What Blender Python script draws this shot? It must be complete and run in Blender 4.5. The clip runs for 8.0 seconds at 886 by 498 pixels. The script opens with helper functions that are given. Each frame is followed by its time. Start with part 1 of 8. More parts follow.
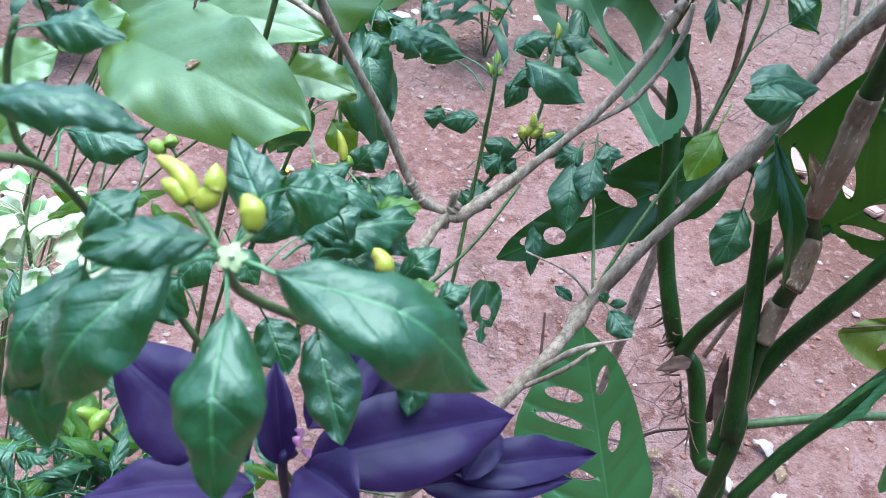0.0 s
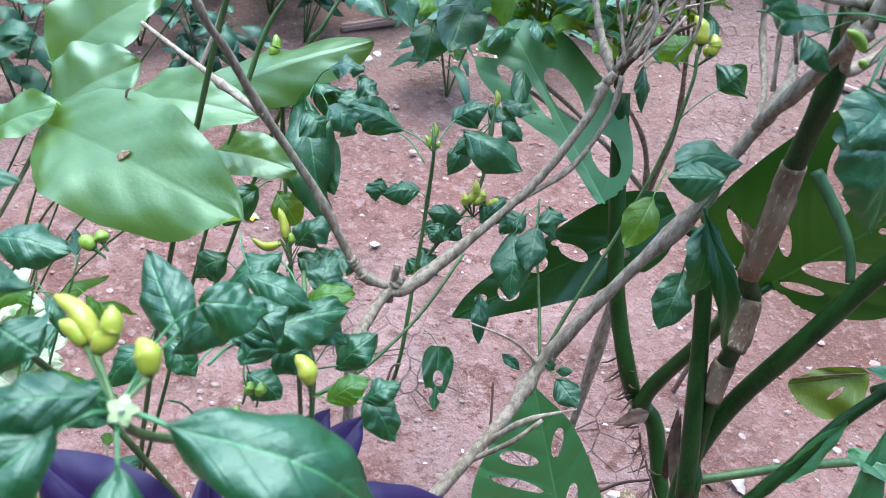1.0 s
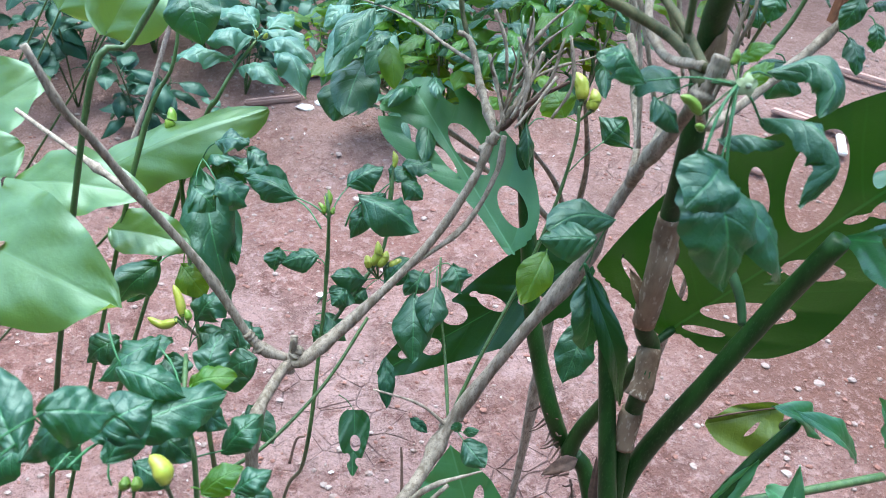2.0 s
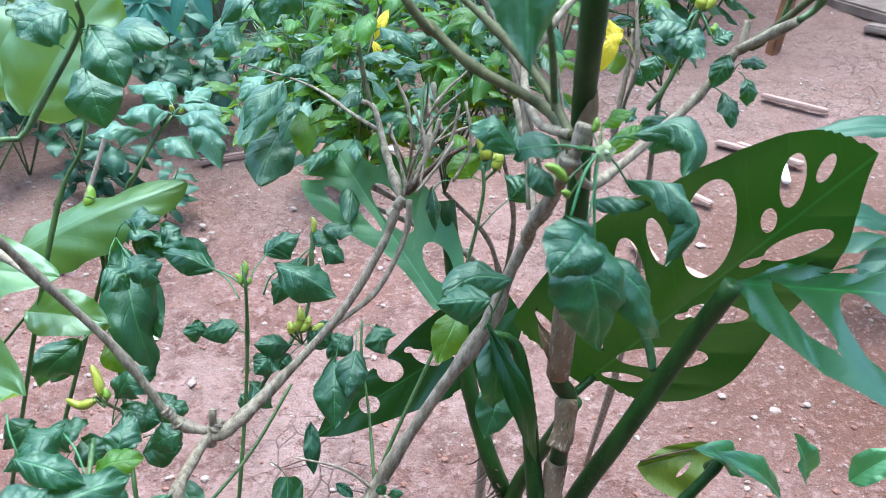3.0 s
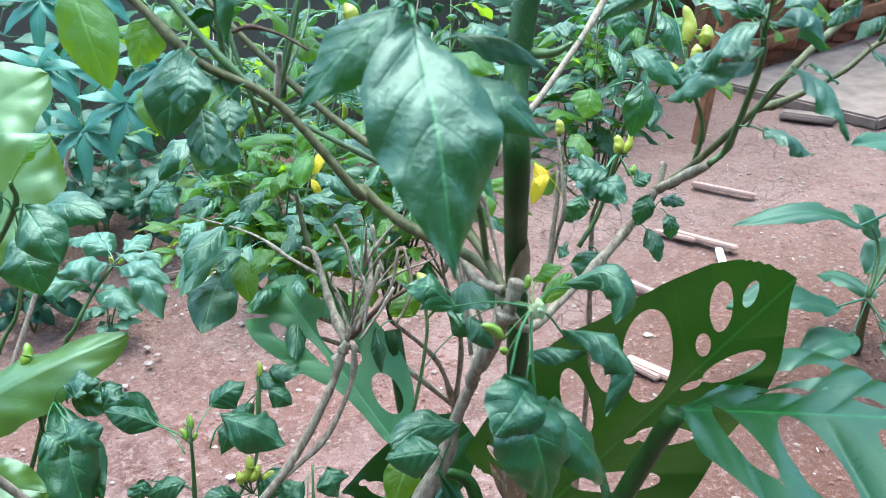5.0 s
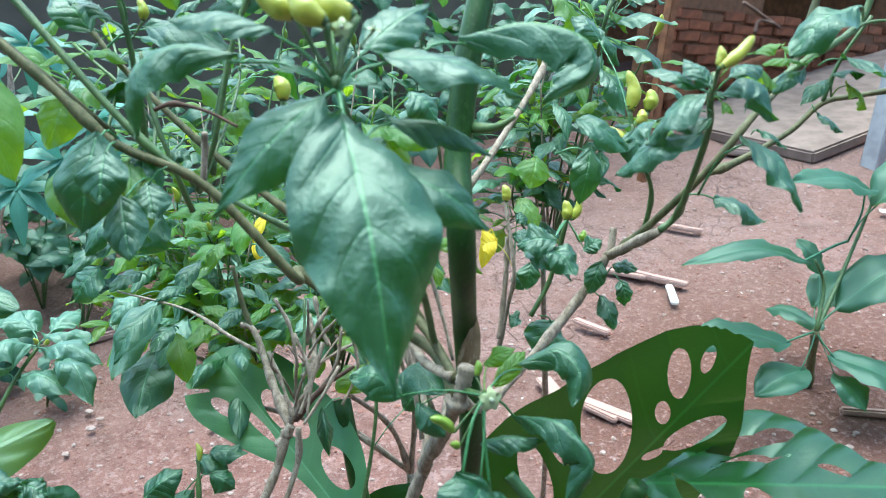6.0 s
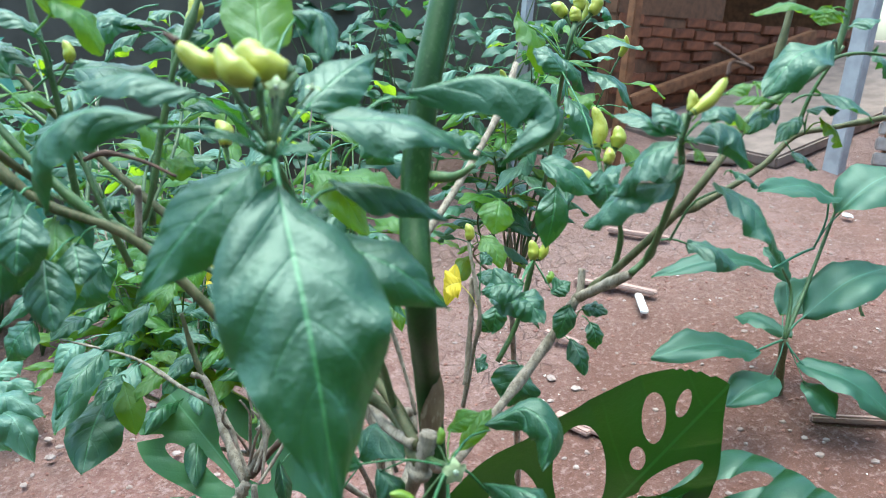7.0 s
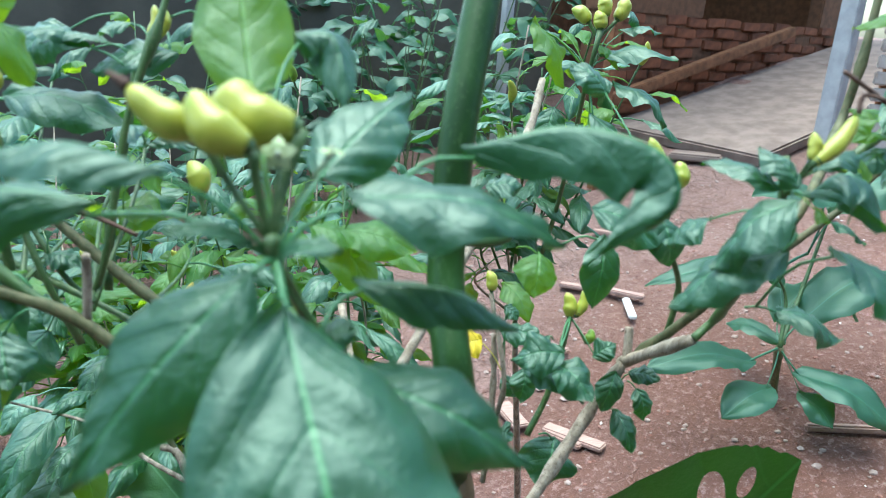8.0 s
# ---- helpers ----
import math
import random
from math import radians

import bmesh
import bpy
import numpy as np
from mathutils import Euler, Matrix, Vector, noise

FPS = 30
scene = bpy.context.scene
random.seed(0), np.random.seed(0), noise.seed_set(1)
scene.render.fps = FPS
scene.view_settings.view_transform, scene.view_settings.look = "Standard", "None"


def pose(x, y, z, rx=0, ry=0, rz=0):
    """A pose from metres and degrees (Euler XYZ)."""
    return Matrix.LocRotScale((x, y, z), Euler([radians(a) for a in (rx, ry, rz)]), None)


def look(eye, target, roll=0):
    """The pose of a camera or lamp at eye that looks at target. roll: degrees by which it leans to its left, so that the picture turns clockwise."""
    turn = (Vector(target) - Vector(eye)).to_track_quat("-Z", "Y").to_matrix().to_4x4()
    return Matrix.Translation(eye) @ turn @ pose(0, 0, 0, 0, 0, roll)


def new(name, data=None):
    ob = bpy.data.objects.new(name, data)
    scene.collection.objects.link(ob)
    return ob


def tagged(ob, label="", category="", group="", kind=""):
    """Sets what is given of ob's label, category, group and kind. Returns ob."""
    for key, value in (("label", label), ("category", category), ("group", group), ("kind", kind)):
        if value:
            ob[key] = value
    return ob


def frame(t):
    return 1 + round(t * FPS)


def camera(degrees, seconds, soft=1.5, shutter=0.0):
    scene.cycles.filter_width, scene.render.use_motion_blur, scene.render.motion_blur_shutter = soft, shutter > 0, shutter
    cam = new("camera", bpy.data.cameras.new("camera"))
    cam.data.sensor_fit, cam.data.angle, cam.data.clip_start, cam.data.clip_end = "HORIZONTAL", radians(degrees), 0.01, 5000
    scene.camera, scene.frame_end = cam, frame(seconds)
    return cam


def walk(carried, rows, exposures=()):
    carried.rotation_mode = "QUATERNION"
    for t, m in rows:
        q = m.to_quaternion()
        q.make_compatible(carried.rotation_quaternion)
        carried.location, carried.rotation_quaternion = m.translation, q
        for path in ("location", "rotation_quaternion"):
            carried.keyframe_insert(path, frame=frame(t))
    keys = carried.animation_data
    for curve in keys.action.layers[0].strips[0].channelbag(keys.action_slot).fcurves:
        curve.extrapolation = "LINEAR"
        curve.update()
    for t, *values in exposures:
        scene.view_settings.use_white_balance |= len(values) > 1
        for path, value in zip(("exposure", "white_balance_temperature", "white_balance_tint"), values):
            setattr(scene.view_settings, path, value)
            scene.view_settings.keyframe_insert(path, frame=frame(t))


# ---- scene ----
cam = camera(59.2, 8.0, soft=0.8)
cam.data.dof.use_dof = True
cam.data.dof.focus_distance, cam.data.dof.aperture_fstop = 1.05, 14.0
PATH = [
    (0, (0.012, -0.001, 1.492), (0.152, 1.592, 0.291), 14.6),
    (0.5, (0.016, 0.01, 1.513), (0.175, 1.625, 0.344), 14.1),
    (1, (0.037, 0.026, 1.533), (0.219, 1.664, 0.4), 13.1),
    (1.5, (0.062, 0.04, 1.551), (0.281, 1.702, 0.459), 12.1),
    (1.7, (0.078, 0.042, 1.558), (0.31, 1.714, 0.485), 11.5),
    (2.8, (0.147, 0.038, 1.587), (0.445, 1.766, 0.625), 8.7),
    (3, (0.155, 0.036, 1.597), (0.464, 1.773, 0.655), 8.2),
    (3.5, (0.16, 0.035, 1.613), (0.489, 1.797, 0.726), 7.3),
    (4, (0.161, 0.037, 1.622), (0.513, 1.824, 0.795), 6.7),
    (4.2, (0.16, 0.039, 1.625), (0.521, 1.835, 0.822), 6.5),
    (5.3, (0.159, 0.049, 1.65), (0.613, 1.875, 0.973), 5.5),
    (5.5, (0.161, 0.054, 1.653), (0.637, 1.885, 1.004), 5.3),
    (6, (0.172, 0.082, 1.661), (0.711, 1.908, 1.049), 4.9),
    (6.5, (0.19, 0.091, 1.672), (0.768, 1.911, 1.078), 4.5),
    (7, (0.189, 0.121, 1.68), (0.802, 1.93, 1.088), 4.4),
    (7.5, (0.186, 0.173, 1.688), (0.834, 1.968, 1.09), 4.5),
    (8, (0.193, 0.233, 1.686), (0.866, 2.018, 1.086), 4.6),
]
walk(cam, [(t, look(eye, target, roll)) for t, eye, target, roll in PATH], exposures=((0.0, 2.24, 5800, 4), (1.5, 2.3, 5900, 0), (4.0, 2.45, 6000, -5), (5.5, 2.37, 6150, -8), (7.0, 2.2, 6300, -9), (8.0, 2.15, 6300, -9)))

# ---- body ----
V = Vector
UP = V((0, 0, 1))
TOWARD = V((-0.1, -1.0, 0.45)).normalized()


def ground_z(x, y):
    """The yard slopes gently up towards the shed and evens out far away."""
    xx = max(-1.6, min(5.2, x))
    yy = max(-1.0, min(5.6, y))
    return -0.105 + 0.195 * xx + 0.116 * yy


# ---- world and light ----
world = bpy.data.worlds.new("sky")
scene.world = world
world.use_nodes = True
wt = world.node_tree
sky = wt.nodes.new("ShaderNodeTexSky")
sky.sky_type, sky.sun_disc = "NISHITA", False
sky.sun_elevation, sky.sun_rotation = radians(74), radians(-25)
sky.air_density, sky.dust_density, sky.ozone_density = 1.0, 2.5, 3.0
back = wt.nodes["Background"]
wt.links.new(sky.outputs[0], back.inputs[0])
back.inputs[1].default_value = 0.145
sun_data = bpy.data.lights.new("sun", "SUN")
sun_data.energy, sun_data.angle, sun_data.color = 1.15, radians(55), (0.96, 0.99, 1.01)
sun = new("sun", sun_data)
sun.rotation_euler = V((0.14, -0.06, -1.0)).to_track_quat("-Z", "Y").to_euler()


# ---- materials ----
class Tree:
    """Short hand for a node material."""

    def __init__(self, name):
        self.mat = bpy.data.materials.new(name)
        self.mat.use_nodes = True
        self.t = self.mat.node_tree
        self.t.nodes.clear()
        self.out = self.t.nodes.new("ShaderNodeOutputMaterial")

    def n(self, kind, **kw):
        return self._fill(self.t.nodes.new("ShaderNode" + kind), kw)

    def _fill(self, node, kw):
        for key, value in kw.items():
            if key == "op":
                node.operation = value
            elif key == "clamp":
                node.use_clamp = value
            elif key == "kind":
                node.data_type = value
            else:
                slot = node.inputs[int(key[1:])] if key[0] == "i" and key[1:].isdigit() else node.inputs[key]
                if isinstance(value, bpy.types.NodeSocket):
                    self.t.links.new(value, slot)
                else:
                    slot.default_value = value
        return node

    def math(self, op, a, b=0.0, clamp=False):
        return self.n("Math", op=op, clamp=clamp, i0=a, i1=b).outputs[0]

    def step(self, value, lo, hi, to_lo=0.0, to_hi=1.0):
        node = self.n("MapRange", i0=value, i1=lo, i2=hi, i3=to_lo, i4=to_hi)
        node.interpolation_type = "SMOOTHSTEP"
        return node.outputs[0]

    def mix(self, f, a, b):
        node = self.t.nodes.new("ShaderNodeMix")
        node.data_type = "RGBA"
        for slot, value in ((node.inputs[0], f), (node.inputs[6], a), (node.inputs[7], b)):
            if isinstance(value, bpy.types.NodeSocket):
                self.t.links.new(value, slot)
            else:
                slot.default_value = value if isinstance(value, float) else (*value[:3], 1)
        return node.outputs[2]

    def noise(self, scale, detail=4.0, rough=0.55, coords=None, w=None):
        node = self.t.nodes.new("ShaderNodeTexNoise")
        node.inputs["Scale"].default_value = scale
        node.inputs["Detail"].default_value = detail
        node.inputs["Roughness"].default_value = rough
        if coords:
            self.t.links.new(coords, node.inputs["Vector"])
        return node.outputs[0]

    def coords(self):
        return self.n("TexCoord").outputs["Object"]

    def finish(self, shader):
        self.t.links.new(shader, self.out.inputs[0])
        return self.mat


def leaf_material(name, top, vein, rough=0.38, wax_coat=0.0, through_it=0.3, glow=(0.25, 0.42, 0.05), lines=5.2, slant=1.5, quilt=0.25, blotch=None, gloss=0.5, rib=0.038):
    """A leaf: midrib and side veins along its own length, quilted relief, waxy sheen and light that comes through."""
    m = Tree(name)
    uv = m.n("UVMap").outputs[0]
    sep = m.n("SeparateXYZ", i0=uv)
    u, v = sep.outputs[0], m.math("MULTIPLY_ADD", sep.outputs[1], 2.0)
    m.t.nodes[-1].inputs[2].default_value = -1.0
    av = m.math("ABSOLUTE", v)
    mid = m.step(av, rib, rib * 0.3)
    bent = m.math("POWER", av, 1.2)
    run = m.math("SUBTRACT", m.math("MULTIPLY", u, lines), m.math("MULTIPLY", bent, slant))
    wob = m.math("MULTIPLY", m.noise(14.0, 2.0, coords=m.coords()), 0.35)
    saw = m.math("ABSOLUTE", m.math("SUBTRACT", m.math("FRACT", m.math("ADD", run, wob)), 0.5))
    side = m.math("MULTIPLY", m.step(saw, 0.045, 0.01), m.step(av, 0.95, 0.35, 0.0, 0.6))
    veins = m.math("MAXIMUM", mid, m.math("MULTIPLY", side, 0.3))
    obj = m.coords()
    big, fine = m.noise(45.0, 4.0, coords=obj), m.noise(600.0, 3.0, coords=obj)
    rnd = m.n("ObjectInfo").outputs["Random"]
    shade = m.math("ADD", m.math("MULTIPLY", rnd, 0.45), m.math("MULTIPLY", big, 0.55))
    dark = tuple(c * 0.62 for c in top)
    lit = (top[0] * 1.55 + 0.004, top[1] * 1.35, top[2] * 1.15)
    base = m.mix(shade, dark, lit)
    base = m.mix(m.math("MULTIPLY", m.step(fine, 0.56, 0.72), 0.25), base, lit)
    if blotch:
        base = m.mix(m.step(m.noise(22.0, 4.0, coords=obj), *((0.42, 0.5) if blotch[3] > 0.9 else (0.56, 0.64)), 0.0, blotch[3]), base, blotch[:3])
    colour = m.mix(veins, base, vein)
    groove = m.math("MULTIPLY", m.step(saw, 0.09, 0.0), m.step(av, 1.0, 0.6))
    cell = m.math("MULTIPLY", m.step(saw, 0.0, 0.5), 0.4)
    crease = m.t.nodes.new("ShaderNodeTexVoronoi")
    crease.feature = "DISTANCE_TO_EDGE"
    crease.inputs["Scale"].default_value = 260.0
    m.t.links.new(obj, crease.inputs["Vector"])
    net = m.step(crease.outputs["Distance"], 0.16, 0.0, 0.0, 0.05)
    puff = m.math("MULTIPLY", m.math("SUBTRACT", m.math("ADD", m.math("ADD", cell, m.math("MULTIPLY", m.noise(120.0, 3.0, coords=obj), 1.3)), m.math("MULTIPLY", m.noise(300.0, 2.0, coords=obj), 0.35)), m.math("ADD", m.math("MULTIPLY", groove, 0.25), net)), quilt * 1.7)
    high = m.math("SUBTRACT", m.math("ADD", puff, m.math("MULTIPLY", fine, 0.06)), m.math("MULTIPLY", m.step(av, 0.1, 0.0), 0.22))
    bump = m.n("Bump", Strength=0.7, Distance=0.002, Height=high)
    wax = m.math("ADD", m.math("MULTIPLY", m.noise(30.0, 3.0, coords=obj), 0.16), rough - 0.08)
    skin = m.n("BsdfPrincipled", **{"Base Color": colour, "Roughness": wax, "Normal": bump.outputs[0], "Specular IOR Level": gloss, "Specular Tint": (0.74, 1.0, 0.95, 1), "Coat Weight": wax_coat, "Coat IOR": 1.65, "Coat Tint": (0.92, 1.0, 0.96, 1), "Coat Roughness": 0.5, "Coat Normal": bump.outputs[0]})
    pass_through = m.n("BsdfTranslucent", Color=m.mix(veins, glow, tuple(c * 0.75 for c in glow)), Normal=bump.outputs[0])
    mixed = m.n("MixShader", i0=through_it, i1=skin.outputs[0], i2=pass_through.outputs[0])
    return m.finish(mixed.outputs[0])


def plain_material(name, a, b, scale=60.0, rough=0.6, bump=0.3, fine=400.0, third=None, stretch=(1, 1, 1), metal=0.0, spec=0.4, depth=0.003):
    """Two colours mixed by coarse and fine noise, with relief."""
    m = Tree(name)
    obj = m.n("Mapping", Vector=m.coords(), Scale=stretch).outputs[0]
    one, two = m.noise(scale, 5.0, coords=obj), m.noise(fine, 3.0, coords=obj)
    rnd = m.n("ObjectInfo").outputs["Random"]
    f = m.math("ADD", m.math("MULTIPLY", m.step(one, 0.3, 0.7), 0.75), m.math("MULTIPLY", rnd, 0.25))
    col = m.mix(f, a, b)
    if third:
        col = m.mix(m.step(two, 0.55, 0.68, 0.0, 0.7), col, third)
    high = m.math("ADD", m.math("MULTIPLY", one, 0.6), m.math("MULTIPLY", two, 0.4))
    bumped = m.n("Bump", Strength=bump, Distance=depth, Height=high)
    skin = m.n("BsdfPrincipled", **{"Base Color": col, "Roughness": m.math("ADD", m.math("MULTIPLY", two, 0.2), rough - 0.1), "Metallic": metal, "Normal": bumped.outputs[0], "Specular IOR Level": spec})
    return m.finish(skin.outputs[0])


def soil_material():
    m = Tree("red_clay_soil")
    obj = m.coords()
    broad, mid, grit, dust = m.noise(0.9, 5.0, coords=obj), m.noise(6.0, 5.0, 0.65, coords=obj), m.noise(48.0, 5.0, 0.7, coords=obj), m.noise(190.0, 4.0, 0.7, coords=obj)
    red, pale, deep = (0.215, 0.1, 0.08), (0.34, 0.218, 0.2), (0.075, 0.032, 0.023)
    col = m.mix(m.step(broad, 0.35, 0.65), red, pale)
    col = m.mix(m.step(mid, 0.44, 0.7, 0.0, 0.65), col, deep)
    col = m.mix(m.step(m.noise(2.3, 4.0, 0.6, coords=obj), 0.5, 0.66, 0.0, 0.5), col, (0.15, 0.056, 0.04))
    col = m.mix(m.step(m.noise(17.0, 5.0, 0.7, coords=obj), 0.5, 0.64, 0.0, 0.75), col, (0.115, 0.042, 0.03))
    col = m.mix(m.step(m.noise(26.0, 4.0, 0.65, coords=m.n("Mapping", Vector=obj, Location=(3.0, 1.0, 0.0)).outputs[0]), 0.54, 0.64, 0.0, 0.8), col, pale)
    # Soil turns darker brown around the foot of the shrub.
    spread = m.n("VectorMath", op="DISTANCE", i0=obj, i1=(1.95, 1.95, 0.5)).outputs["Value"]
    brown_patch = m.step(m.math("ADD", spread, m.math("MULTIPLY", m.noise(3.5, 4.0, coords=obj), 0.8)), 1.75, 0.9, 0.0, 0.85)
    col = m.mix(brown_patch, col, (0.13, 0.054, 0.036))
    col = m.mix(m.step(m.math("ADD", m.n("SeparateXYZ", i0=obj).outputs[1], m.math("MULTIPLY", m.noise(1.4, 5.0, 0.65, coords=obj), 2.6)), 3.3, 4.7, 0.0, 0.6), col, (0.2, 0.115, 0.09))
    col = m.mix(m.step(grit, 0.52, 0.66, 0.0, 0.7), col, pale)
    col = m.mix(m.step(m.noise(85.0, 4.0, 0.7, coords=obj), 0.56, 0.68, 0.0, 0.5), col, deep)
    col = m.mix(m.step(dust, 0.57, 0.68, 0.0, 0.6), col, (0.38, 0.26, 0.23))
    crack = m.t.nodes.new("ShaderNodeTexVoronoi")
    crack.feature = "DISTANCE_TO_EDGE"
    crack.inputs["Scale"].default_value = 13.0
    warp = m.n("VectorMath", op="ADD", i0=obj, i1=m.n("VectorMath", op="SCALE", i0=m.n("TexNoise", Scale=9.0).outputs[1], Scale=0.09).outputs[0])
    m.t.links.new(warp.outputs[0], crack.inputs["Vector"])
    line = m.math("MULTIPLY", m.step(crack.outputs["Distance"], 0.035, 0.0), m.step(broad, 0.52, 0.62))
    col = m.mix(m.math("MULTIPLY", line, 0.3), col, deep)
    high = m.math("SUBTRACT", m.math("ADD", m.math("MULTIPLY", mid, 1.6), m.math("ADD", m.math("MULTIPLY", grit, 0.7), m.math("MULTIPLY", dust, 0.25))), m.math("MULTIPLY", line, 0.5))
    bump = m.n("Bump", Strength=0.9, Distance=0.03, Height=high)
    skin = m.n("BsdfPrincipled", **{"Base Color": col, "Roughness": m.math("ADD", m.math("MULTIPLY", mid, -0.3), 0.85), "Normal": bump.outputs[0], "Specular IOR Level": 0.35})
    return m.finish(skin.outputs[0])


CHILI_LEAF = leaf_material("chili_leaf_green", (0.004, 0.052, 0.017), (0.05, 0.18, 0.055), rough=0.46, wax_coat=0.4, through_it=0.15, glow=(0.15, 0.48, 0.02), gloss=0.7, quilt=0.32)
# Chili leaf with the sky's pale grey-blue sheen put into its base colour.
SHEEN_LEAF = leaf_material("sheen_grey_green_leaf", (0.045, 0.135, 0.1), (0.12, 0.26, 0.17), rough=0.5, wax_coat=0.6, through_it=0.22, glow=(0.2, 0.5, 0.06), gloss=0.7, quilt=0.36)
# Young leaves, and older ones with light through them put into the colour.
YOUNG_LIT_LEAF = leaf_material("young_lit_leaf_green", (0.03, 0.13, 0.014), (0.14, 0.32, 0.06), rough=0.46, wax_coat=0.25, through_it=0.48, glow=(0.36, 0.55, 0.02), gloss=0.6, blotch=(0.25, 0.34, 0.03, 0.15))
YELLOW_LEAF = leaf_material("yellowing_leaf", (0.55, 0.46, 0.04), (0.55, 0.5, 0.14), rough=0.5, through_it=0.3, glow=(0.7, 0.56, 0.03), gloss=0.3)
MONSTERA_LEAF = leaf_material("monstera_green", (0.005, 0.034, 0.006), (0.035, 0.12, 0.03), rough=0.32, through_it=0.08, glow=(0.16, 0.42, 0.015), lines=8.0, slant=2.2, quilt=0.14, gloss=0.5, rib=0.02)
MONSTERA_MID = leaf_material("monstera_mid_green", (0.004, 0.036, 0.009), (0.018, 0.09, 0.022), rough=0.3, through_it=0.08, glow=(0.12, 0.4, 0.02), lines=6.0, slant=2.2, quilt=0.1, gloss=0.55, rib=0.02)
MONSTERA_PALE = leaf_material("monstera_fresh_green", (0.04, 0.16, 0.065), (0.11, 0.28, 0.13), rough=0.36, wax_coat=0.4, through_it=0.2, glow=(0.2, 0.5, 0.06), lines=8.0, slant=2.2, quilt=0.12, gloss=0.6, rib=0.02)
BROAD_LEAF = leaf_material("pale_broad_leaf", (0.06, 0.145, 0.03), (0.13, 0.22, 0.07), rough=0.38, wax_coat=0.45, through_it=0.26, glow=(0.38, 0.56, 0.04), lines=4.0, slant=1.1, quilt=0.08, gloss=0.85, rib=0.02)
OLIVE_LEAF = leaf_material("yellowing_olive_leaf", (0.07, 0.11, 0.012), (0.13, 0.17, 0.03), rough=0.45, through_it=0.15, glow=(0.3, 0.42, 0.03), lines=7.0, gloss=0.4)
PURPLE_LEAF = leaf_material("purple_leaf", (0.017, 0.009, 0.058), (0.03, 0.016, 0.085), rough=0.55, through_it=0.06, glow=(0.16, 0.02, 0.25), lines=0.0, slant=0.0, quilt=0.03, gloss=0.25, rib=0.03)
VARIEGATED = leaf_material("cream_and_green_leaf", (0.1, 0.28, 0.08), (0.6, 0.65, 0.42), rough=0.42, through_it=0.25, glow=(0.5, 0.6, 0.3), blotch=(0.75, 0.78, 0.6, 0.95), quilt=0.15)
SHRUB_LEAF = leaf_material("shrub_leaf_green", (0.014, 0.072, 0.046), (0.05, 0.16, 0.09), rough=0.5, wax_coat=0.2, through_it=0.22, glow=(0.2, 0.5, 0.06), lines=6.0, quilt=0.12, gloss=0.6)
# Dark leaf green, with the shade of low growth put into the base colour.
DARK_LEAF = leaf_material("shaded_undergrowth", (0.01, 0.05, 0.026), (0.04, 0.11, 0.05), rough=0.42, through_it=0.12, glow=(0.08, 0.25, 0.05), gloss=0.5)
CASSAVA_LEAF = leaf_material("cassava_blue_green", (0.055, 0.2, 0.17), (0.14, 0.32, 0.25), rough=0.42, through_it=0.25, glow=(0.14, 0.45, 0.22), lines=9.0, quilt=0.1, gloss=0.7)
BARK = plain_material("grey_brown_bark", (0.15, 0.118, 0.085), (0.44, 0.37, 0.295), scale=190.0, rough=0.8, bump=0.9, fine=900.0, third=(0.12, 0.075, 0.045), stretch=(1, 1, 0.3), spec=0.25, depth=0.0018)
GREEN_BARK = plain_material("green_brown_stem", (0.05, 0.06, 0.022), (0.15, 0.145, 0.07), scale=150.0, rough=0.6, bump=0.7, fine=800.0, third=(0.17, 0.11, 0.06), stretch=(1, 1, 0.4), spec=0.35, depth=0.0012)
GREEN_STEM = plain_material("green_stem", (0.03, 0.075, 0.02), (0.085, 0.15, 0.045), scale=120.0, rough=0.45, bump=0.5, fine=700.0, third=(0.14, 0.17, 0.08), stretch=(1, 1, 0.4), spec=0.5, depth=0.001)
MONSTERA_FRESH = plain_material("fresh_sheath_green", (0.03, 0.085, 0.03), (0.08, 0.17, 0.075), scale=50.0, rough=0.45, bump=0.3, fine=500.0, stretch=(1, 1, 0.3), depth=0.001)
MONSTERA_STEM = plain_material("monstera_stalk_green", (0.009, 0.03, 0.006), (0.024, 0.07, 0.013), scale=60.0, rough=0.38, bump=0.4, fine=600.0, third=(0.04, 0.085, 0.025), stretch=(1, 1, 0.3), spec=0.25, depth=0.001)
SHEATH = plain_material("dry_brown_sheath", (0.08, 0.042, 0.022), (0.3, 0.215, 0.14), scale=48.0, rough=0.75, bump=0.9, fine=220.0, third=(0.45, 0.37, 0.28), stretch=(1, 1, 0.4), spec=0.3, depth=0.0018)
DARK_DRY = plain_material("withered_brown", (0.06, 0.035, 0.025), (0.14, 0.08, 0.06), scale=80.0, rough=0.8, bump=0.5)
POD = plain_material("pale_yellow_pod", (0.27, 0.31, 0.03), (0.42, 0.41, 0.07), scale=70.0, rough=0.3, bump=0.12, fine=160.0, third=(0.26, 0.36, 0.04), spec=0.5)
POD_GREEN = plain_material("light_green_pod", (0.13, 0.24, 0.025), (0.24, 0.34, 0.05), scale=70.0, rough=0.3, bump=0.12, fine=160.0, spec=0.5)
PETAL = plain_material("cream_petal", (0.28, 0.38, 0.18), (0.4, 0.47, 0.26), scale=80.0, rough=0.55, bump=0.1)
PINK = plain_material("pink_petal", (0.6, 0.2, 0.42), (0.75, 0.4, 0.6), scale=90.0, rough=0.5, bump=0.1)
STONE = plain_material("pale_gravel", (0.22, 0.15, 0.125), (0.42, 0.34, 0.31), scale=35.0, rough=0.8, bump=0.4)
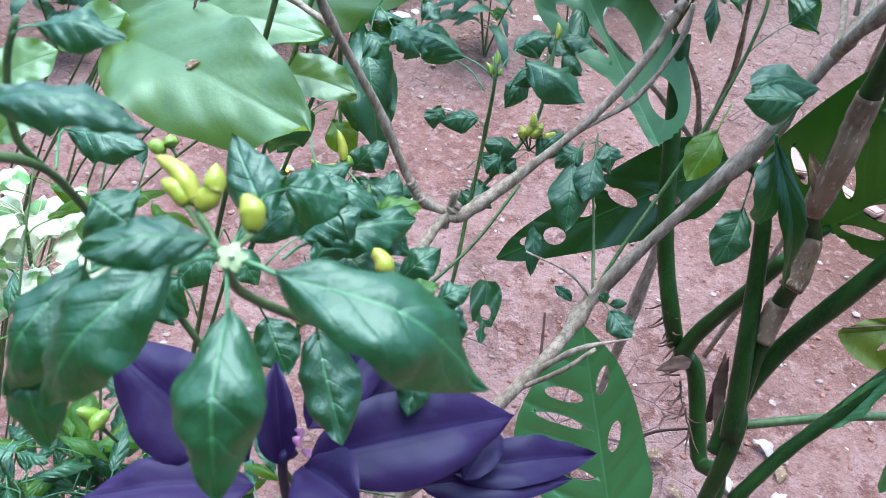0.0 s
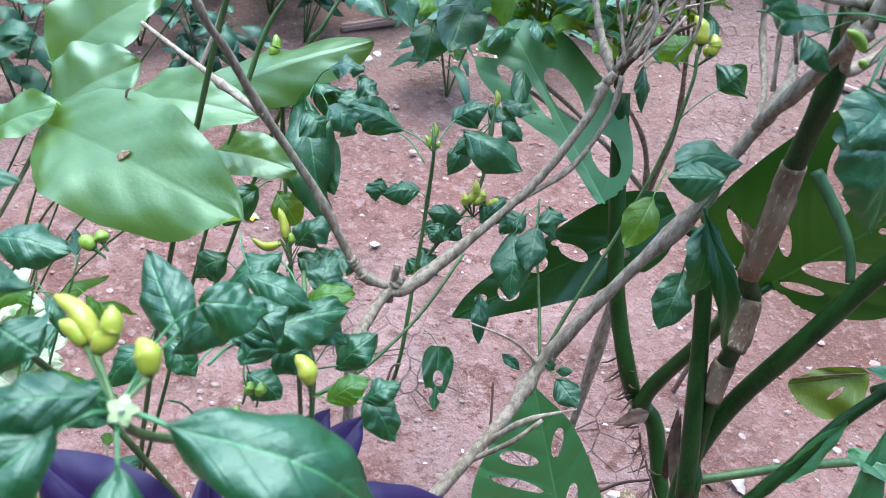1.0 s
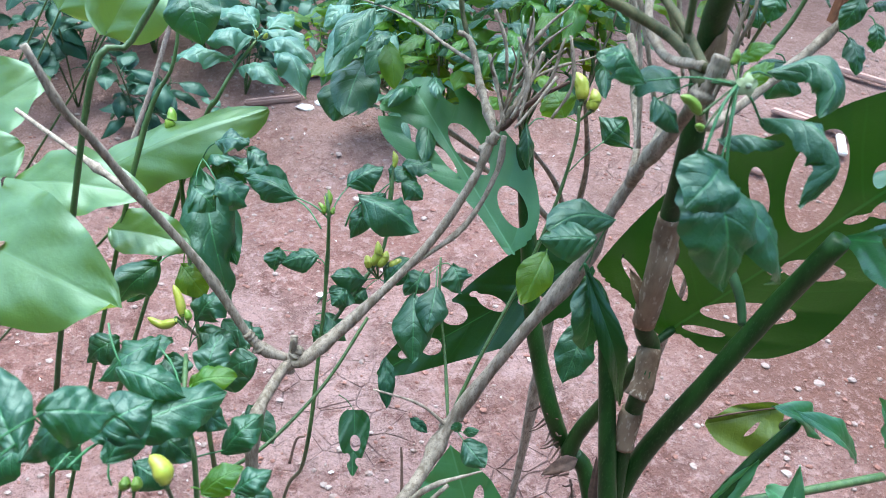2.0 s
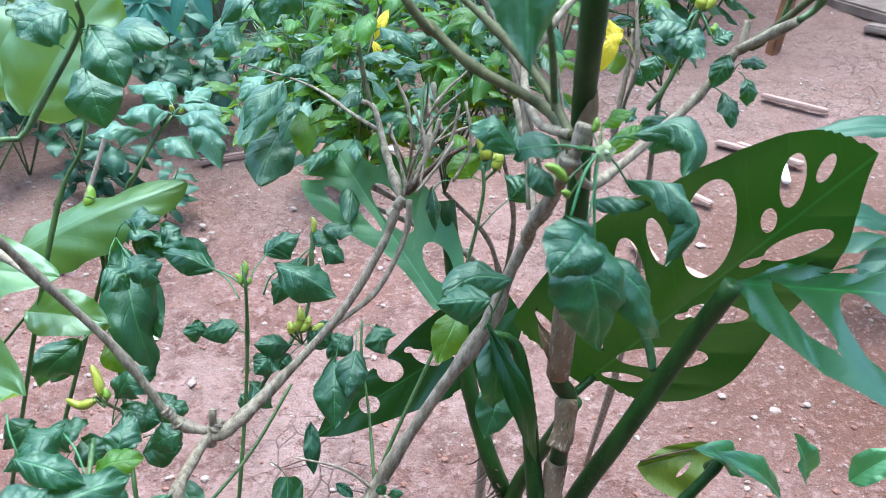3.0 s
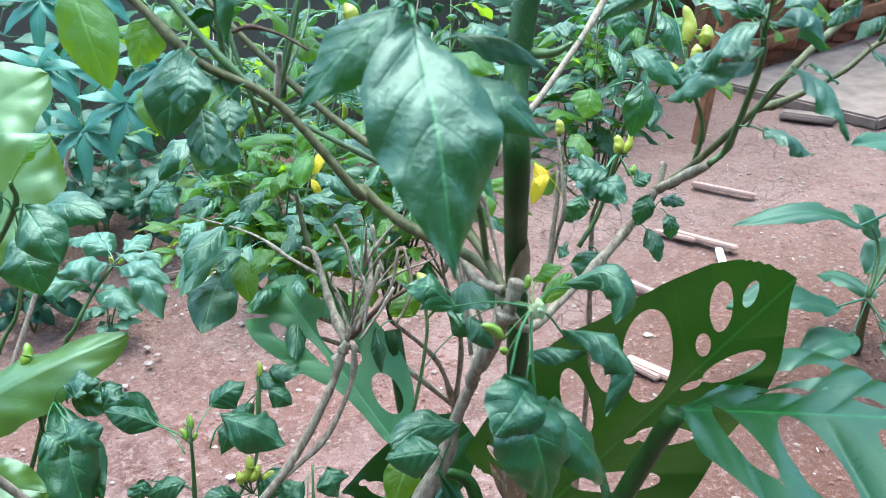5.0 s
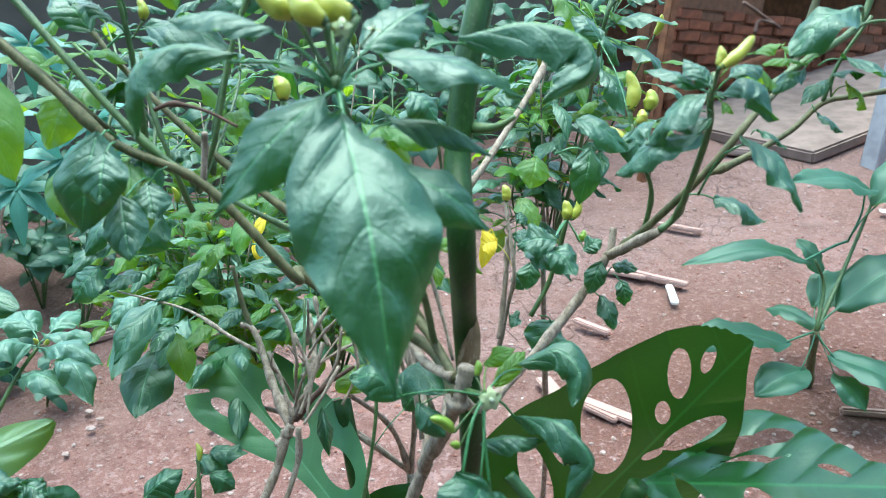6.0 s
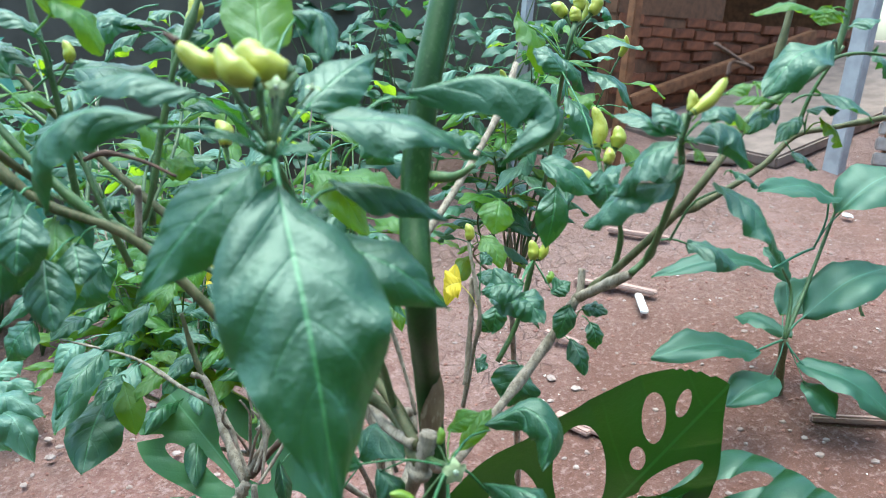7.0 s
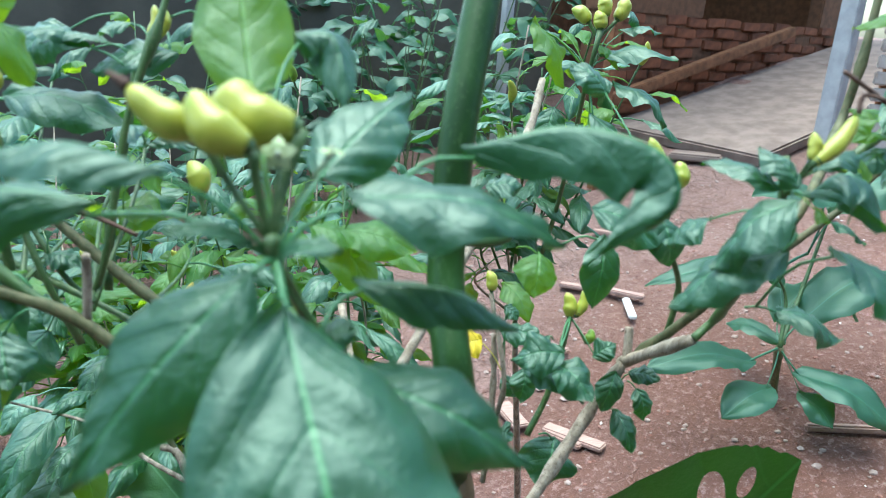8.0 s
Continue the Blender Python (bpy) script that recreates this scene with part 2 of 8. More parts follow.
CLOD = plain_material("red_soil_clod", (0.19, 0.082, 0.06), (0.32, 0.17, 0.14), scale=60.0, rough=0.9, bump=0.7)
WHITE_STUFF = plain_material("dirty_white_plastic", (0.6, 0.58, 0.56), (0.8, 0.78, 0.76), scale=30.0, rough=0.5, bump=0.2)
WOOD = plain_material("weathered_wood", (0.29, 0.18, 0.15), (0.42, 0.28, 0.24), scale=18.0, rough=0.85, bump=0.5, stretch=(1, 8, 8))
DARK_WOOD = plain_material("dark_old_wood", (0.12, 0.05, 0.022), (0.26, 0.11, 0.05), scale=18.0, rough=0.8, bump=0.5)
BRICK = plain_material("red_brick", (0.1, 0.036, 0.018), (0.26, 0.088, 0.04), scale=14.0, rough=0.85, bump=0.6, fine=120.0, third=(0.15, 0.06, 0.045))
MORTAR = plain_material("dark_mortar", (0.1, 0.048, 0.026), (0.18, 0.085, 0.045), scale=20.0, rough=0.9, bump=0.5)
PLASTER = plain_material("grey_plaster", (0.055, 0.048, 0.038), (0.1, 0.088, 0.07), scale=4.0, rough=0.85, bump=0.3, fine=60.0)
PALE_PAINT = plain_material("pale_painted_post", (0.26, 0.26, 0.27), (0.4, 0.4, 0.41), scale=12.0, rough=0.6, bump=0.2, fine=90.0)
CONCRETE = plain_material("worn_concrete", (0.13, 0.09, 0.075), (0.25, 0.185, 0.155), scale=9.0, rough=0.85, bump=0.3, fine=120.0)
BAMBOO = plain_material("pale_bamboo_strip", (0.32, 0.27, 0.24), (0.48, 0.42, 0.38), scale=16.0, rough=0.65, bump=0.3)
BLUE_PAINT = plain_material("blue_plastic", (0.02, 0.06, 0.2), (0.04, 0.1, 0.3), scale=10.0, rough=0.4, bump=0.1)
RED_CLOTH = plain_material("red_cloth", (0.45, 0.02, 0.05), (0.6, 0.05, 0.09), scale=25.0, rough=0.8, bump=0.3)
SOIL = soil_material()

# ---- building helpers ----
ORIGIN = {}


def thing(name, place, label, category, group="", kind=""):
    """An empty at a thing's base, to hold its parts."""
    ob = new(name)
    ob.location = place
    ob.empty_display_size = 0.05
    ORIGIN[ob.name] = V(place)
    return tagged(ob, label, category, group, kind)


def root_of(ob):
    while ob.parent:
        ob = ob.parent
    return ob


def part(name, verts, faces, material, parent, label="", uvs=None, smooth=True):
    """Links one mesh, given in world places, under a thing or a part."""
    shift = ORIGIN[root_of(parent).name] if parent else V((0, 0, 0))
    me = bpy.data.meshes.new(name)
    me.from_pydata([tuple(V(p) - shift) for p in verts], [], faces)
    if uvs:
        layer = me.uv_layers.new(name="UVMap")
        flat = np.array(uvs, dtype=np.float32)[np.array([i for f in faces for i in f])]
        layer.data.foreach_set("uv", flat.ravel())
    me.shade_smooth() if smooth else me.shade_flat()
    me.materials.append(material)
    ob = new(name, me)
    if parent:
        ob.parent = parent
    if label:
        tagged(ob, label)
    return ob


def glide(points, n):
    """Places along a smooth line through the points."""
    p = [V(q) for q in points]
    if len(p) == 2:
        return [p[0].lerp(p[1], i / (n - 1)) for i in range(n)]
    ext = [p[0] * 2 - p[1]] + p + [p[-1] * 2 - p[-2]]
    out = []
    for i in range(n):
        s = i / (n - 1) * (len(p) - 1)
        k = min(int(s), len(p) - 2)
        f = s - k
        a, b, c, d = ext[k:k + 4]
        out.append(0.5 * ((2 * b) + (c - a) * f + (2 * a - 5 * b + 4 * c - d) * f * f + (3 * b - a - 3 * c + d) * f ** 3))
    return out


def tube(points, r0, r1, n=None, sides=8, rough=0.06, knots=0, seed=1, close=True):
    """Vertices and faces of a tapered, slightly uneven round stem along the points."""
    n = n or 6 * (len(points) - 1) + 1
    line = glide(points, n)
    rng = random.Random(seed)
    verts, faces = [], []
    side = None
    bumps = [rng.random() for _ in range(knots)]
    for i, p in enumerate(line):
        tan = (line[min(i + 1, n - 1)] - line[max(i - 1, 0)]).normalized()
        if side is None:
            side = tan.cross(V((0.3, 0.9, 0.2))).normalized()
        side = (side - tan * side.dot(tan)).normalized()
        other = tan.cross(side)
        s = i / (n - 1)
        r = (r0 + (r1 - r0) * s) * 0.9 * (1 + rough * rng.uniform(-1, 1))
        for b in bumps:
            r *= 1 + 0.34 * math.exp(-((s - b) * n * 0.9) ** 2)
        for k in range(sides):
            a = 2 * math.pi * k / sides
            verts.append(p + (side * math.cos(a) + other * math.sin(a)) * r * (1 + rough * 0.6 * rng.uniform(-1, 1)))
    for i in range(n - 1):
        for k in range(sides):
            a, b = i * sides + k, i * sides + (k + 1) % sides
            faces.append((a, b, b + sides, a + sides))
    if close:
        faces.append(tuple(range(sides))[::-1])
        faces.append(tuple((n - 1) * sides + k for k in range(sides)))
    return verts, faces


SEED = [10]


def stem(parent, points, r0, r1, material, name="branch", sides=8, knots=0, rough=0.06, label=""):
    SEED[0] += 1
    slim = 1.0 if material in (MONSTERA_STEM, SHEATH, DARK_DRY) else 0.76
    v, f = tube(points, r0 * slim, r1 * slim, sides=sides, knots=knots, seed=SEED[0], rough=rough)
    return part(name, v, f, material, parent, label)


def ovate(s):
    return 3.236 * s ** 0.8 * (1 - s) ** 0.9 if 0 < s < 1 else 0.0


def drip(s):
    """An ovate leaf drawn out into a long tip."""
    return 3.95 * s ** 0.78 * (1 - s) ** 1.25 if 0 < s < 1 else 0.0


def lance(s):
    return math.sin(math.pi * s ** 0.8) ** 0.85 if 0 < s < 1 else 0.0


def roundish(s):
    return math.sin(math.pi * s ** 0.85) ** 0.62 if 0 < s < 1 else 0.0


def blade(base, tip, width, face=0.5, bow=0.12, fold=0.25, mid=None, wave=0.075, twist=0.0, shape=ovate, rows=18, cols=5, node=None, seed=0, hint=None, curl=0.0, crumple=0.21, puff=0.05, roll=0.24):
    """A leaf's mesh: a bent midrib from base to tip, two folded and wavy halves, and its own stalk up to the node."""
    base, tip = V(base), V(tip)
    rng = random.Random(seed or SEED[0])
    length = (tip - base).length
    want = V(hint) if hint else (UP * (1 - face) + TOWARD * face)
    axis = (tip - base).normalized()
    normal = (want - axis * want.dot(axis)).normalized()
    if mid is None:
        line = glide([base, base.lerp(tip, 0.5) + normal * bow * length, tip], rows + 1)
    else:
        line = glide([base] + [V(q) for q in (mid if isinstance(mid, list) else [mid])] + [tip], rows + 1)
    ph = [rng.uniform(0, 6.28) for _ in range(4)]
    verts, faces, uvs = [], [], []
    for i, p in enumerate(line):
        s = i / rows
        tan = (line[min(i + 1, rows)] - line[max(i - 1, 0)]).normalized()
        normal = (normal - tan * normal.dot(tan)).normalized()
        side = tan.cross(normal)
        a = twist * s
        sd, nm = side * math.cos(a) + normal * math.sin(a), normal * math.cos(a) - side * math.sin(a)
        half = max(shape(s), 0.012) * width / 2
        for k in range(-cols, cols + 1):
            v = k / cols
            av, right = abs(v), float(v > 0)
            lift = fold * av * half * (1 - curl * av) - roll * half * av ** 4
            lift += wave * width * av * av * (math.sin(s * 9 + ph[0] + right * ph[1]) * 0.8 + math.sin(s * 21 + ph[2] + right * ph[3]) * 0.45)
            lift += puff * width * math.sin(math.pi * min(1.0, av * 1.02)) ** 0.7 * (abs(math.sin(math.pi * (5.2 * s - 1.5 * av ** 1.2 + right * 0.4))) ** 0.7 - 0.5)
            nick = 1 + av * av * (0.025 * math.sin(s * 9 + ph[1] + right * ph[2]) + 0.012 * math.sin(s * 27 + ph[3] + right * ph[0]))
            q = p + sd * v * half * nick * math.cos(fold * 0.7)
            verts.append(q + nm * (lift + (noise.noise(q * (1.3 / width)) * crumple * 0.75 + noise.noise(q * (3.6 / width)) * crumple * 0.42 + noise.noise(q * (10.0 / width)) * crumple * 0.1) * width * (0.1 + 0.9 * av)))
            uvs.append((s, v * 0.5 + 0.5))
    w = 2 * cols + 1
    for i in range(rows):
        for k in range(w - 1):
            a = i * w + k
            faces.append((a, a + 1, a + w + 1, a + w))
    if node is not None:
        start, n0 = V(node), len(verts)
        bend = start.lerp(base, 0.5) + UP * (base - start).length * 0.08
        tv, tf = tube([start, bend, base + axis * length * 0.1], length * 0.011 + 0.0004, length * 0.009 + 0.0003, n=6, sides=5, seed=3)
        verts += tv
        uvs += [(0.02, 0.5)] * len(tv)
        faces += [tuple(i + n0 for i in f) for f in tf]
    return verts, faces, uvs


def leaf(parent, base, tip, width, material=None, name="leaf", label="", **kw):
    """One leaf as a part. Chili leaves arch over and hang their margins below the midrib."""
    SEED[0] += 1
    material = material or CHILI_LEAF
    if material in (CHILI_LEAF, YOUNG_LIT_LEAF, DARK_LEAF, SHEEN_LEAF) and "mid" not in kw:
        kw["fold"] = kw.get("fold", 0.25) - 0.3
        kw["bow"] = kw.get("bow", 0.12) * 1.2
    v, f, uv = blade(base, tip, width, seed=SEED[0], **kw)
    return part(name, v, f, material, parent, label, uv)


def pod(parent, base, tip, r, bend=0.12, material=None, node=None, side=None, blunt=0.5):
    """A chili pod with its green cap and its stalk."""
    r = r * (1.0 if blunt > 1 else 0.84)
    SEED[0] += 1
    base, tip = V(base), V(tip)
    axis, length = (tip - base).normalized(), (tip - base).length
    sw = V(side).normalized() if side else axis.cross(TOWARD).normalized()
    line = glide([base, base.lerp(tip, 0.5) + sw * bend * length, tip], 15)
    verts, faces, sides = [], [], 12
    rng = random.Random(SEED[0])
    ph = rng.uniform(0, 6)
    for i, p in enumerate(line):
        s = i / 14
        tan = (line[min(i + 1, 14)] - line[max(i - 1, 0)]).normalized()
        a = tan.cross(V((0.2, 0.5, 0.8))).normalized()
        b = tan.cross(a)
        prof = (0.55 + 0.45 * math.sin(min(1, s / 0.35) * math.pi / 2)) * (max(0.0, 1 - max(0.0, (s - 0.45) / 0.55) ** (2.2 * blunt + 0.6)) ** 0.6)
        rr = max(r * prof * (1 + 0.06 * math.sin(s * 11 + ph)), r * 0.04)
        for k in range(sides):
            t = 2 * math.pi * k / sides
            verts.append(p + (a * math.cos(t) + b * math.sin(t)) * rr * (1 + 0.05 * math.sin(3 * t + ph)))
    for i in range(14):
        for k in range(sides):
            q, w = i * sides + k, i * sides + (k + 1) % sides
            faces.append((q, w, w + sides, q + sides))
    faces += [tuple(range(sides))[::-1], tuple(14 * sides + k for k in range(sides))]
    ob = part("chili_pod", verts, faces, material or POD, parent)
    tan = (line[1] - line[0]).normalized()
    back_end = V(node) if node is not None else base - axis * length * 0.7 - UP * length * 0.2
    v, f = tube([back_end, back_end.lerp(base, 0.6) - UP * 0.02 * length, base - tan * r * 0.25], r * 0.2, r * 0.34, n=7, sides=7, seed=5)
    n0 = len(v)
    v2, f2 = tube([base - tan * r * 0.3, base + tan * r * 0.1, base + tan * r * 0.45], r * 0.3, r * 0.8, n=5, sides=10, seed=6, close=False)
    part("calyx", v + v2, f + [tuple(i + n0 for i in q) for q in f2], GREEN_STEM, ob, "green cap and stalk")
    return ob


def flower(parent, place, r, towards, node=None):
    """A small five-petalled chili flower."""
    place, axis = V(place), V(towards).normalized()
    a = axis.cross(V((0.3, 0.1, 0.9))).normalized()
    b = axis.cross(a)
    ob = None
    v, f = tube([place - axis * r * 0.3, place + axis * r * 0.35], r * 0.26, r * 0.2, n=4, sides=8)
    ob = part("flower", v, f, plain_stamen, parent, "grey-green flower centre")
    for k in range(5):
        t = 2 * math.pi * k / 5
        d = a * math.cos(t) + b * math.sin(t)
        vv, ff, uv = blade(place, place + d * r - axis * r * 0.25, r * 0.75, hint=axis, bow=0.12, fold=0.3, rows=6, cols=2, shape=lance)
        part("petal", vv, ff, PETAL, ob, "", uv)
    if node is not None:
        v, f = tube([node, V(node).lerp(place, 0.5) + UP * r * 0.2, place - axis * r * 0.3], r * 0.1, r * 0.14, n=6, sides=6)
        part("flower_stalk", v, f, GREEN_STEM, ob)
    return ob


plain_stamen = plain_material("grey_green_stamen", (0.3, 0.36, 0.26), (0.45, 0.5, 0.36), scale=90.0, rough=0.6)


def shoot(parent, base, tip, leaves, size, seed, material=None, pods=0, r=0.003, droop=0.6, lower=0.35, stem_material=None, bend=0.03, podsize=0.02, young=0.4):
    """A thin upright stem with a crown of drooping leaves near its end."""
    rng = random.Random(seed)
    base, tip = V(base), V(tip)
    length = (tip - base).length
    mid = base.lerp(tip, 0.5) + V((rng.uniform(-1, 1), rng.uniform(-1, 1), 0)) * bend
    stem(parent, [base, mid, tip], r, r * 0.5, stem_material or GREEN_STEM, "twig", sides=6)
    line = glide([base, mid, tip], 21)
    turn = rng.uniform(0, 6.28)
    for i in range(leaves):
        s = lower + (1 - lower) * (i + 0.6) / leaves
        p = line[min(20, int(s * 20))]
        turn += 2.4 + rng.uniform(-0.4, 0.4)
        out = V((math.cos(turn), math.sin(turn), rng.uniform(0.0, 0.5)))
        stalk = p + out * size * rng.uniform(0.25, 0.5)
        big = size * rng.uniform(0.65, 1.15) * (0.75 + 0.25 * math.sin(math.pi * min(1, s)))
        end = stalk + V((out.x, out.y, -droop * rng.uniform(-0.5, 1.6))).normalized() * big
        # young: share of paler leaves, partly brightness put into colour instead of light.
        m = material or (YOUNG_LIT_LEAF if rng.random() < young else rng.choice((CHILI_LEAF, CHILI_LEAF, SHEEN_LEAF)))
        leaf(parent, stalk, end, big * rng.uniform(0.3, 0.45), m, crumple=0.24, face=0.08, bow=rng.uniform(0.06, 0.2), fold=rng.uniform(-0.2, 0.35), wave=rng.uniform(0.06, 0.14), twist=rng.uniform(-0.5, 0.5), node=p, rows=12, cols=4)
    for i in range(pods // 2):
        p = line[20 - rng.randrange(0, 3)]
        d = V((rng.uniform(-0.5, 0.5), rng.uniform(-0.6, 0.3), 1)).normalized()
        b = p + d * podsize * 0.9
        pod(parent, b, b + (d + V((rng.uniform(-0.4, 0.4), 0, rng.uniform(-0.2, 0.2)))).normalized() * podsize, podsize * 0.22, node=p, material=rng.choice((POD, POD, POD_GREEN)))


def holed_leaf(parent, base, tip, across, wide_a, wide_b, holes=(), slits=(), material=None, name="leaf", label="", sag=0.06, cup=0.12, heart=0.16, res=64, wave=0.006, edge_a=None, edge_b=None, bend=(0.0, 0.0), ribs=0.007):
    """A large leaf with holes. across: a place on its first side, which with base and tip gives its plane. holes: (along, aside, long half, short half, turn).
    slits: (along, aside from, half width, lean) cut from there out to the edge."""
    SEED[0] += 1
    base, tip, across = V(base), V(tip), V(across)
    length = (tip - base).length
    ax = (tip - base).normalized()
    sd = across - base
    sd = (sd - ax * sd.dot(ax)).normalized()
    nm = ax.cross(sd)
    nm = nm if nm.dot(UP * 0.6 + TOWARD) > 0 else -nm
    smooth_edge = lambda e: [(q[0], q[1]) for q in glide([(a, b, 0) for a, b in e], 160)] if e else None
    edge_a, edge_b = smooth_edge(edge_a), smooth_edge(edge_b)

    def outline(u, side):
        edge = edge_a if side > 0 else edge_b
        if edge:
            return float(np.interp(u, [q[0] for q in edge], [q[1] for q in edge]))
        s = (u + heart) / (1 + heart)
        if not 0 < s < 1:
            return -0.02
        return (math.sin(math.pi * s ** 0.62) ** 0.7 * (1.12 - 0.35 * s)) * (wide_a if side > 0 else wide_b)

    def inside(u, y):
        g = outline(u, y) - abs(y)
        if u < 0 and not edge_a:
            g = min(g, abs(y) - 0.25 * u * -length * 0.35)
        g = min(g, (u + heart) * length, (1 - u) * length)
        for hu, hy, la, lb, turn in holes:
            du, dy = (u - hu) * length, y - hy * (wide_a if hy > 0 else wide_b)
            c, s = math.cos(turn), math.sin(turn)
            p, q = (du * c + dy * s) / la, (-du * s + dy * c) / lb
            g = min(g, (math.hypot(p, q) - 1) * min(la, lb))
        for su, y0, half, lean in slits:
            w = wide_a if y0 > 0 else wide_b
            d = abs(y) - abs(y0) * w
            if y * y0 > 0 and d > -half:
                du = abs((u - su) * length - lean * d)
                open_ = half * (0.6 + 0.9 * min(1.0, max(0.0, d) / (0.5 * w)))
                g = min(g, max(du - open_, -d) if d < 0 else du - open_)
        return g

    nu, nv = res, int(res * 1.0)
    us = np.linspace(-heart, 1, nu)
    ys = np.linspace(-wide_b * 1.02, wide_a * 1.02, nv)
    cell = max((us[1] - us[0]) * length, ys[1] - ys[0])
    pts, val = {}, {}
    for i, u in enumerate(us):
        for j, y in enumerate(ys):
            g = inside(u, y)
            uu, yy = u, y
            if abs(g) < cell * 0.75:
                for _ in range(6):
                    g0 = inside(uu, yy)
                    e = cell * 0.1
                    gu = (inside(uu + e / length, yy) - g0) / e
                    gy = (inside(uu, yy + e) - g0) / e
                    q = gu * gu + gy * gy
                    if q < 0.05:
                        break
                    uu -= max(-cell, min(cell, g0 * gu / q)) / length
                    yy -= max(-cell, min(cell, g0 * gy / q))
                g = 0.0
            pts[i, j], val[i, j] = (uu, yy), g
    index, verts, uvs, faces = {}, [], [], []
    rng = random.Random(SEED[0])
    ph = rng.uniform(0, 6)

    def vert(key):
        if key not in index:
            u, y = pts[key]
            w = wide_a if y > 0 else wide_b
            t = y / w
            h = (bend[0] if y > 0 else bend[1]) * abs(y) + cup * abs(t) * w - sag * length * (u * u) + wave * math.sin(u * 9 + ph + 4 * t) * abs(t) + ribs * length * (abs(math.sin(math.pi * (u * 6.5 - 1.7 * abs(t)))) ** 0.6 - 0.5) * math.sin(math.pi * min(1.0, abs(t) * 1.02))
            index[key] = len(verts)
            verts.append(base + ax * (u * length) + sd * y + nm * h)
            uvs.append((max(0.0, min(1.0, (u + heart) / (1 + heart))), 0.5 + 0.5 * max(-1, min(1, t))))
        return index[key]

    for i in range(nu - 1):
        for j in range(nv - 1):
            keys = [(i, j), (i + 1, j), (i + 1, j + 1), (i, j + 1)]
            keep = [k for k in keys if val[k] >= 0]
            if len(keep) == 4 and any(val[k] > 0 for k in keys):
                faces.append(tuple(vert(k) for k in keys))
            elif len(keep) == 3 and any(val[k] > 0 for k in keep):
                faces.append(tuple(vert(k) for k in keep))
    return part(name, verts, faces, material or MONSTERA_LEAF, parent, label, uvs)


def box(name, parent, centre, size, material, turn=0.0, label="", bevel=0.006, tilt=(0, 0)):
    """A block with softened edges."""
    bm = bmesh.new()
    bmesh.ops.create_cube(bm, size=1.0)
    bmesh.ops.scale(bm, vec=size, verts=bm.verts)
    if bevel:
        bmesh.ops.bevel(bm, geom=list(bm.edges), offset=bevel, segments=2, affect="EDGES")
    m = Matrix.Translation(V(centre)) @ Euler((tilt[0], tilt[1], turn)).to_matrix().to_4x4()
    bm.transform(m)
    verts, faces = [v.co.copy() for v in bm.verts], [[v.index for v in f.verts] for f in bm.faces]
    bm.free()
    return part(name, verts, faces, material, parent, label, smooth=False)


def pebble(rng, place, r, flat=0.6):
    """A few-sided uneven stone."""
    bm = bmesh.new()
    bmesh.ops.create_icosphere(bm, subdivisions=1, radius=1.0)
    q = Euler((rng.uniform(0, 6), rng.uniform(0, 6), rng.uniform(0, 6))).to_matrix()
    stretch = V((rng.uniform(0.7, 1.4), rng.uniform(0.7, 1.2), flat))
    verts = []
    for v in bm.verts:
        c = q @ v.co
        c = V((c.x * stretch.x, c.y * stretch.y, c.z * stretch.z)) * r * rng.uniform(0.85, 1.15)
        verts.append(V(place) + c)
    faces = [[v.index for v in f.verts] for f in bm.faces]
    bm.free()
    return verts, faces


# ---- ground ----
def build_ground():
    xs = sorted(set([-400, -120, -40, -15, -8, -5] + [round(-3 + 0.06 * i, 3) for i in range(134)] + [6, 8, 12, 20, 45, 130, 400]))
    ys = sorted(set([-400, -120, -40, -15, -8, -4, -2] + [round(-1 + 0.06 * i, 3) for i in range(100)] + [6, 8, 12, 20, 45, 130, 400]))
    verts, faces = [], []
    for y in ys:
        for x in xs:
            near = 1.0 if -3 <= x <= 5 and -1 <= y <= 5 else 0.0
            h = noise.noise(V((x * 1.7, y * 1.7, 0.3))) * 0.035 + noise.noise(V((x * 6, y * 6, 1.3))) * 0.011 + noise.noise(V((x * 15, y * 15, 2.3))) * 0.004
            verts.append((x, y, ground_z(x, y) + h * near))
    w = len(xs)
    for j in range(len(ys) - 1):
        for i in range(w - 1):
            a = j * w + i
            faces.append((a, a + 1, a + w + 1, a + w))
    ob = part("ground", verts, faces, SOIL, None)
    return tagged(ob, "bare red clay soil with pale grit", "ground", kind="structure")


build_ground()


def scatter(name, count, seed, region, sizes, material, label, category, flat=0.6):
    """Stones strewn over the ground, joined."""
    rng = random.Random(seed)
    verts, faces = [], []
    for _ in range(count):
        x, y = rng.uniform(*region[0]), rng.uniform(*region[1])
        if rng.random() < 0.6:
            x += 0.25 * math.sin(y * 4 + 1.3)
        r = sizes[0] + (sizes[1] - sizes[0]) * rng.random() ** 3
        v, f = pebble(rng, (x, y, ground_z(x, y) + noise.noise(V((x * 1.7, y * 1.7, 0.3))) * 0.035 + noise.noise(V((x * 6, y * 6, 1.3))) * 0.011 + r * 0.2), r, flat)
        n0 = len(verts)
        verts += v
        faces += [[i + n0 for i in q] for q in f]
    ob = part(name, verts, faces, material, None, smooth=False)
    return tagged(ob, label, category, kind="stuff")


scatter("gravel", 3200, 3, ((-1.6, 3.0), (1.0, 3.6)), (0.0016, 0.011), STONE, "pale gravel strewn over red soil", "gravel")
scatter("soil_clods", 4600, 4, ((-1.6, 3.0), (0.9, 3.1)), (0.002, 0.009), CLOD, "crumbled red clods lying on the soil", "soil clods")

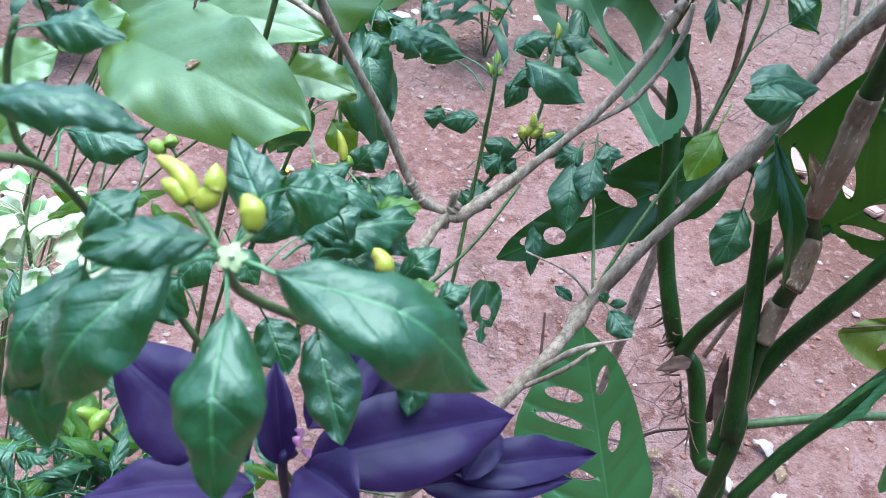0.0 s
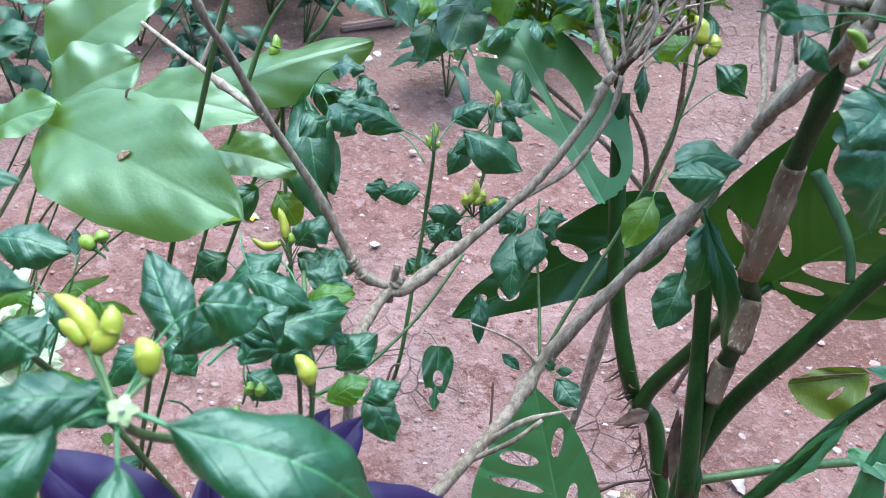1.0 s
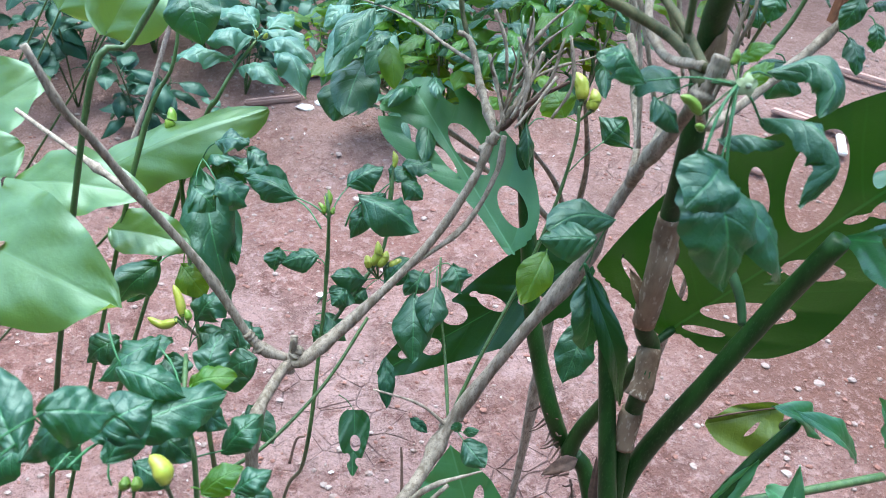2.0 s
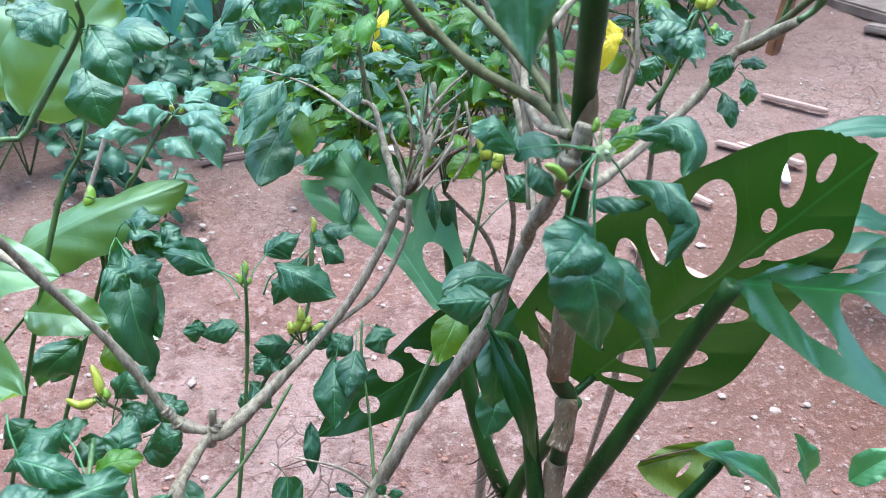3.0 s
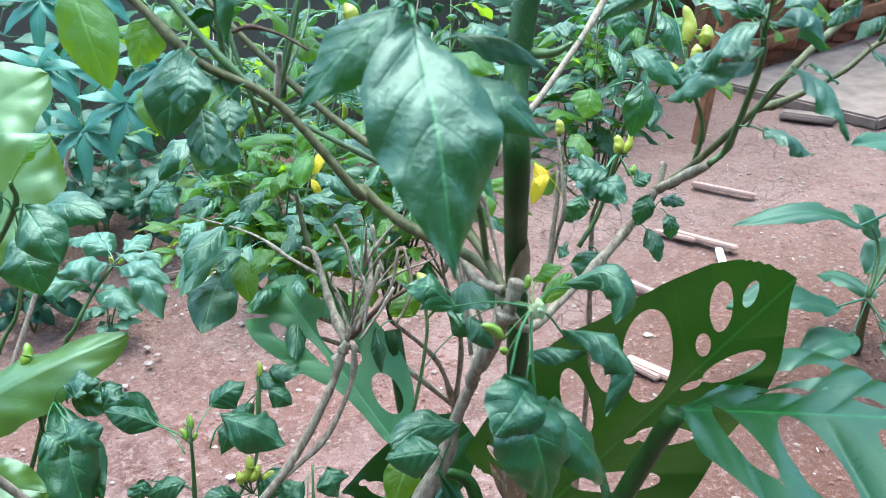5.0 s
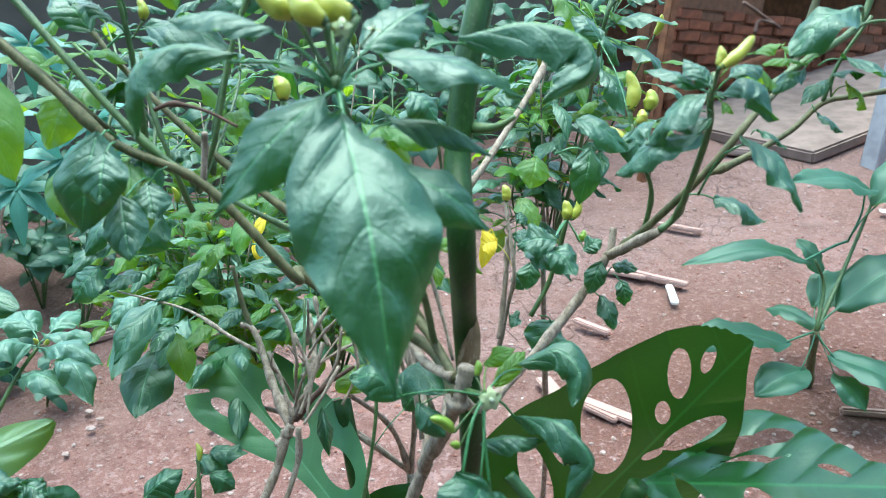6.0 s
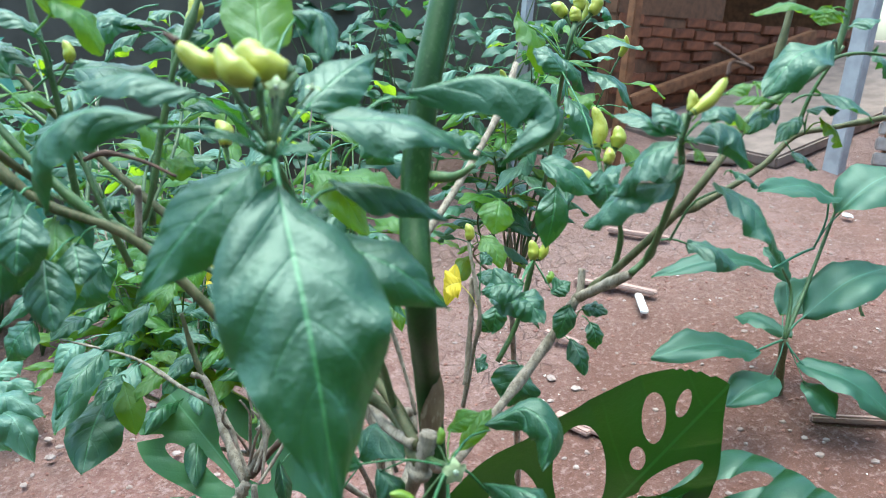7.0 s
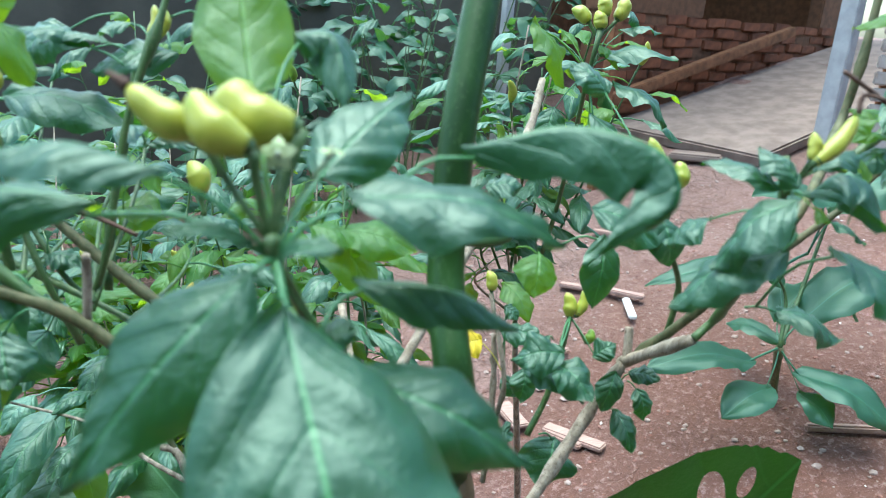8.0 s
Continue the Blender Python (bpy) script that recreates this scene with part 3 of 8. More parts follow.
# ---- monstera ----
monstera = thing("monstera_plant", (0.489, 0.550, 0.686), "tall monstera with holed green leaves and brown ringed stem", "monstera")
MG = (monstera.location.x, monstera.location.y, ground_z(monstera.location.x, monstera.location.y))
ORIGIN[monstera.name] = V(MG)
monstera.location = MG
stem(monstera, [MG, (0.421, 0.556, 0.825), (0.412, 0.587, 0.931), (0.405, 0.603, 1.016), (0.404, 0.605, 1.054), (0.397, 0.594, 1.101), (0.401, 0.613, 1.129), (0.382, 0.606, 1.163), (0.367, 0.595, 1.270), (0.351, 0.574, 1.357), (0.341, 0.581, 1.434), (0.312, 0.515, 1.515), (0.313, 0.545, 1.568), (0.321, 0.565, 1.632), (0.336, 0.588, 1.684), (0.349, 0.608, 1.726)], 0.0104, 0.0096, MONSTERA_STEM, "main_stem", sides=14, rough=0.03, label="dark green round stem")
stem(monstera, [(0.404, 0.598, 1.009), (0.403, 0.602, 1.032), (0.403, 0.605, 1.054)], 0.0126, 0.0124, SHEATH, "stem_sheath", sides=14, rough=0.04, label="papery brown sheath")
stem(monstera, [(0.391, 0.585, 1.087), (0.397, 0.594, 1.101), (0.400, 0.612, 1.128)], 0.0126, 0.0122, SHEATH, "stem_sheath", sides=14, rough=0.04)
stem(monstera, [(0.382, 0.605, 1.162), (0.371, 0.590, 1.226), (0.369, 0.594, 1.253), (0.365, 0.592, 1.281)], 0.0126, 0.012, SHEATH, "stem_sheath", sides=14, rough=0.05, label="peeling dry brown sheath")
leaf(monstera, (0.381, 0.594, 1.173), (0.354, 0.612, 1.214), 0.016, SHEATH, "sheath_flap", shape=lance, face=0.8, bow=0.1, rows=8, cols=2)
leaf(monstera, (0.340, 0.571, 1.392), (0.346, 0.571, 1.446), 0.016, SHEATH, "sheath_flap", shape=lance, face=0.8, bow=0.05, rows=8, cols=2, label="split dry sheath")
leaf(monstera, (0.382, 0.600, 1.218), (0.371, 0.611, 1.267), 0.02, SHEATH, "sheath_flap", shape=lance, face=0.8, bow=0.2, rows=8, cols=2)
stem(monstera, [(0.322, 0.548, 1.585), (0.333, 0.535, 1.588), (0.343, 0.530, 1.596)], 0.006, 0.002, GREEN_STEM, "bud_shoot", sides=8, label="green side bud")
# stalks
stem(monstera, [(0.412, 0.570, 0.862), (0.416, 0.594, 0.92), (0.432, 0.603, 1.0), (0.458, 0.595, 1.1), (0.485, 0.588, 1.2), (0.500, 0.566, 1.292)], 0.0122, 0.0102, MONSTERA_STEM, "leaf_stalk", sides=12, rough=0.02, label="thick dark green leaf stalk")
stem(monstera, [(0.409, 0.560, 0.899), (0.390, 0.590, 0.993), (0.372, 0.628, 1.088), (0.357, 0.651, 1.146), (0.344, 0.657, 1.162), (0.327, 0.657, 1.168)], 0.0118, 0.0055, MONSTERA_STEM, "leaf_stalk", sides=12, rough=0.02)
stem(monstera, [MG, (0.506, 0.648, 0.655), (0.488, 0.704, 0.697), (0.457, 0.759, 0.790), (0.434, 0.769, 0.817)], 0.012, 0.0135, MONSTERA_STEM, "leaf_stalk", sides=12, rough=0.03)
stem(monstera, [(0.426, 0.769, 0.816), (0.432, 0.767, 0.866), (0.449, 0.749, 0.950), (0.461, 0.729, 1.029)], 0.0125, 0.0095, MONSTERA_STEM, "leaf_stalk", sides=12, rough=0.03)
stem(monstera, [(0.420, 0.785, 0.821), (0.392, 0.789, 0.876), (0.370, 0.816, 0.928), (0.349, 0.837, 0.991), (0.329, 0.878, 1.082), (0.309, 0.927, 1.184)], 0.013, 0.012, MONSTERA_STEM, "leaf_stalk", sides=12, rough=0.03)
stem(monstera, [(0.452, 0.616, 0.864), (0.560, 0.640, 0.880), (0.677, 0.667, 0.885), (0.807, 0.696, 0.895)], 0.008, 0.008, GREEN_STEM, "leaf_stalk", sides=10, rough=0.03)
stem(monstera, [(0.441, 0.540, 0.823), (0.474, 0.560, 0.893), (0.509, 0.574, 0.954), (0.542, 0.592, 1.003), (0.574, 0.600, 1.055), (0.573, 0.612, 1.041)], 0.009, 0.006, MONSTERA_STEM, "leaf_stalk", sides=10, label="fresh rolled leaf sheath")
leaf(monstera, (0.499, 0.572, 0.931), (0.546, 0.589, 1.016), 0.03, MONSTERA_PALE, "leaf_sheath", shape=lance, face=0.8, fold=0.8, bow=0.02)
for k in range(26):
    a = V((0.385, 0.805, 0.880)).lerp(V((0.466, 0.715, 0.727)), k / 25)
    d = V((random.Random(k).uniform(-1, 0.2), -0.5, random.Random(k + 40).uniform(-0.6, 0.4))).normalized() * random.Random(k + 80).uniform(0.026, 0.046)
    stem(monstera, [a, a + d * 0.6, a + d + V((0, 0, 0.006))], 0.002, 0.0006, DARK_DRY, "aerial_root", sides=5)
leaf(monstera, (0.434, 0.751, 0.827), (0.379, 0.720, 0.826), 0.02, DARK_DRY, "dry_scale", shape=lance, bow=0.15)
leaf(monstera, (0.413, 0.615, 0.857), (0.403, 0.642, 0.947), 0.018, DARK_DRY, "dry_scale", shape=lance, face=0.9, bow=0.1)
leaf(monstera, (0.412, 0.589, 0.871), (0.403, 0.632, 0.950), 0.012, DARK_DRY, "dry_scale", shape=lance, face=0.9, bow=-0.1)
stem(monstera, [(0.409, 0.735, 0.677), (0.439, 0.743, 0.692), (0.469, 0.733, 0.718)], 0.003, 0.002, DARK_DRY, "aerial_root", sides=5)
# leaves
stem(monstera, [(0.399, 0.612, 1.122), (0.420, 0.650, 1.100), (0.446, 0.668, 1.112)], 0.006, 0.005, MONSTERA_STEM, "leaf_stalk", sides=9)
holed_leaf(monstera, (0.443, 0.669, 1.108), (0.588, 0.574, 1.415), (0.358, 0.685, 1.164), 0.122, 0.102,
           holes=((0.609, 0.361, 0.053, 0.0222, 0.63), (0.835, 0.24, 0.0268, 0.0097, 0.69), (0.722, 0.116, 0.0125, 0.0066, 0.72), (0.904, 0.156, 0.0142, 0.0057, 0.47), (0.718, -0.22, 0.0297, 0.0116, -0.37), (0.605, -0.075, 0.0102, 0.004, -0.41), (0.376, 0.503, 0.0399, 0.0135, 0.87),
                  (0.498, 0.557, 0.0251, 0.0081, 0.98), (0.431, -0.297, 0.0278, 0.0132, -0.96), (0.357, -0.074, 0.0054, 0.0042, -0.85), (0.209, -0.315, 0.0445, 0.0137, -0.81), (0.075, -0.217, 0.0215, 0.0056, -1.0), (0.084, 0.64, 0.0246, 0.0051, 1.16), (0.155, 0.327, 0.0251, 0.0063, 0.98)),
           edge_a=((-0.04, 0.0), (-0.03, 0.025), (-0.013, 0.052), (0.0, 0.08), (0.02, 0.1), (0.05, 0.112), (0.2, 0.12), (0.4, 0.121), (0.53, 0.117), (0.64, 0.103), (0.72, 0.097), (0.77, 0.09), (0.84, 0.081), (0.905, 0.069), (0.96, 0.053), (0.985, 0.036), (1.0, 0.015)),
           edge_b=((-0.04, 0.0), (0.0, 0.004), (0.015, 0.014), (0.03, 0.04), (0.065, 0.061), (0.11, 0.077), (0.165, 0.09), (0.275, 0.0985), (0.38, 0.094), (0.48, 0.084), (0.6, 0.072), (0.76, 0.056), (0.86, 0.035), (0.91, 0.021), (0.97, 0.006), (1.0, 0.0)),
           label="large dark green holed leaf seen against the light", sag=0.0, cup=0.0, heart=0.04, res=130, ribs=0.006)
holed_leaf(monstera, (0.511, 0.570, 1.291), (0.675, 0.425, 1.375), (0.631, 0.559, 1.335), 0.118, 0.148,
           holes=((0.316, 0.536, 0.037, 0.0125, 0.24), (0.332, 0.33, 0.0228, 0.0045, -0.04), (0.231, -0.264, 0.0547, 0.0086, -0.96), (0.462, -0.377, 0.059, 0.0150, -1.06), (0.598, 0.167, 0.0134, 0.004, -0.52), (0.694, -0.27, 0.0282, 0.0086, -1.08)),
           edge_a=((-0.05, 0.0), (0.014, 0.014), (0.056, 0.035), (0.13, 0.077), (0.236, 0.104), (0.352, 0.114), (0.49, 0.094), (0.6, 0.064), (0.7, 0.036), (0.85, 0.018), (1.0, 0.0)),
           edge_b=((-0.05, 0.0), (0.03, 0.022), (0.09, 0.05), (0.16, 0.07), (0.28, 0.097), (0.41, 0.122), (0.61, 0.142), (0.8, 0.12), (0.92, 0.06), (1.0, 0.0)),
           material=MONSTERA_MID, label="glossy split leaf, mid green", sag=0.03, cup=0.0, heart=0.05, res=120, bend=(-0.05, -0.12), ribs=0.02, wave=0.008)
holed_leaf(monstera, (0.394, 0.886, 1.034), (0.163, 0.872, 0.834), (0.299, 0.900, 0.982), 0.05, 0.05,
           holes=((0.535, 0.42, 0.019, 0.0155, 0.6), (0.36, 0.18, 0.021, 0.0095, 0.9), (0.70, -0.05, 0.0155, 0.012, 0.5), (0.83, 0.12, 0.009, 0.006, 0.3), (0.2, -0.3, 0.02, 0.008, 0.5), (0.41, 0.62, 0.006, 0.004, 0.2)),
           slits=((0.57, 0.5, 0.008, -0.3),), edge_a=((-0.1, 0.03), (0.05, 0.052), (0.3, 0.05), (0.5, 0.04), (0.7, 0.033), (0.88, 0.02), (1.0, 0.0)), edge_b=((-0.1, 0.02), (0.05, 0.05), (0.3, 0.055), (0.5, 0.045), (0.7, 0.032), (0.88, 0.018), (1.0, 0.0)), label="dark holed leaf hanging low behind the branches", sag=0.0, cup=0.1, res=80, heart=0.1)
holed_leaf(monstera, (0.303, 0.843, 1.080), (0.161, 0.999, 1.220), (0.161, 0.927, 1.143), 0.075, 0.072,
           holes=((0.75, 0.43, 0.018, 0.008, 0.3), (0.58, 0.17, 0.03, 0.005, 0.12), (0.54, -0.27, 0.040, 0.0155, 0.1), (0.18, -0.40, 0.029, 0.0155, -0.1), (0.84, -0.45, 0.02, 0.007, 0.2)),
           slits=((0.86, 0.45, 0.004, 0.6),), edge_a=((-0.03, 0.0), (0.0, 0.008), (0.2, 0.012), (0.35, 0.02), (0.45, 0.034), (0.6, 0.05), (0.8, 0.066), (0.95, 0.05), (1.02, 0.0)), edge_b=((-0.03, 0.0), (0.0, 0.03), (0.1, 0.055), (0.3, 0.072), (0.6, 0.07), (0.8, 0.056), (0.95, 0.03), (1.02, 0.0)), material=MONSTERA_PALE, label="pale green split leaf", sag=0.0, cup=0.06, heart=0.03, res=84)
holed_leaf(monstera, (0.325, 0.553, 0.753), (0.239, 0.646, 0.943), (0.201, 0.598, 0.833), 0.095, 0.052,
           holes=((0.695, -0.25, 0.0185, 0.0062, -0.35), (0.66, 0.34, 0.0235, 0.0072, 1.04), (0.53, 0.42, 0.031, 0.005, 1.0), (0.40, -0.32, 0.02, 0.0062, -0.3), (0.25, 0.4, 0.03, 0.006, 1.0)),
           edge_a=((-0.1, 0.02), (0.1, 0.07), (0.4, 0.095), (0.58, 0.09), (0.75, 0.065), (0.86, 0.043), (1.0, 0.0)), edge_b=((-0.1, 0.02), (0.1, 0.05), (0.35, 0.05), (0.6, 0.043), (0.8, 0.03), (1.0, 0.0)), material=MONSTERA_PALE, label="young pale green holed leaf near the ground", sag=0.0, cup=0.15, heart=0.1, res=90, ribs=0.022)
holed_leaf(monstera, (0.622, 0.688, 1.000), (0.537, 0.680, 0.972), (0.580, 0.657, 0.945), 0.044, 0.016,
           holes=((0.45, 0.35, 0.012, 0.0025, 0.5),), edge_a=((-0.03, 0.0), (0.02, 0.014), (0.15, 0.03), (0.4, 0.043), (0.65, 0.042), (0.85, 0.028), (0.96, 0.014), (1.01, 0.0)), edge_b=((-0.03, 0.0), (0.1, 0.01), (0.4, 0.015), (0.75, 0.012), (0.95, 0.006), (1.01, 0.0)),
           material=OLIVE_LEAF, label="yellow-green rounded leaf with a dark torn edge", sag=0.05, cup=0.25, heart=0.05, res=80)
stem(monstera, [(0.538, 0.684, 0.979), (0.570, 0.684, 0.991), (0.618, 0.686, 1.003)], 0.0018, 0.001, DARK_DRY, "torn_edge", sides=5)
stem(monstera, [(0.47, 0.597, 1.176), (0.464, 0.607, 1.197), (0.453, 0.618, 1.216), (0.437, 0.634, 1.236), (0.42, 0.65, 1.254)], 0.0058, 0.0085, MONSTERA_FRESH, "leaf_sheath", sides=12, rough=0.05, label="pale green rolled sheath")
for k, (a, b) in enumerate((((0.608, 0.605, 1.039), (0.542, 0.602, 1.078)), ((0.655, 0.573, 1.062), (0.629, 0.583, 1.116)), ((0.645, 0.582, 1.030), (0.558, 0.591, 1.084)), ((0.714, 0.581, 1.054), (0.750, 0.576, 1.102)), ((0.594, 0.554, 0.867), (0.614, 0.612, 0.990)), ((0.590, 0.611, 0.950), (0.617, 0.564, 0.957)))):
    leaf(monstera, a, b, 0.035, MONSTERA_PALE, shape=lance, fold=0.5, face=0.3, bow=0.1)

# ---- main chili plant ----
chili = thing("chili_plant", (0.06, 0.44, ground_z(0.06, 0.44)), "woody chili bush with pale yellow upright pods", "chili plant", group="chili plants")
FORK, KNUCKLE = V((0.064, 0.621, 1.066)), V((0.028, 0.620, 1.084))
CROWN = V((0.055, 0.47, 0.78))
stem(chili, [chili.location, V((0.075, 0.43, 0.4)), CROWN], 0.013, 0.0105, BARK, "trunk", sides=10, knots=4, label="grey-brown woody trunk")
stem(chili, [CROWN, V((0.05, 0.53, 0.88)), (0.037, 0.558, 1.023), (0.051, 0.603, 1.054), FORK], 0.0085, 0.0072, BARK, "branch", sides=10, knots=3)
stem(chili, [FORK, KNUCKLE, (-0.019, 0.626, 1.156), (-0.070, 0.613, 1.234), (-0.095, 0.592, 1.289), (-0.109, 0.580, 1.316), (-0.127, 0.573, 1.362)], 0.0062, 0.0042, BARK, "branch", sides=10, knots=5)
stem(chili, [(-0.066, 0.611, 1.231), (-0.100, 0.639, 1.232), (-0.138, 0.662, 1.242), (-0.195, 0.701, 1.253)], 0.0045, 0.003, BARK, "branch", sides=8, knots=3)
stem(chili, [FORK, (0.073, 0.616, 1.069), (0.115, 0.642, 1.103), (0.177, 0.668, 1.177), (0.212, 0.686, 1.244), (0.223, 0.699, 1.279)], 0.0066, 0.0055, BARK, "branch", sides=10, knots=7)
stem(chili, [(0.168, 0.664, 1.160), (0.211, 0.674, 1.203), (0.233, 0.688, 1.255), (0.234, 0.694, 1.290)], 0.0032, 0.0042, BARK, "branch", sides=8, knots=3)
stem(chili, [FORK, (0.064, 0.619, 1.089), (0.064, 0.621, 1.095)], 0.0058, 0.0055, BARK, "cut_stub", sides=8, label="cut stub of a twig")
stem(chili, [(0.227, 0.702, 1.287), (0.213, 0.741, 1.313), (0.199, 0.772, 1.348), (0.186, 0.778, 1.354)], 0.005, 0.0038, BARK, "branch", sides=8, knots=3)
stem(chili, [(0.197, 0.773, 1.348), (0.187, 0.788, 1.374), (0.179, 0.794, 1.406)], 0.0034, 0.0028, GREEN_BARK, "twig", sides=8, knots=2)
stem(chili, [(0.204, 0.763, 1.331), (0.176, 0.790, 1.337), (0.135, 0.836, 1.346), (0.066, 0.884, 1.348)], 0.003, 0.0015, BARK, "twig", sides=7, knots=2)
stem(chili, [(0.228, 0.704, 1.289), (0.245, 0.708, 1.327), (0.250, 0.731, 1.352), (0.247, 0.753, 1.373)], 0.004, 0.003, BARK, "branch", sides=8, knots=3)
stem(chili, [(0.232, 0.704, 1.292), (0.254, 0.695, 1.327), (0.280, 0.690, 1.350)], 0.003, 0.0015, DARK_DRY, "twig", sides=7, knots=3, label="dead dark twig")
stem(chili, [(0.237, 0.707, 1.300), (0.264, 0.701, 1.342), (0.271, 0.708, 1.382)], 0.0026, 0.0014, BARK, "twig", sides=7, knots=3)
stem(chili, [(0.239, 0.713, 1.312), (0.243, 0.751, 1.344), (0.245, 0.779, 1.378)], 0.0026, 0.0018, GREEN_STEM, "twig", sides=7)
for p, d, r in ((FORK, V((0.004, 0, 0.01)), 0.0125), (KNUCKLE, V((-0.006, 0, 0.008)), 0.0105), (V((0.224, 0.600, 1.022)), V((0.006, 0, 0.008)), 0.0115), (V((0.223, 0.699, 1.279)), V((0.004, 0, 0.008)), 0.0095), (V((0.317, 0.505, 1.425)), V((0.002, 0, 0.012)), 0.011)):
    stem(chili, [p - d * 1.2, p - d * 0.4, p + d * 0.5, p + d * 1.3], r * 0.7, r * 0.7, BARK, "knot", sides=9, knots=2, rough=0.14)
hub_twigs = random.Random(77)
for k in range(9):
    a = V((0.229, 0.705, 1.292)).lerp(V((0.248, 0.740, 1.369)), hub_twigs.random())
    way = V((hub_twigs.uniform(-0.5, 0.9), hub_twigs.uniform(-0.5, 0.5), hub_twigs.uniform(0.2, 1.2))).normalized() * hub_twigs.uniform(0.03, 0.085)
    stem(chili, [a, a + way * 0.5 + V((0, 0, 0.004)), a + way, a + way * 1.15 + V((hub_twigs.uniform(-0.012, 0.012), 0, 0.006))], 0.002, 0.001, BARK, "twig", sides=6, knots=4, rough=0.1)
# right-hand limb
NODE_M = V((0.307, 0.537, 1.439))
stem(chili, [CROWN, V((0.11, 0.49, 0.87)), (0.179, 0.546, 0.961), (0.199, 0.567, 0.982), (0.224, 0.600, 1.022), (0.265, 0.600, 1.128), (0.304, 0.597, 1.219), (0.314, 0.596, 1.272), (0.323, 0.594, 1.306)], 0.0098, 0.0075, BARK, "branch", sides=12, knots=9, label="thick grey-brown limb")
stem(chili, [(0.323, 0.594, 1.306), (0.317, 0.568, 1.333), (0.322, 0.543, 1.375), (0.315, 0.504, 1.421)], 0.0078, 0.0062, BARK, "branch", sides=10, knots=5)
stem(chili, [(0.324, 0.597, 1.310), (0.346, 0.624, 1.335), (0.354, 0.657, 1.367), (0.316, 0.616, 1.381), (0.305, 0.643, 1.410)], 0.006, 0.0042, BARK, "branch", sides=9, knots=4)
stem(chili, [(0.322, 0.596, 1.308), (0.333, 0.630, 1.324), (0.332, 0.679, 1.360), (0.313, 0.687, 1.431), (0.309, 0.734, 1.479)], 0.0045, 0.003, BARK, "branch", sides=8, knots=4)
stem(chili, [(0.315, 0.504, 1.421), (0.304, 0.551, 1.435), (0.255, 0.575, 1.452), (0.221, 0.592, 1.474), (0.216, 0.572, 1.478), (0.159, 0.591, 1.535), (0.107, 0.602, 1.557), (0.071, 0.616, 1.587), (0.028, 0.635, 1.622), (0.097, 0.672, 1.550)], 0.006, 0.0035, GREEN_BARK, "branch", sides=10, knots=8)
stem(chili, [(0.159, 0.591, 1.535), (0.134, 0.598, 1.550), (0.103, 0.611, 1.578), (0.062, 0.636, 1.621), (0.018, 0.664, 1.667)], 0.0042, 0.003, GREEN_STEM, "branch", sides=8, knots=3)
stem(chili, [(0.159, 0.592, 1.536), (0.160, 0.594, 1.558), (0.160, 0.592, 1.568)], 0.0032, 0.003, BARK, "cut_stub", sides=7)
stem(chili, [(0.314, 0.508, 1.430), (0.298, 0.548, 1.453), (0.259, 0.591, 1.484), (0.207, 0.626, 1.514), (0.154, 0.664, 1.549), (0.098, 0.706, 1.596), (0.072, 0.723, 1.626)], 0.0048, 0.003, GREEN_BARK, "branch", sides=8, knots=6)
stem(chili, [(0.240, 0.608, 1.488), (0.183, 0.651, 1.505), (0.158, 0.672, 1.513), (0.095, 0.717, 1.533)], 0.003, 0.0022, GREEN_STEM, "branch", sides=7, knots=3)
stem(chili, [(0.164, 0.663, 1.524), (0.167, 0.677, 1.565), (0.178, 0.692, 1.615), (0.182, 0.704, 1.653)], 0.0035, 0.0028, GREEN_STEM, "branch", sides=8, knots=2)
stem(chili, [(0.311, 0.509, 1.432), (0.303, 0.558, 1.422), (0.298, 0.599, 1.442), (0.315, 0.626, 1.470), (0.385, 0.679, 1.547), (0.437, 0.729, 1.604), (0.458, 0.758, 1.638)], 0.0052, 0.0036, BARK, "branch", sides=8, knots=5)
# branch to the right
stem(chili, [(0.325, 0.528, 1.405), (0.361, 0.578, 1.368), (0.407, 0.605, 1.394), (0.453, 0.629, 1.433), (0.470, 0.625, 1.469), (0.474, 0.624, 1.474), (0.488, 0.582, 1.507)], 0.0052, 0.0052, BARK, "branch", sides=10, knots=7)
stem(chili, [(0.473, 0.623, 1.472), (0.475, 0.627, 1.485), (0.476, 0.630, 1.495)], 0.0045, 0.0042, BARK, "cut_stub", sides=8, label="cut stub of a twig")
stem(chili, [(0.481, 0.624, 1.476), (0.498, 0.596, 1.518), (0.515, 0.573, 1.558), (0.537, 0.569, 1.594), (0.612, 0.629, 1.628), (0.623, 0.633, 1.668), (0.634, 0.641, 1.723), (0.642, 0.647, 1.765)], 0.0045, 0.004, GREEN_BARK, "branch", sides=9, knots=5)
stem(chili, [(0.488, 0.582, 1.507), (0.499, 0.580, 1.520), (0.488, 0.554, 1.548), (0.472, 0.520, 1.594), (0.463, 0.511, 1.613), (0.467, 0.518, 1.630)], 0.004, 0.0028, GREEN_STEM, "twig", sides=9, knots=1)
stem(chili, [(0.517, 0.581, 1.551), (0.548, 0.587, 1.561), (0.594, 0.594, 1.584), (0.620, 0.596, 1.607), (0.649, 0.591, 1.615), (0.698, 0.582, 1.627)], 0.0035, 0.003, GREEN_BARK, "branch", sides=8, knots=4)
stem(chili, [(0.620, 0.596, 1.607), (0.625, 0.594, 1.638), (0.643, 0.592, 1.674)], 0.0026, 0.002, GREEN_STEM, "twig", sides=7)
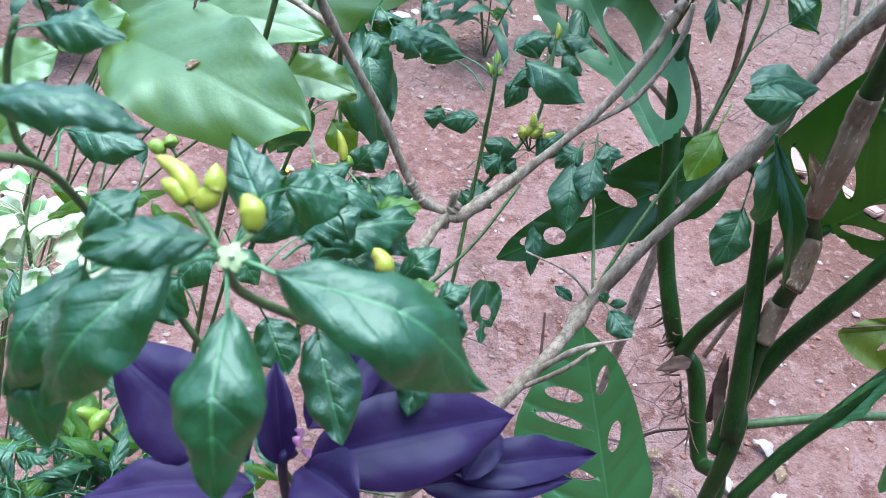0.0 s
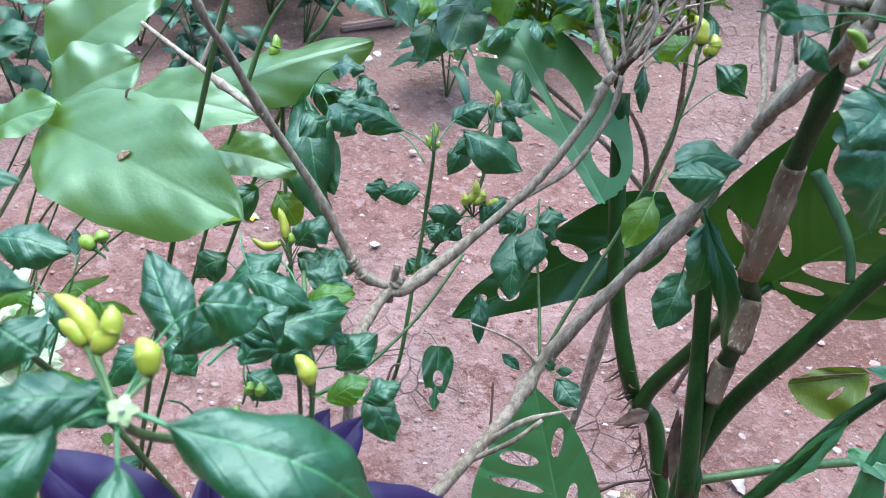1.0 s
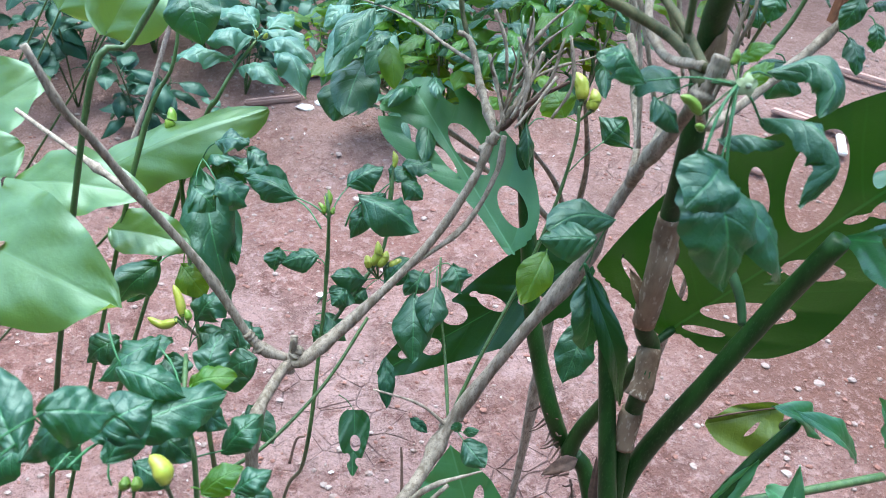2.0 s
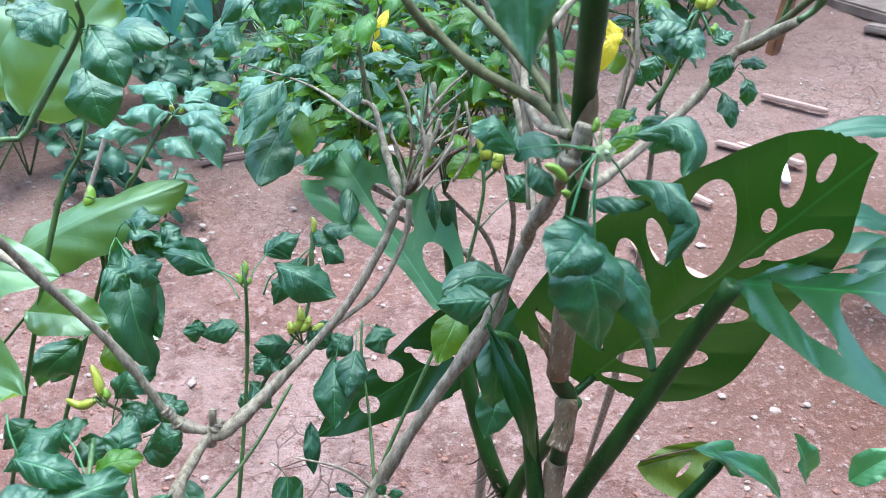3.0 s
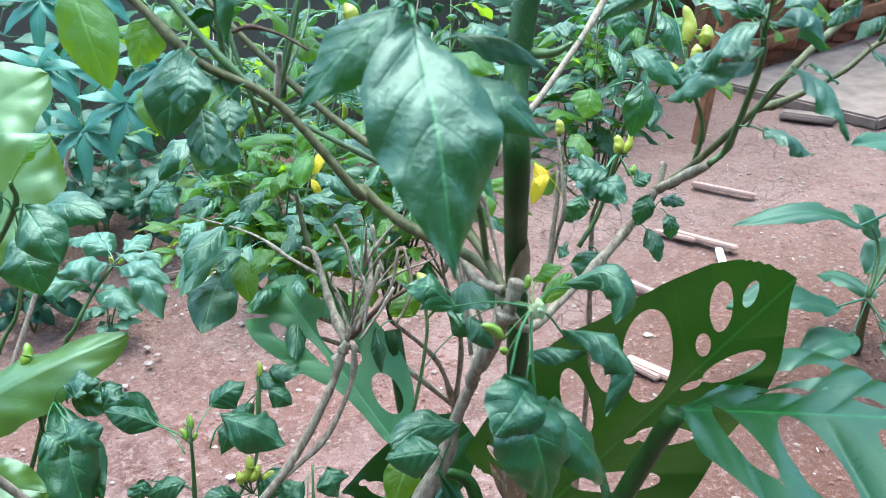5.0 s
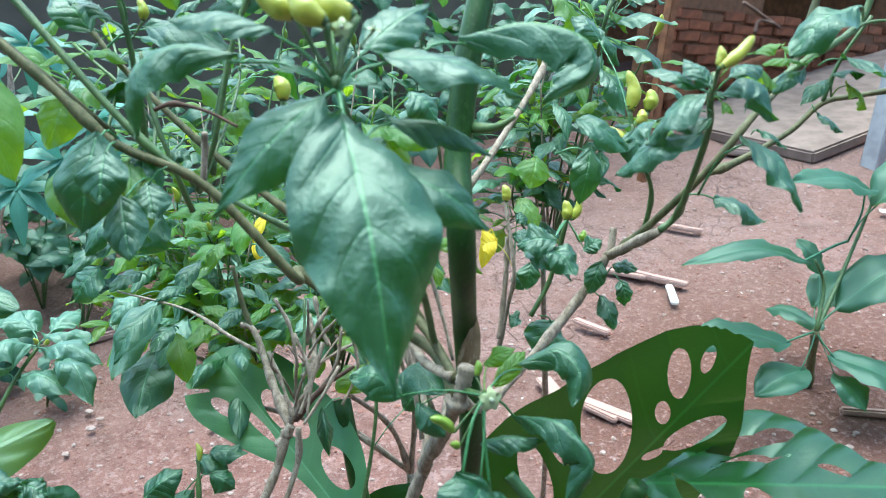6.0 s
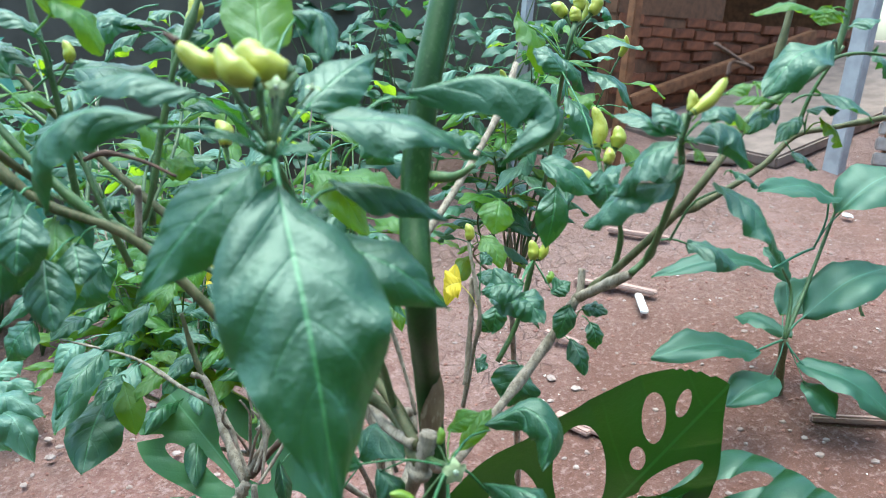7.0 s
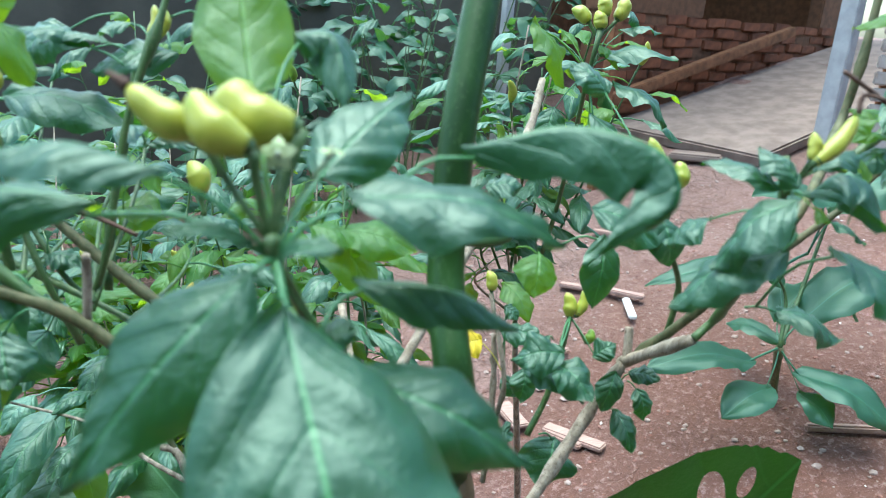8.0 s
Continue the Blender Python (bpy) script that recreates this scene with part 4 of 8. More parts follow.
# lesser stems and twigs low down
stem(chili, [(0.219, 0.596, 1.016), (0.238, 0.625, 1.063), (0.281, 0.678, 1.156), (0.300, 0.701, 1.227), (0.309, 0.722, 1.285), (0.307, 0.735, 1.313)], 0.0032, 0.0024, GREEN_STEM, "twig", sides=8)
stem(chili, [(0.221, 0.600, 1.021), (0.214, 0.657, 1.061), (0.204, 0.698, 1.102), (0.202, 0.726, 1.132)], 0.0024, 0.0018, GREEN_STEM, "twig", sides=7, knots=2)
stem(chili, [(0.009, 0.546, 0.984), (0.048, 0.583, 0.990), (0.096, 0.637, 1.023), (0.133, 0.691, 1.071)], 0.003, 0.0026, GREEN_STEM, "twig", sides=7)
stem(chili, [(0.222, 0.597, 1.017), (0.190, 0.602, 1.040), (0.143, 0.600, 1.056)], 0.0024, 0.0014, BARK, "twig", sides=7, knots=2)
stem(chili, [(0.175, 0.546, 0.947), (0.203, 0.526, 1.012), (0.244, 0.523, 1.040)], 0.0052, 0.0012, BARK, "twig", sides=8, knots=3, label="dry pointed twig")
stem(chili, [(0.166, 0.534, 0.938), (0.194, 0.521, 0.985), (0.216, 0.520, 1.022)], 0.004, 0.003, BARK, "twig", sides=8)
stem(chili, [(0.182, 0.556, 0.963), (0.180, 0.568, 0.981), (0.177, 0.582, 1.001)], 0.0018, 0.0014, DARK_DRY, "twig", sides=6)
stem(chili, [(0.072, 0.562, 0.989), (0.076, 0.574, 1.008), (0.084, 0.576, 1.012)], 0.0016, 0.001, DARK_DRY, "twig", sides=6)

# top shoot, close to the camera
TOP = V((0.221, 0.433, 1.617))
stem(chili, [NODE_M, V((0.283, 0.5, 1.5)), V((0.245, 0.455, 1.57)), TOP, V((0.221, 0.435, 1.623))], 0.0036, 0.0022, GREEN_STEM, "twig", sides=10, knots=1)
leaf(chili, (0.221, 0.418, 1.610), (0.235, 0.343, 1.512), 0.06, shape=drip, face=0.75, bow=0.1, fold=0.3, wave=0.09, node=TOP, rows=30, cols=8, label="large green leaf hanging from the top shoot")
leaf(chili, (0.214, 0.426, 1.617), (0.167, 0.415, 1.564), 0.032, shape=drip, face=0.6, bow=0.08, fold=0.1, wave=0.08, node=TOP, rows=24, cols=6)
leaf(chili, (0.240, 0.438, 1.633), (0.307, 0.431, 1.619), 0.03, shape=drip, face=0.35, bow=0.1, fold=0.2, wave=0.08, node=TOP, rows=24, cols=6)
leaf(chili, (0.235, 0.452, 1.635), (0.273, 0.484, 1.658), 0.026, shape=drip, face=0.6, bow=0.06, fold=0.15, wave=0.08, node=TOP, rows=20, cols=6)
leaf(chili, (0.282, 0.460, 1.643), (0.315, 0.427, 1.617), 0.033, face=0.1, mid=[(0.312, 0.446, 1.653), (0.336, 0.430, 1.648), (0.336, 0.421, 1.633)], fold=-0.9, wave=0.1, node=(0.259, 0.453, 1.632), rows=30, cols=6, label="leaf curled into a hook")
leaf(chili, (0.246, 0.449, 1.604), (0.297, 0.436, 1.590), 0.02, face=0.3, bow=0.12, fold=-0.3, wave=0.08, node=(0.233, 0.433, 1.593), rows=20, cols=5)
leaf(chili, (0.242, 0.422, 1.587), (0.291, 0.406, 1.560), 0.03, shape=drip, face=0.65, bow=0.1, fold=0.15, wave=0.08, node=(0.225, 0.428, 1.603), rows=20, cols=6)
leaf(chili, (0.193, 0.431, 1.642), (0.149, 0.442, 1.643), 0.02, face=0.0, bow=0.1, fold=-0.2, wave=0.06, node=TOP, rows=20, cols=5)
leaf(chili, (0.178, 0.448, 1.630), (0.134, 0.453, 1.590), 0.027, mid=[(0.151, 0.456, 1.631), (0.134, 0.457, 1.620), (0.130, 0.457, 1.605)], face=0.2, fold=-0.4, wave=0.09, node=TOP, rows=26, cols=6, label="dark leaf curled over")
leaf(chili, (0.221, 0.491, 1.652), (0.220, 0.531, 1.702), 0.034, YOUNG_LIT_LEAF, face=0.9, bow=-0.05, fold=0.2, wave=0.05, node=TOP, rows=20, cols=6)
leaf(chili, (0.215, 0.433, 1.622), (0.193, 0.436, 1.625), 0.007, face=0.4, bow=0.1, fold=0.6, node=TOP, rows=12)
leaf(chili, (0.221, 0.430, 1.619), (0.236, 0.420, 1.624), 0.009, face=0.4, bow=0.1, fold=0.6, node=TOP, rows=12)
leaf(chili, (0.234, 0.438, 1.591), (0.245, 0.435, 1.594), 0.012, face=0.5, node=(0.223, 0.434, 1.610))
leaf(chili, (0.236, 0.504, 1.672), (0.250, 0.485, 1.651), 0.02, mid=(0.248, 0.497, 1.672), face=0.3, fold=-0.6, wave=0.1, node=(0.223, 0.470, 1.642))
PN = V((0.220, 0.435, 1.621))
pod(chili, (0.202, 0.449, 1.648), (0.185, 0.457, 1.659), 0.0062, bend=-0.06, node=PN)
pod(chili, (0.214, 0.436, 1.647), (0.201, 0.445, 1.660), 0.0068, bend=-0.16, node=PN)
pod(chili, (0.228, 0.449, 1.650), (0.210, 0.459, 1.660), 0.0079, bend=-0.2, node=PN, blunt=1.4)
stem(chili, [(0.185, 0.457, 1.659), (0.182, 0.458, 1.661), (0.180, 0.459, 1.662)], 0.0022, 0.0006, DARK_DRY, "pod_tip", sides=6)
flower(chili, (0.237, 0.443, 1.645), 0.0045, (0.183, 0.184, 1.696), node=PN)
flower(chili, (0.222, 0.438, 1.645), 0.005, (-0.3, -1, 0.3), node=PN)

# flower node in the middle of the bush
FN = V((0.325, 0.484, 1.431))
stem(chili, [(0.317, 0.505, 1.425), FN], 0.0035, 0.003, GREEN_STEM, "twig", sides=8)
flower(chili, FN + V((0.0, -0.012, 0.004)), 0.008, (0.1, -1, 0.35), node=FN)
pod(chili, (0.305, 0.477, 1.412), (0.290, 0.479, 1.421), 0.0042, node=FN, material=POD_GREEN)
pod(chili, (0.322, 0.494, 1.440), (0.323, 0.497, 1.449), 0.003, node=FN, material=POD_GREEN)
pod(chili, (0.308, 0.473, 1.403), (0.302, 0.471, 1.407), 0.003, node=FN, material=POD_GREEN)
leaf(chili, (0.302, 0.457, 1.397), (0.333, 0.423, 1.321), 0.05, face=0.6, bow=0.16, fold=0.25, wave=0.12, crumple=0.34, roll=0.3, node=FN, rows=30, cols=8, label="broad drooping leaf with a puckered edge")
leaf(chili, (0.320, 0.456, 1.381), (0.384, 0.446, 1.317), 0.036, face=0.6, bow=0.14, fold=0.2, wave=0.16, crumple=0.36, roll=0.4, twist=0.5, node=FN, rows=24, cols=7)
leaf(chili, (0.353, 0.497, 1.408), (0.369, 0.444, 1.375), 0.026, mid=[(0.369, 0.466, 1.419), (0.383, 0.444, 1.403)], face=0.2, fold=-0.7, wave=0.14, crumple=0.3, node=FN, rows=20, cols=5)
leaf(chili, (0.364, 0.528, 1.428), (0.390, 0.493, 1.414), 0.026, mid=[(0.387, 0.520, 1.442), (0.397, 0.502, 1.433)], face=0.3, fold=-0.5, wave=0.1, node=FN, rows=18, cols=5)
leaf(chili, (0.329, 0.493, 1.391), (0.366, 0.479, 1.398), 0.02, face=0.3, fold=-0.3, wave=0.08, node=FN)
leaf(chili, (0.284, 0.523, 1.411), (0.251, 0.534, 1.420), 0.03, mid=(0.264, 0.524, 1.428), face=0.5, fold=-0.3, wave=0.08, node=FN, rows=18, cols=5)
leaf(chili, (0.347, 0.524, 1.414), (0.373, 0.540, 1.433), 0.014, YOUNG_LIT_LEAF, face=0.6, node=FN)
leaf(chili, (0.333, 0.512, 1.438), (0.349, 0.502, 1.453), 0.014, YOUNG_LIT_LEAF, face=0.5, node=FN)
leaf(chili, (0.297, 0.537, 1.399), (0.313, 0.515, 1.384), 0.022, face=0.5, fold=-0.3, wave=0.1, node=FN)
leaf(chili, (0.319, 0.455, 1.391), (0.290, 0.424, 1.374), 0.04, face=0.8, fold=0.3, wave=0.08, node=FN, rows=18, cols=5)
# leaves of the limb and the fork branches
leaf(chili, (0.308, 0.560, 1.289), (0.248, 0.538, 1.284), 0.032, face=0.6, bow=0.12, fold=-0.3, wave=0.08, mid=(0.275, 0.554, 1.293), node=(0.295, 0.571, 1.232), rows=18, cols=5)
leaf(chili, (0.285, 0.529, 1.288), (0.244, 0.532, 1.280), 0.035, face=0.6, bow=0.1, fold=-0.25, wave=0.07, node=(0.295, 0.554, 1.250), rows=16, cols=5)
leaf(chili, (0.304, 0.565, 1.231), (0.307, 0.536, 1.176), 0.034, face=0.7, bow=0.1, fold=0.4, wave=0.1, twist=0.7, node=(0.295, 0.562, 1.244))
leaf(chili, (0.296, 0.560, 1.240), (0.353, 0.534, 1.120), 0.022, MONSTERA_LEAF, face=0.7, bow=0.15, fold=0.4, shape=lance, node=(0.295, 0.562, 1.244))
holed_leaf(chili, (0.133, 0.699, 0.933), (0.138, 0.649, 0.878), (0.153, 0.674, 0.909), 0.018, 0.018, holes=((0.5, 0.1, 0.009, 0.006, 0.2), (0.72, -0.4, 0.005, 0.004, 0), (0.78, 0.35, 0.005, 0.0035, 0.4)), material=CHILI_LEAF, label="dark leaf eaten into holes", heart=0.02, res=36, sag=0.0)
stem(chili, [(0.113, 0.709, 0.944), (0.123, 0.705, 0.940), (0.133, 0.698, 0.931)], 0.001, 0.0008, GREEN_STEM, "leaf_stalk", sides=5)
leaf(chili, (0.233, 0.570, 1.028), (0.253, 0.545, 1.021), 0.028, face=0.7, bow=0.1, node=(0.225, 0.584, 1.029))
leaf(chili, (0.228, 0.579, 1.031), (0.223, 0.581, 1.041), 0.012, face=0.7, node=(0.225, 0.583, 1.027))
leaf(chili, (0.233, 0.578, 1.030), (0.246, 0.572, 1.041), 0.01, face=0.7, node=(0.225, 0.584, 1.028))
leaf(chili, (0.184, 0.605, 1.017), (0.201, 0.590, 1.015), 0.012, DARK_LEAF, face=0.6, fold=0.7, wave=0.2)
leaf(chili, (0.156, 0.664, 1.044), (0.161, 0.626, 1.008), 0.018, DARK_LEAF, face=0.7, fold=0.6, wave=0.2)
leaf(chili, (0.344, 0.649, 1.124), (0.325, 0.607, 1.078), 0.04, face=0.7, bow=0.1, fold=0.5, wave=0.12, node=(0.341, 0.665, 1.164))
leaf(chili, (0.292, 0.664, 1.190), (0.270, 0.628, 1.152), 0.035, YOUNG_LIT_LEAF, face=0.7, fold=0.3, wave=0.1, node=(0.304, 0.689, 1.210))
leaf(chili, (0.175, 0.676, 1.118), (0.179, 0.629, 1.069), 0.042, face=0.7, fold=0.15, wave=0.08, node=(0.182, 0.690, 1.139))
leaf(chili, (0.196, 0.680, 1.127), (0.189, 0.638, 1.100), 0.034, face=0.7, fold=0.15, wave=0.08, node=(0.196, 0.698, 1.136))
# upper left leaves, against the light
for base, tip, width, node, mat in (
        ((0.036, 0.573, 1.607), (0.061, 0.545, 1.546), 0.034, (0.039, 0.630, 1.616), YOUNG_LIT_LEAF), ((0.100, 0.576, 1.570), (0.091, 0.557, 1.512), 0.039, (0.107, 0.603, 1.561), CHILI_LEAF),
        ((0.124, 0.609, 1.559), (0.118, 0.590, 1.499), 0.028, (0.136, 0.603, 1.549), CHILI_LEAF), ((0.069, 0.663, 1.578), (0.059, 0.653, 1.542), 0.03, (0.075, 0.668, 1.597), YOUNG_LIT_LEAF),
        ((0.112, 0.571, 1.532), (0.119, 0.542, 1.500), 0.026, (0.131, 0.603, 1.537), CHILI_LEAF), ((0.114, 0.605, 1.549), (0.118, 0.570, 1.497), 0.033, (0.133, 0.615, 1.553), YOUNG_LIT_LEAF),
        ((0.089, 0.600, 1.551), (0.090, 0.561, 1.514), 0.045, (0.117, 0.616, 1.548), YOUNG_LIT_LEAF), ((0.120, 0.602, 1.659), (0.129, 0.609, 1.692), 0.03, (0.111, 0.602, 1.650), YOUNG_LIT_LEAF),
        ((0.107, 0.553, 1.563), (0.105, 0.533, 1.536), 0.03, (0.111, 0.563, 1.566), CHILI_LEAF), ((0.126, 0.582, 1.538), (0.131, 0.563, 1.519), 0.025, (0.138, 0.581, 1.548), CHILI_LEAF)):
    leaf(chili, base, tip, width, mat, face=0.75, bow=0.08, fold=0.2, wave=0.06, node=node, rows=18, cols=5)
for base, tip, width, node, mat in (
        ((0.119, 0.679, 1.625), (0.178, 0.656, 1.614), 0.034, (0.091, 0.705, 1.607), CHILI_LEAF), ((0.090, 0.644, 1.621), (0.065, 0.660, 1.644), 0.03, (0.095, 0.684, 1.613), CHILI_LEAF), ((0.119, 0.723, 1.590), (0.085, 0.727, 1.565), 0.03, (0.130, 0.734, 1.601), CHILI_LEAF), ((0.167, 0.707, 1.558), (0.194, 0.698, 1.556), 0.03, (0.151, 0.721, 1.550), YOUNG_LIT_LEAF),
        ((0.110, 0.643, 1.504), (0.099, 0.656, 1.464), 0.04, (0.124, 0.643, 1.519), CHILI_LEAF), ((0.123, 0.738, 1.471), (0.101, 0.735, 1.439), 0.04, (0.131, 0.741, 1.488), CHILI_LEAF), ((0.072, 0.741, 1.426), (0.051, 0.738, 1.395), 0.035, (0.085, 0.743, 1.448), CHILI_LEAF), ((0.276, 0.609, 1.572), (0.314, 0.593, 1.563), 0.03, (0.294, 0.610, 1.594), YOUNG_LIT_LEAF),
        ((0.269, 0.633, 1.570), (0.296, 0.590, 1.536), 0.028, (0.280, 0.614, 1.593), YOUNG_LIT_LEAF), ((0.305, 0.661, 1.593), (0.327, 0.647, 1.572), 0.035, (0.290, 0.670, 1.603), CHILI_LEAF), ((0.203, 0.660, 1.652), (0.161, 0.670, 1.639), 0.026, (0.193, 0.690, 1.665), CHILI_LEAF), ((0.150, 0.702, 1.658), (0.124, 0.705, 1.642), 0.03, (0.171, 0.709, 1.667), CHILI_LEAF)):
    leaf(chili, base, tip, width, mat, face=0.5, bow=0.12, fold=0.2, wave=0.08, node=node, rows=16, cols=5)
for pts, r in ((((0.124, 0.644, 1.522), (0.113, 0.644, 1.613), (0.102, 0.652, 1.660), (0.098, 0.662, 1.685)), 0.003), (((0.153, 0.654, 1.515), (0.165, 0.640, 1.551), (0.178, 0.647, 1.621), (0.194, 0.656, 1.666), (0.202, 0.663, 1.693)), 0.003), (((0.150, 0.650, 1.500), (0.136, 0.645, 1.539), (0.122, 0.662, 1.576), (0.116, 0.675, 1.608)), 0.0026), (((0.155, 0.694, 1.503), (0.137, 0.696, 1.525), (0.106, 0.731, 1.566), (0.058, 0.770, 1.602)), 0.0026)):
    stem(chili, pts, r, r * 0.8, GREEN_STEM, "branch", sides=8, knots=3)
stem(chili, [(0.127, 0.638, 1.574), (0.140, 0.635, 1.579), (0.161, 0.627, 1.576), (0.181, 0.623, 1.567)], 0.0018, 0.0012, DARK_DRY, "twig", sides=6, knots=3, label="dead dark twig")
for base, tip, width, node, mat in (
                ((0.170, 0.661, 1.655), (0.138, 0.671, 1.652), 0.012, (0.179, 0.657, 1.651), CHILI_LEAF), ((0.182, 0.671, 1.665), (0.162, 0.674, 1.655), 0.016, (0.189, 0.656, 1.659), CHILI_LEAF), ((0.119, 0.606, 1.671), (0.146, 0.587, 1.642), 0.021, (0.098, 0.660, 1.678), YOUNG_LIT_LEAF), ((0.111, 0.623, 1.647), (0.077, 0.638, 1.659), 0.017, (0.111, 0.650, 1.628), CHILI_LEAF),
        ((0.105, 0.630, 1.629), (0.077, 0.643, 1.639), 0.014, (0.110, 0.648, 1.621), CHILI_LEAF), ((0.171, 0.665, 1.568), (0.195, 0.656, 1.565), 0.018, (0.176, 0.668, 1.581), YOUNG_LIT_LEAF), ((0.263, 0.614, 1.574), (0.288, 0.601, 1.561), 0.02, (0.277, 0.614, 1.589), YOUNG_LIT_LEAF), ((0.184, 0.672, 1.602), (0.213, 0.662, 1.602), 0.012, (0.177, 0.651, 1.599), CHILI_LEAF), ((0.162, 0.663, 1.652), (0.128, 0.676, 1.657), 0.02, (0.178, 0.655, 1.644), CHILI_LEAF),
        ((0.077, 0.708, 1.602), (0.105, 0.697, 1.597), 0.016, (0.055, 0.749, 1.604), YOUNG_LIT_LEAF), ((0.129, 0.701, 1.534), (0.148, 0.693, 1.527), 0.02, (0.133, 0.704, 1.546), CHILI_LEAF), ((0.087, 0.677, 1.585), (0.066, 0.676, 1.559), 0.03, (0.091, 0.699, 1.589), YOUNG_LIT_LEAF), ((0.188, 0.659, 1.634), (0.192, 0.653, 1.621), 0.018, (0.182, 0.650, 1.635), CHILI_LEAF), ((0.213, 0.681, 1.560), (0.236, 0.671, 1.550), 0.022, (0.210, 0.687, 1.574), CHILI_LEAF),
        ((0.326, 0.736, 1.673), (0.308, 0.736, 1.655), 0.012, (0.318, 0.742, 1.685), CHILI_LEAF), ((0.223, 0.713, 1.666), (0.196, 0.717, 1.651), 0.016, (0.200, 0.667, 1.669), CHILI_LEAF), ((0.282, 0.655, 1.650), (0.296, 0.649, 1.648), 0.014, (0.271, 0.660, 1.657), CHILI_LEAF), ((0.076, 0.665, 1.536), (0.086, 0.654, 1.513), 0.03, (0.080, 0.667, 1.547), YOUNG_LIT_LEAF)):
    leaf(chili, base, tip, width, mat, face=0.2, bow=0.14, fold=0.1, wave=0.1, crumple=0.28, node=node, rows=18, cols=5)
pod(chili, (0.211, 0.635, 1.585), (0.206, 0.642, 1.600), 0.0068, node=(0.213, 0.631, 1.574))
pod(chili, (0.121, 0.648, 1.631), (0.118, 0.653, 1.644), 0.0042, node=(0.114, 0.646, 1.618))
pod(chili, (0.189, 0.666, 1.657), (0.192, 0.671, 1.674), 0.0035, node=(0.189, 0.651, 1.645))
pod(chili, (0.194, 0.665, 1.659), (0.197, 0.669, 1.673), 0.0032, node=(0.189, 0.651, 1.645))
for k, (a, b) in enumerate((((0.090, 0.686, 1.546), (0.069, 0.831, 1.631)), ((0.124, 0.646, 1.529), (0.125, 0.854, 1.624)), ((0.158, 0.633, 1.525), (0.180, 0.799, 1.648)), ((0.090, 0.686, 1.546), (0.071, 0.890, 1.544)), ((0.121, 0.669, 1.527), (0.136, 0.881, 1.516)), ((0.077, 0.673, 1.560), (0.043, 0.800, 1.577)), ((0.158, 0.634, 1.529), (0.192, 0.859, 1.573)), ((0.175, 0.646, 1.513), (0.218, 0.789, 1.522)))):
    shoot(chili, a, b, 6, 0.055, 900 + k, lower=0.5, r=0.0022, bend=0.015, pods=1 if k % 3 == 0 else 0)
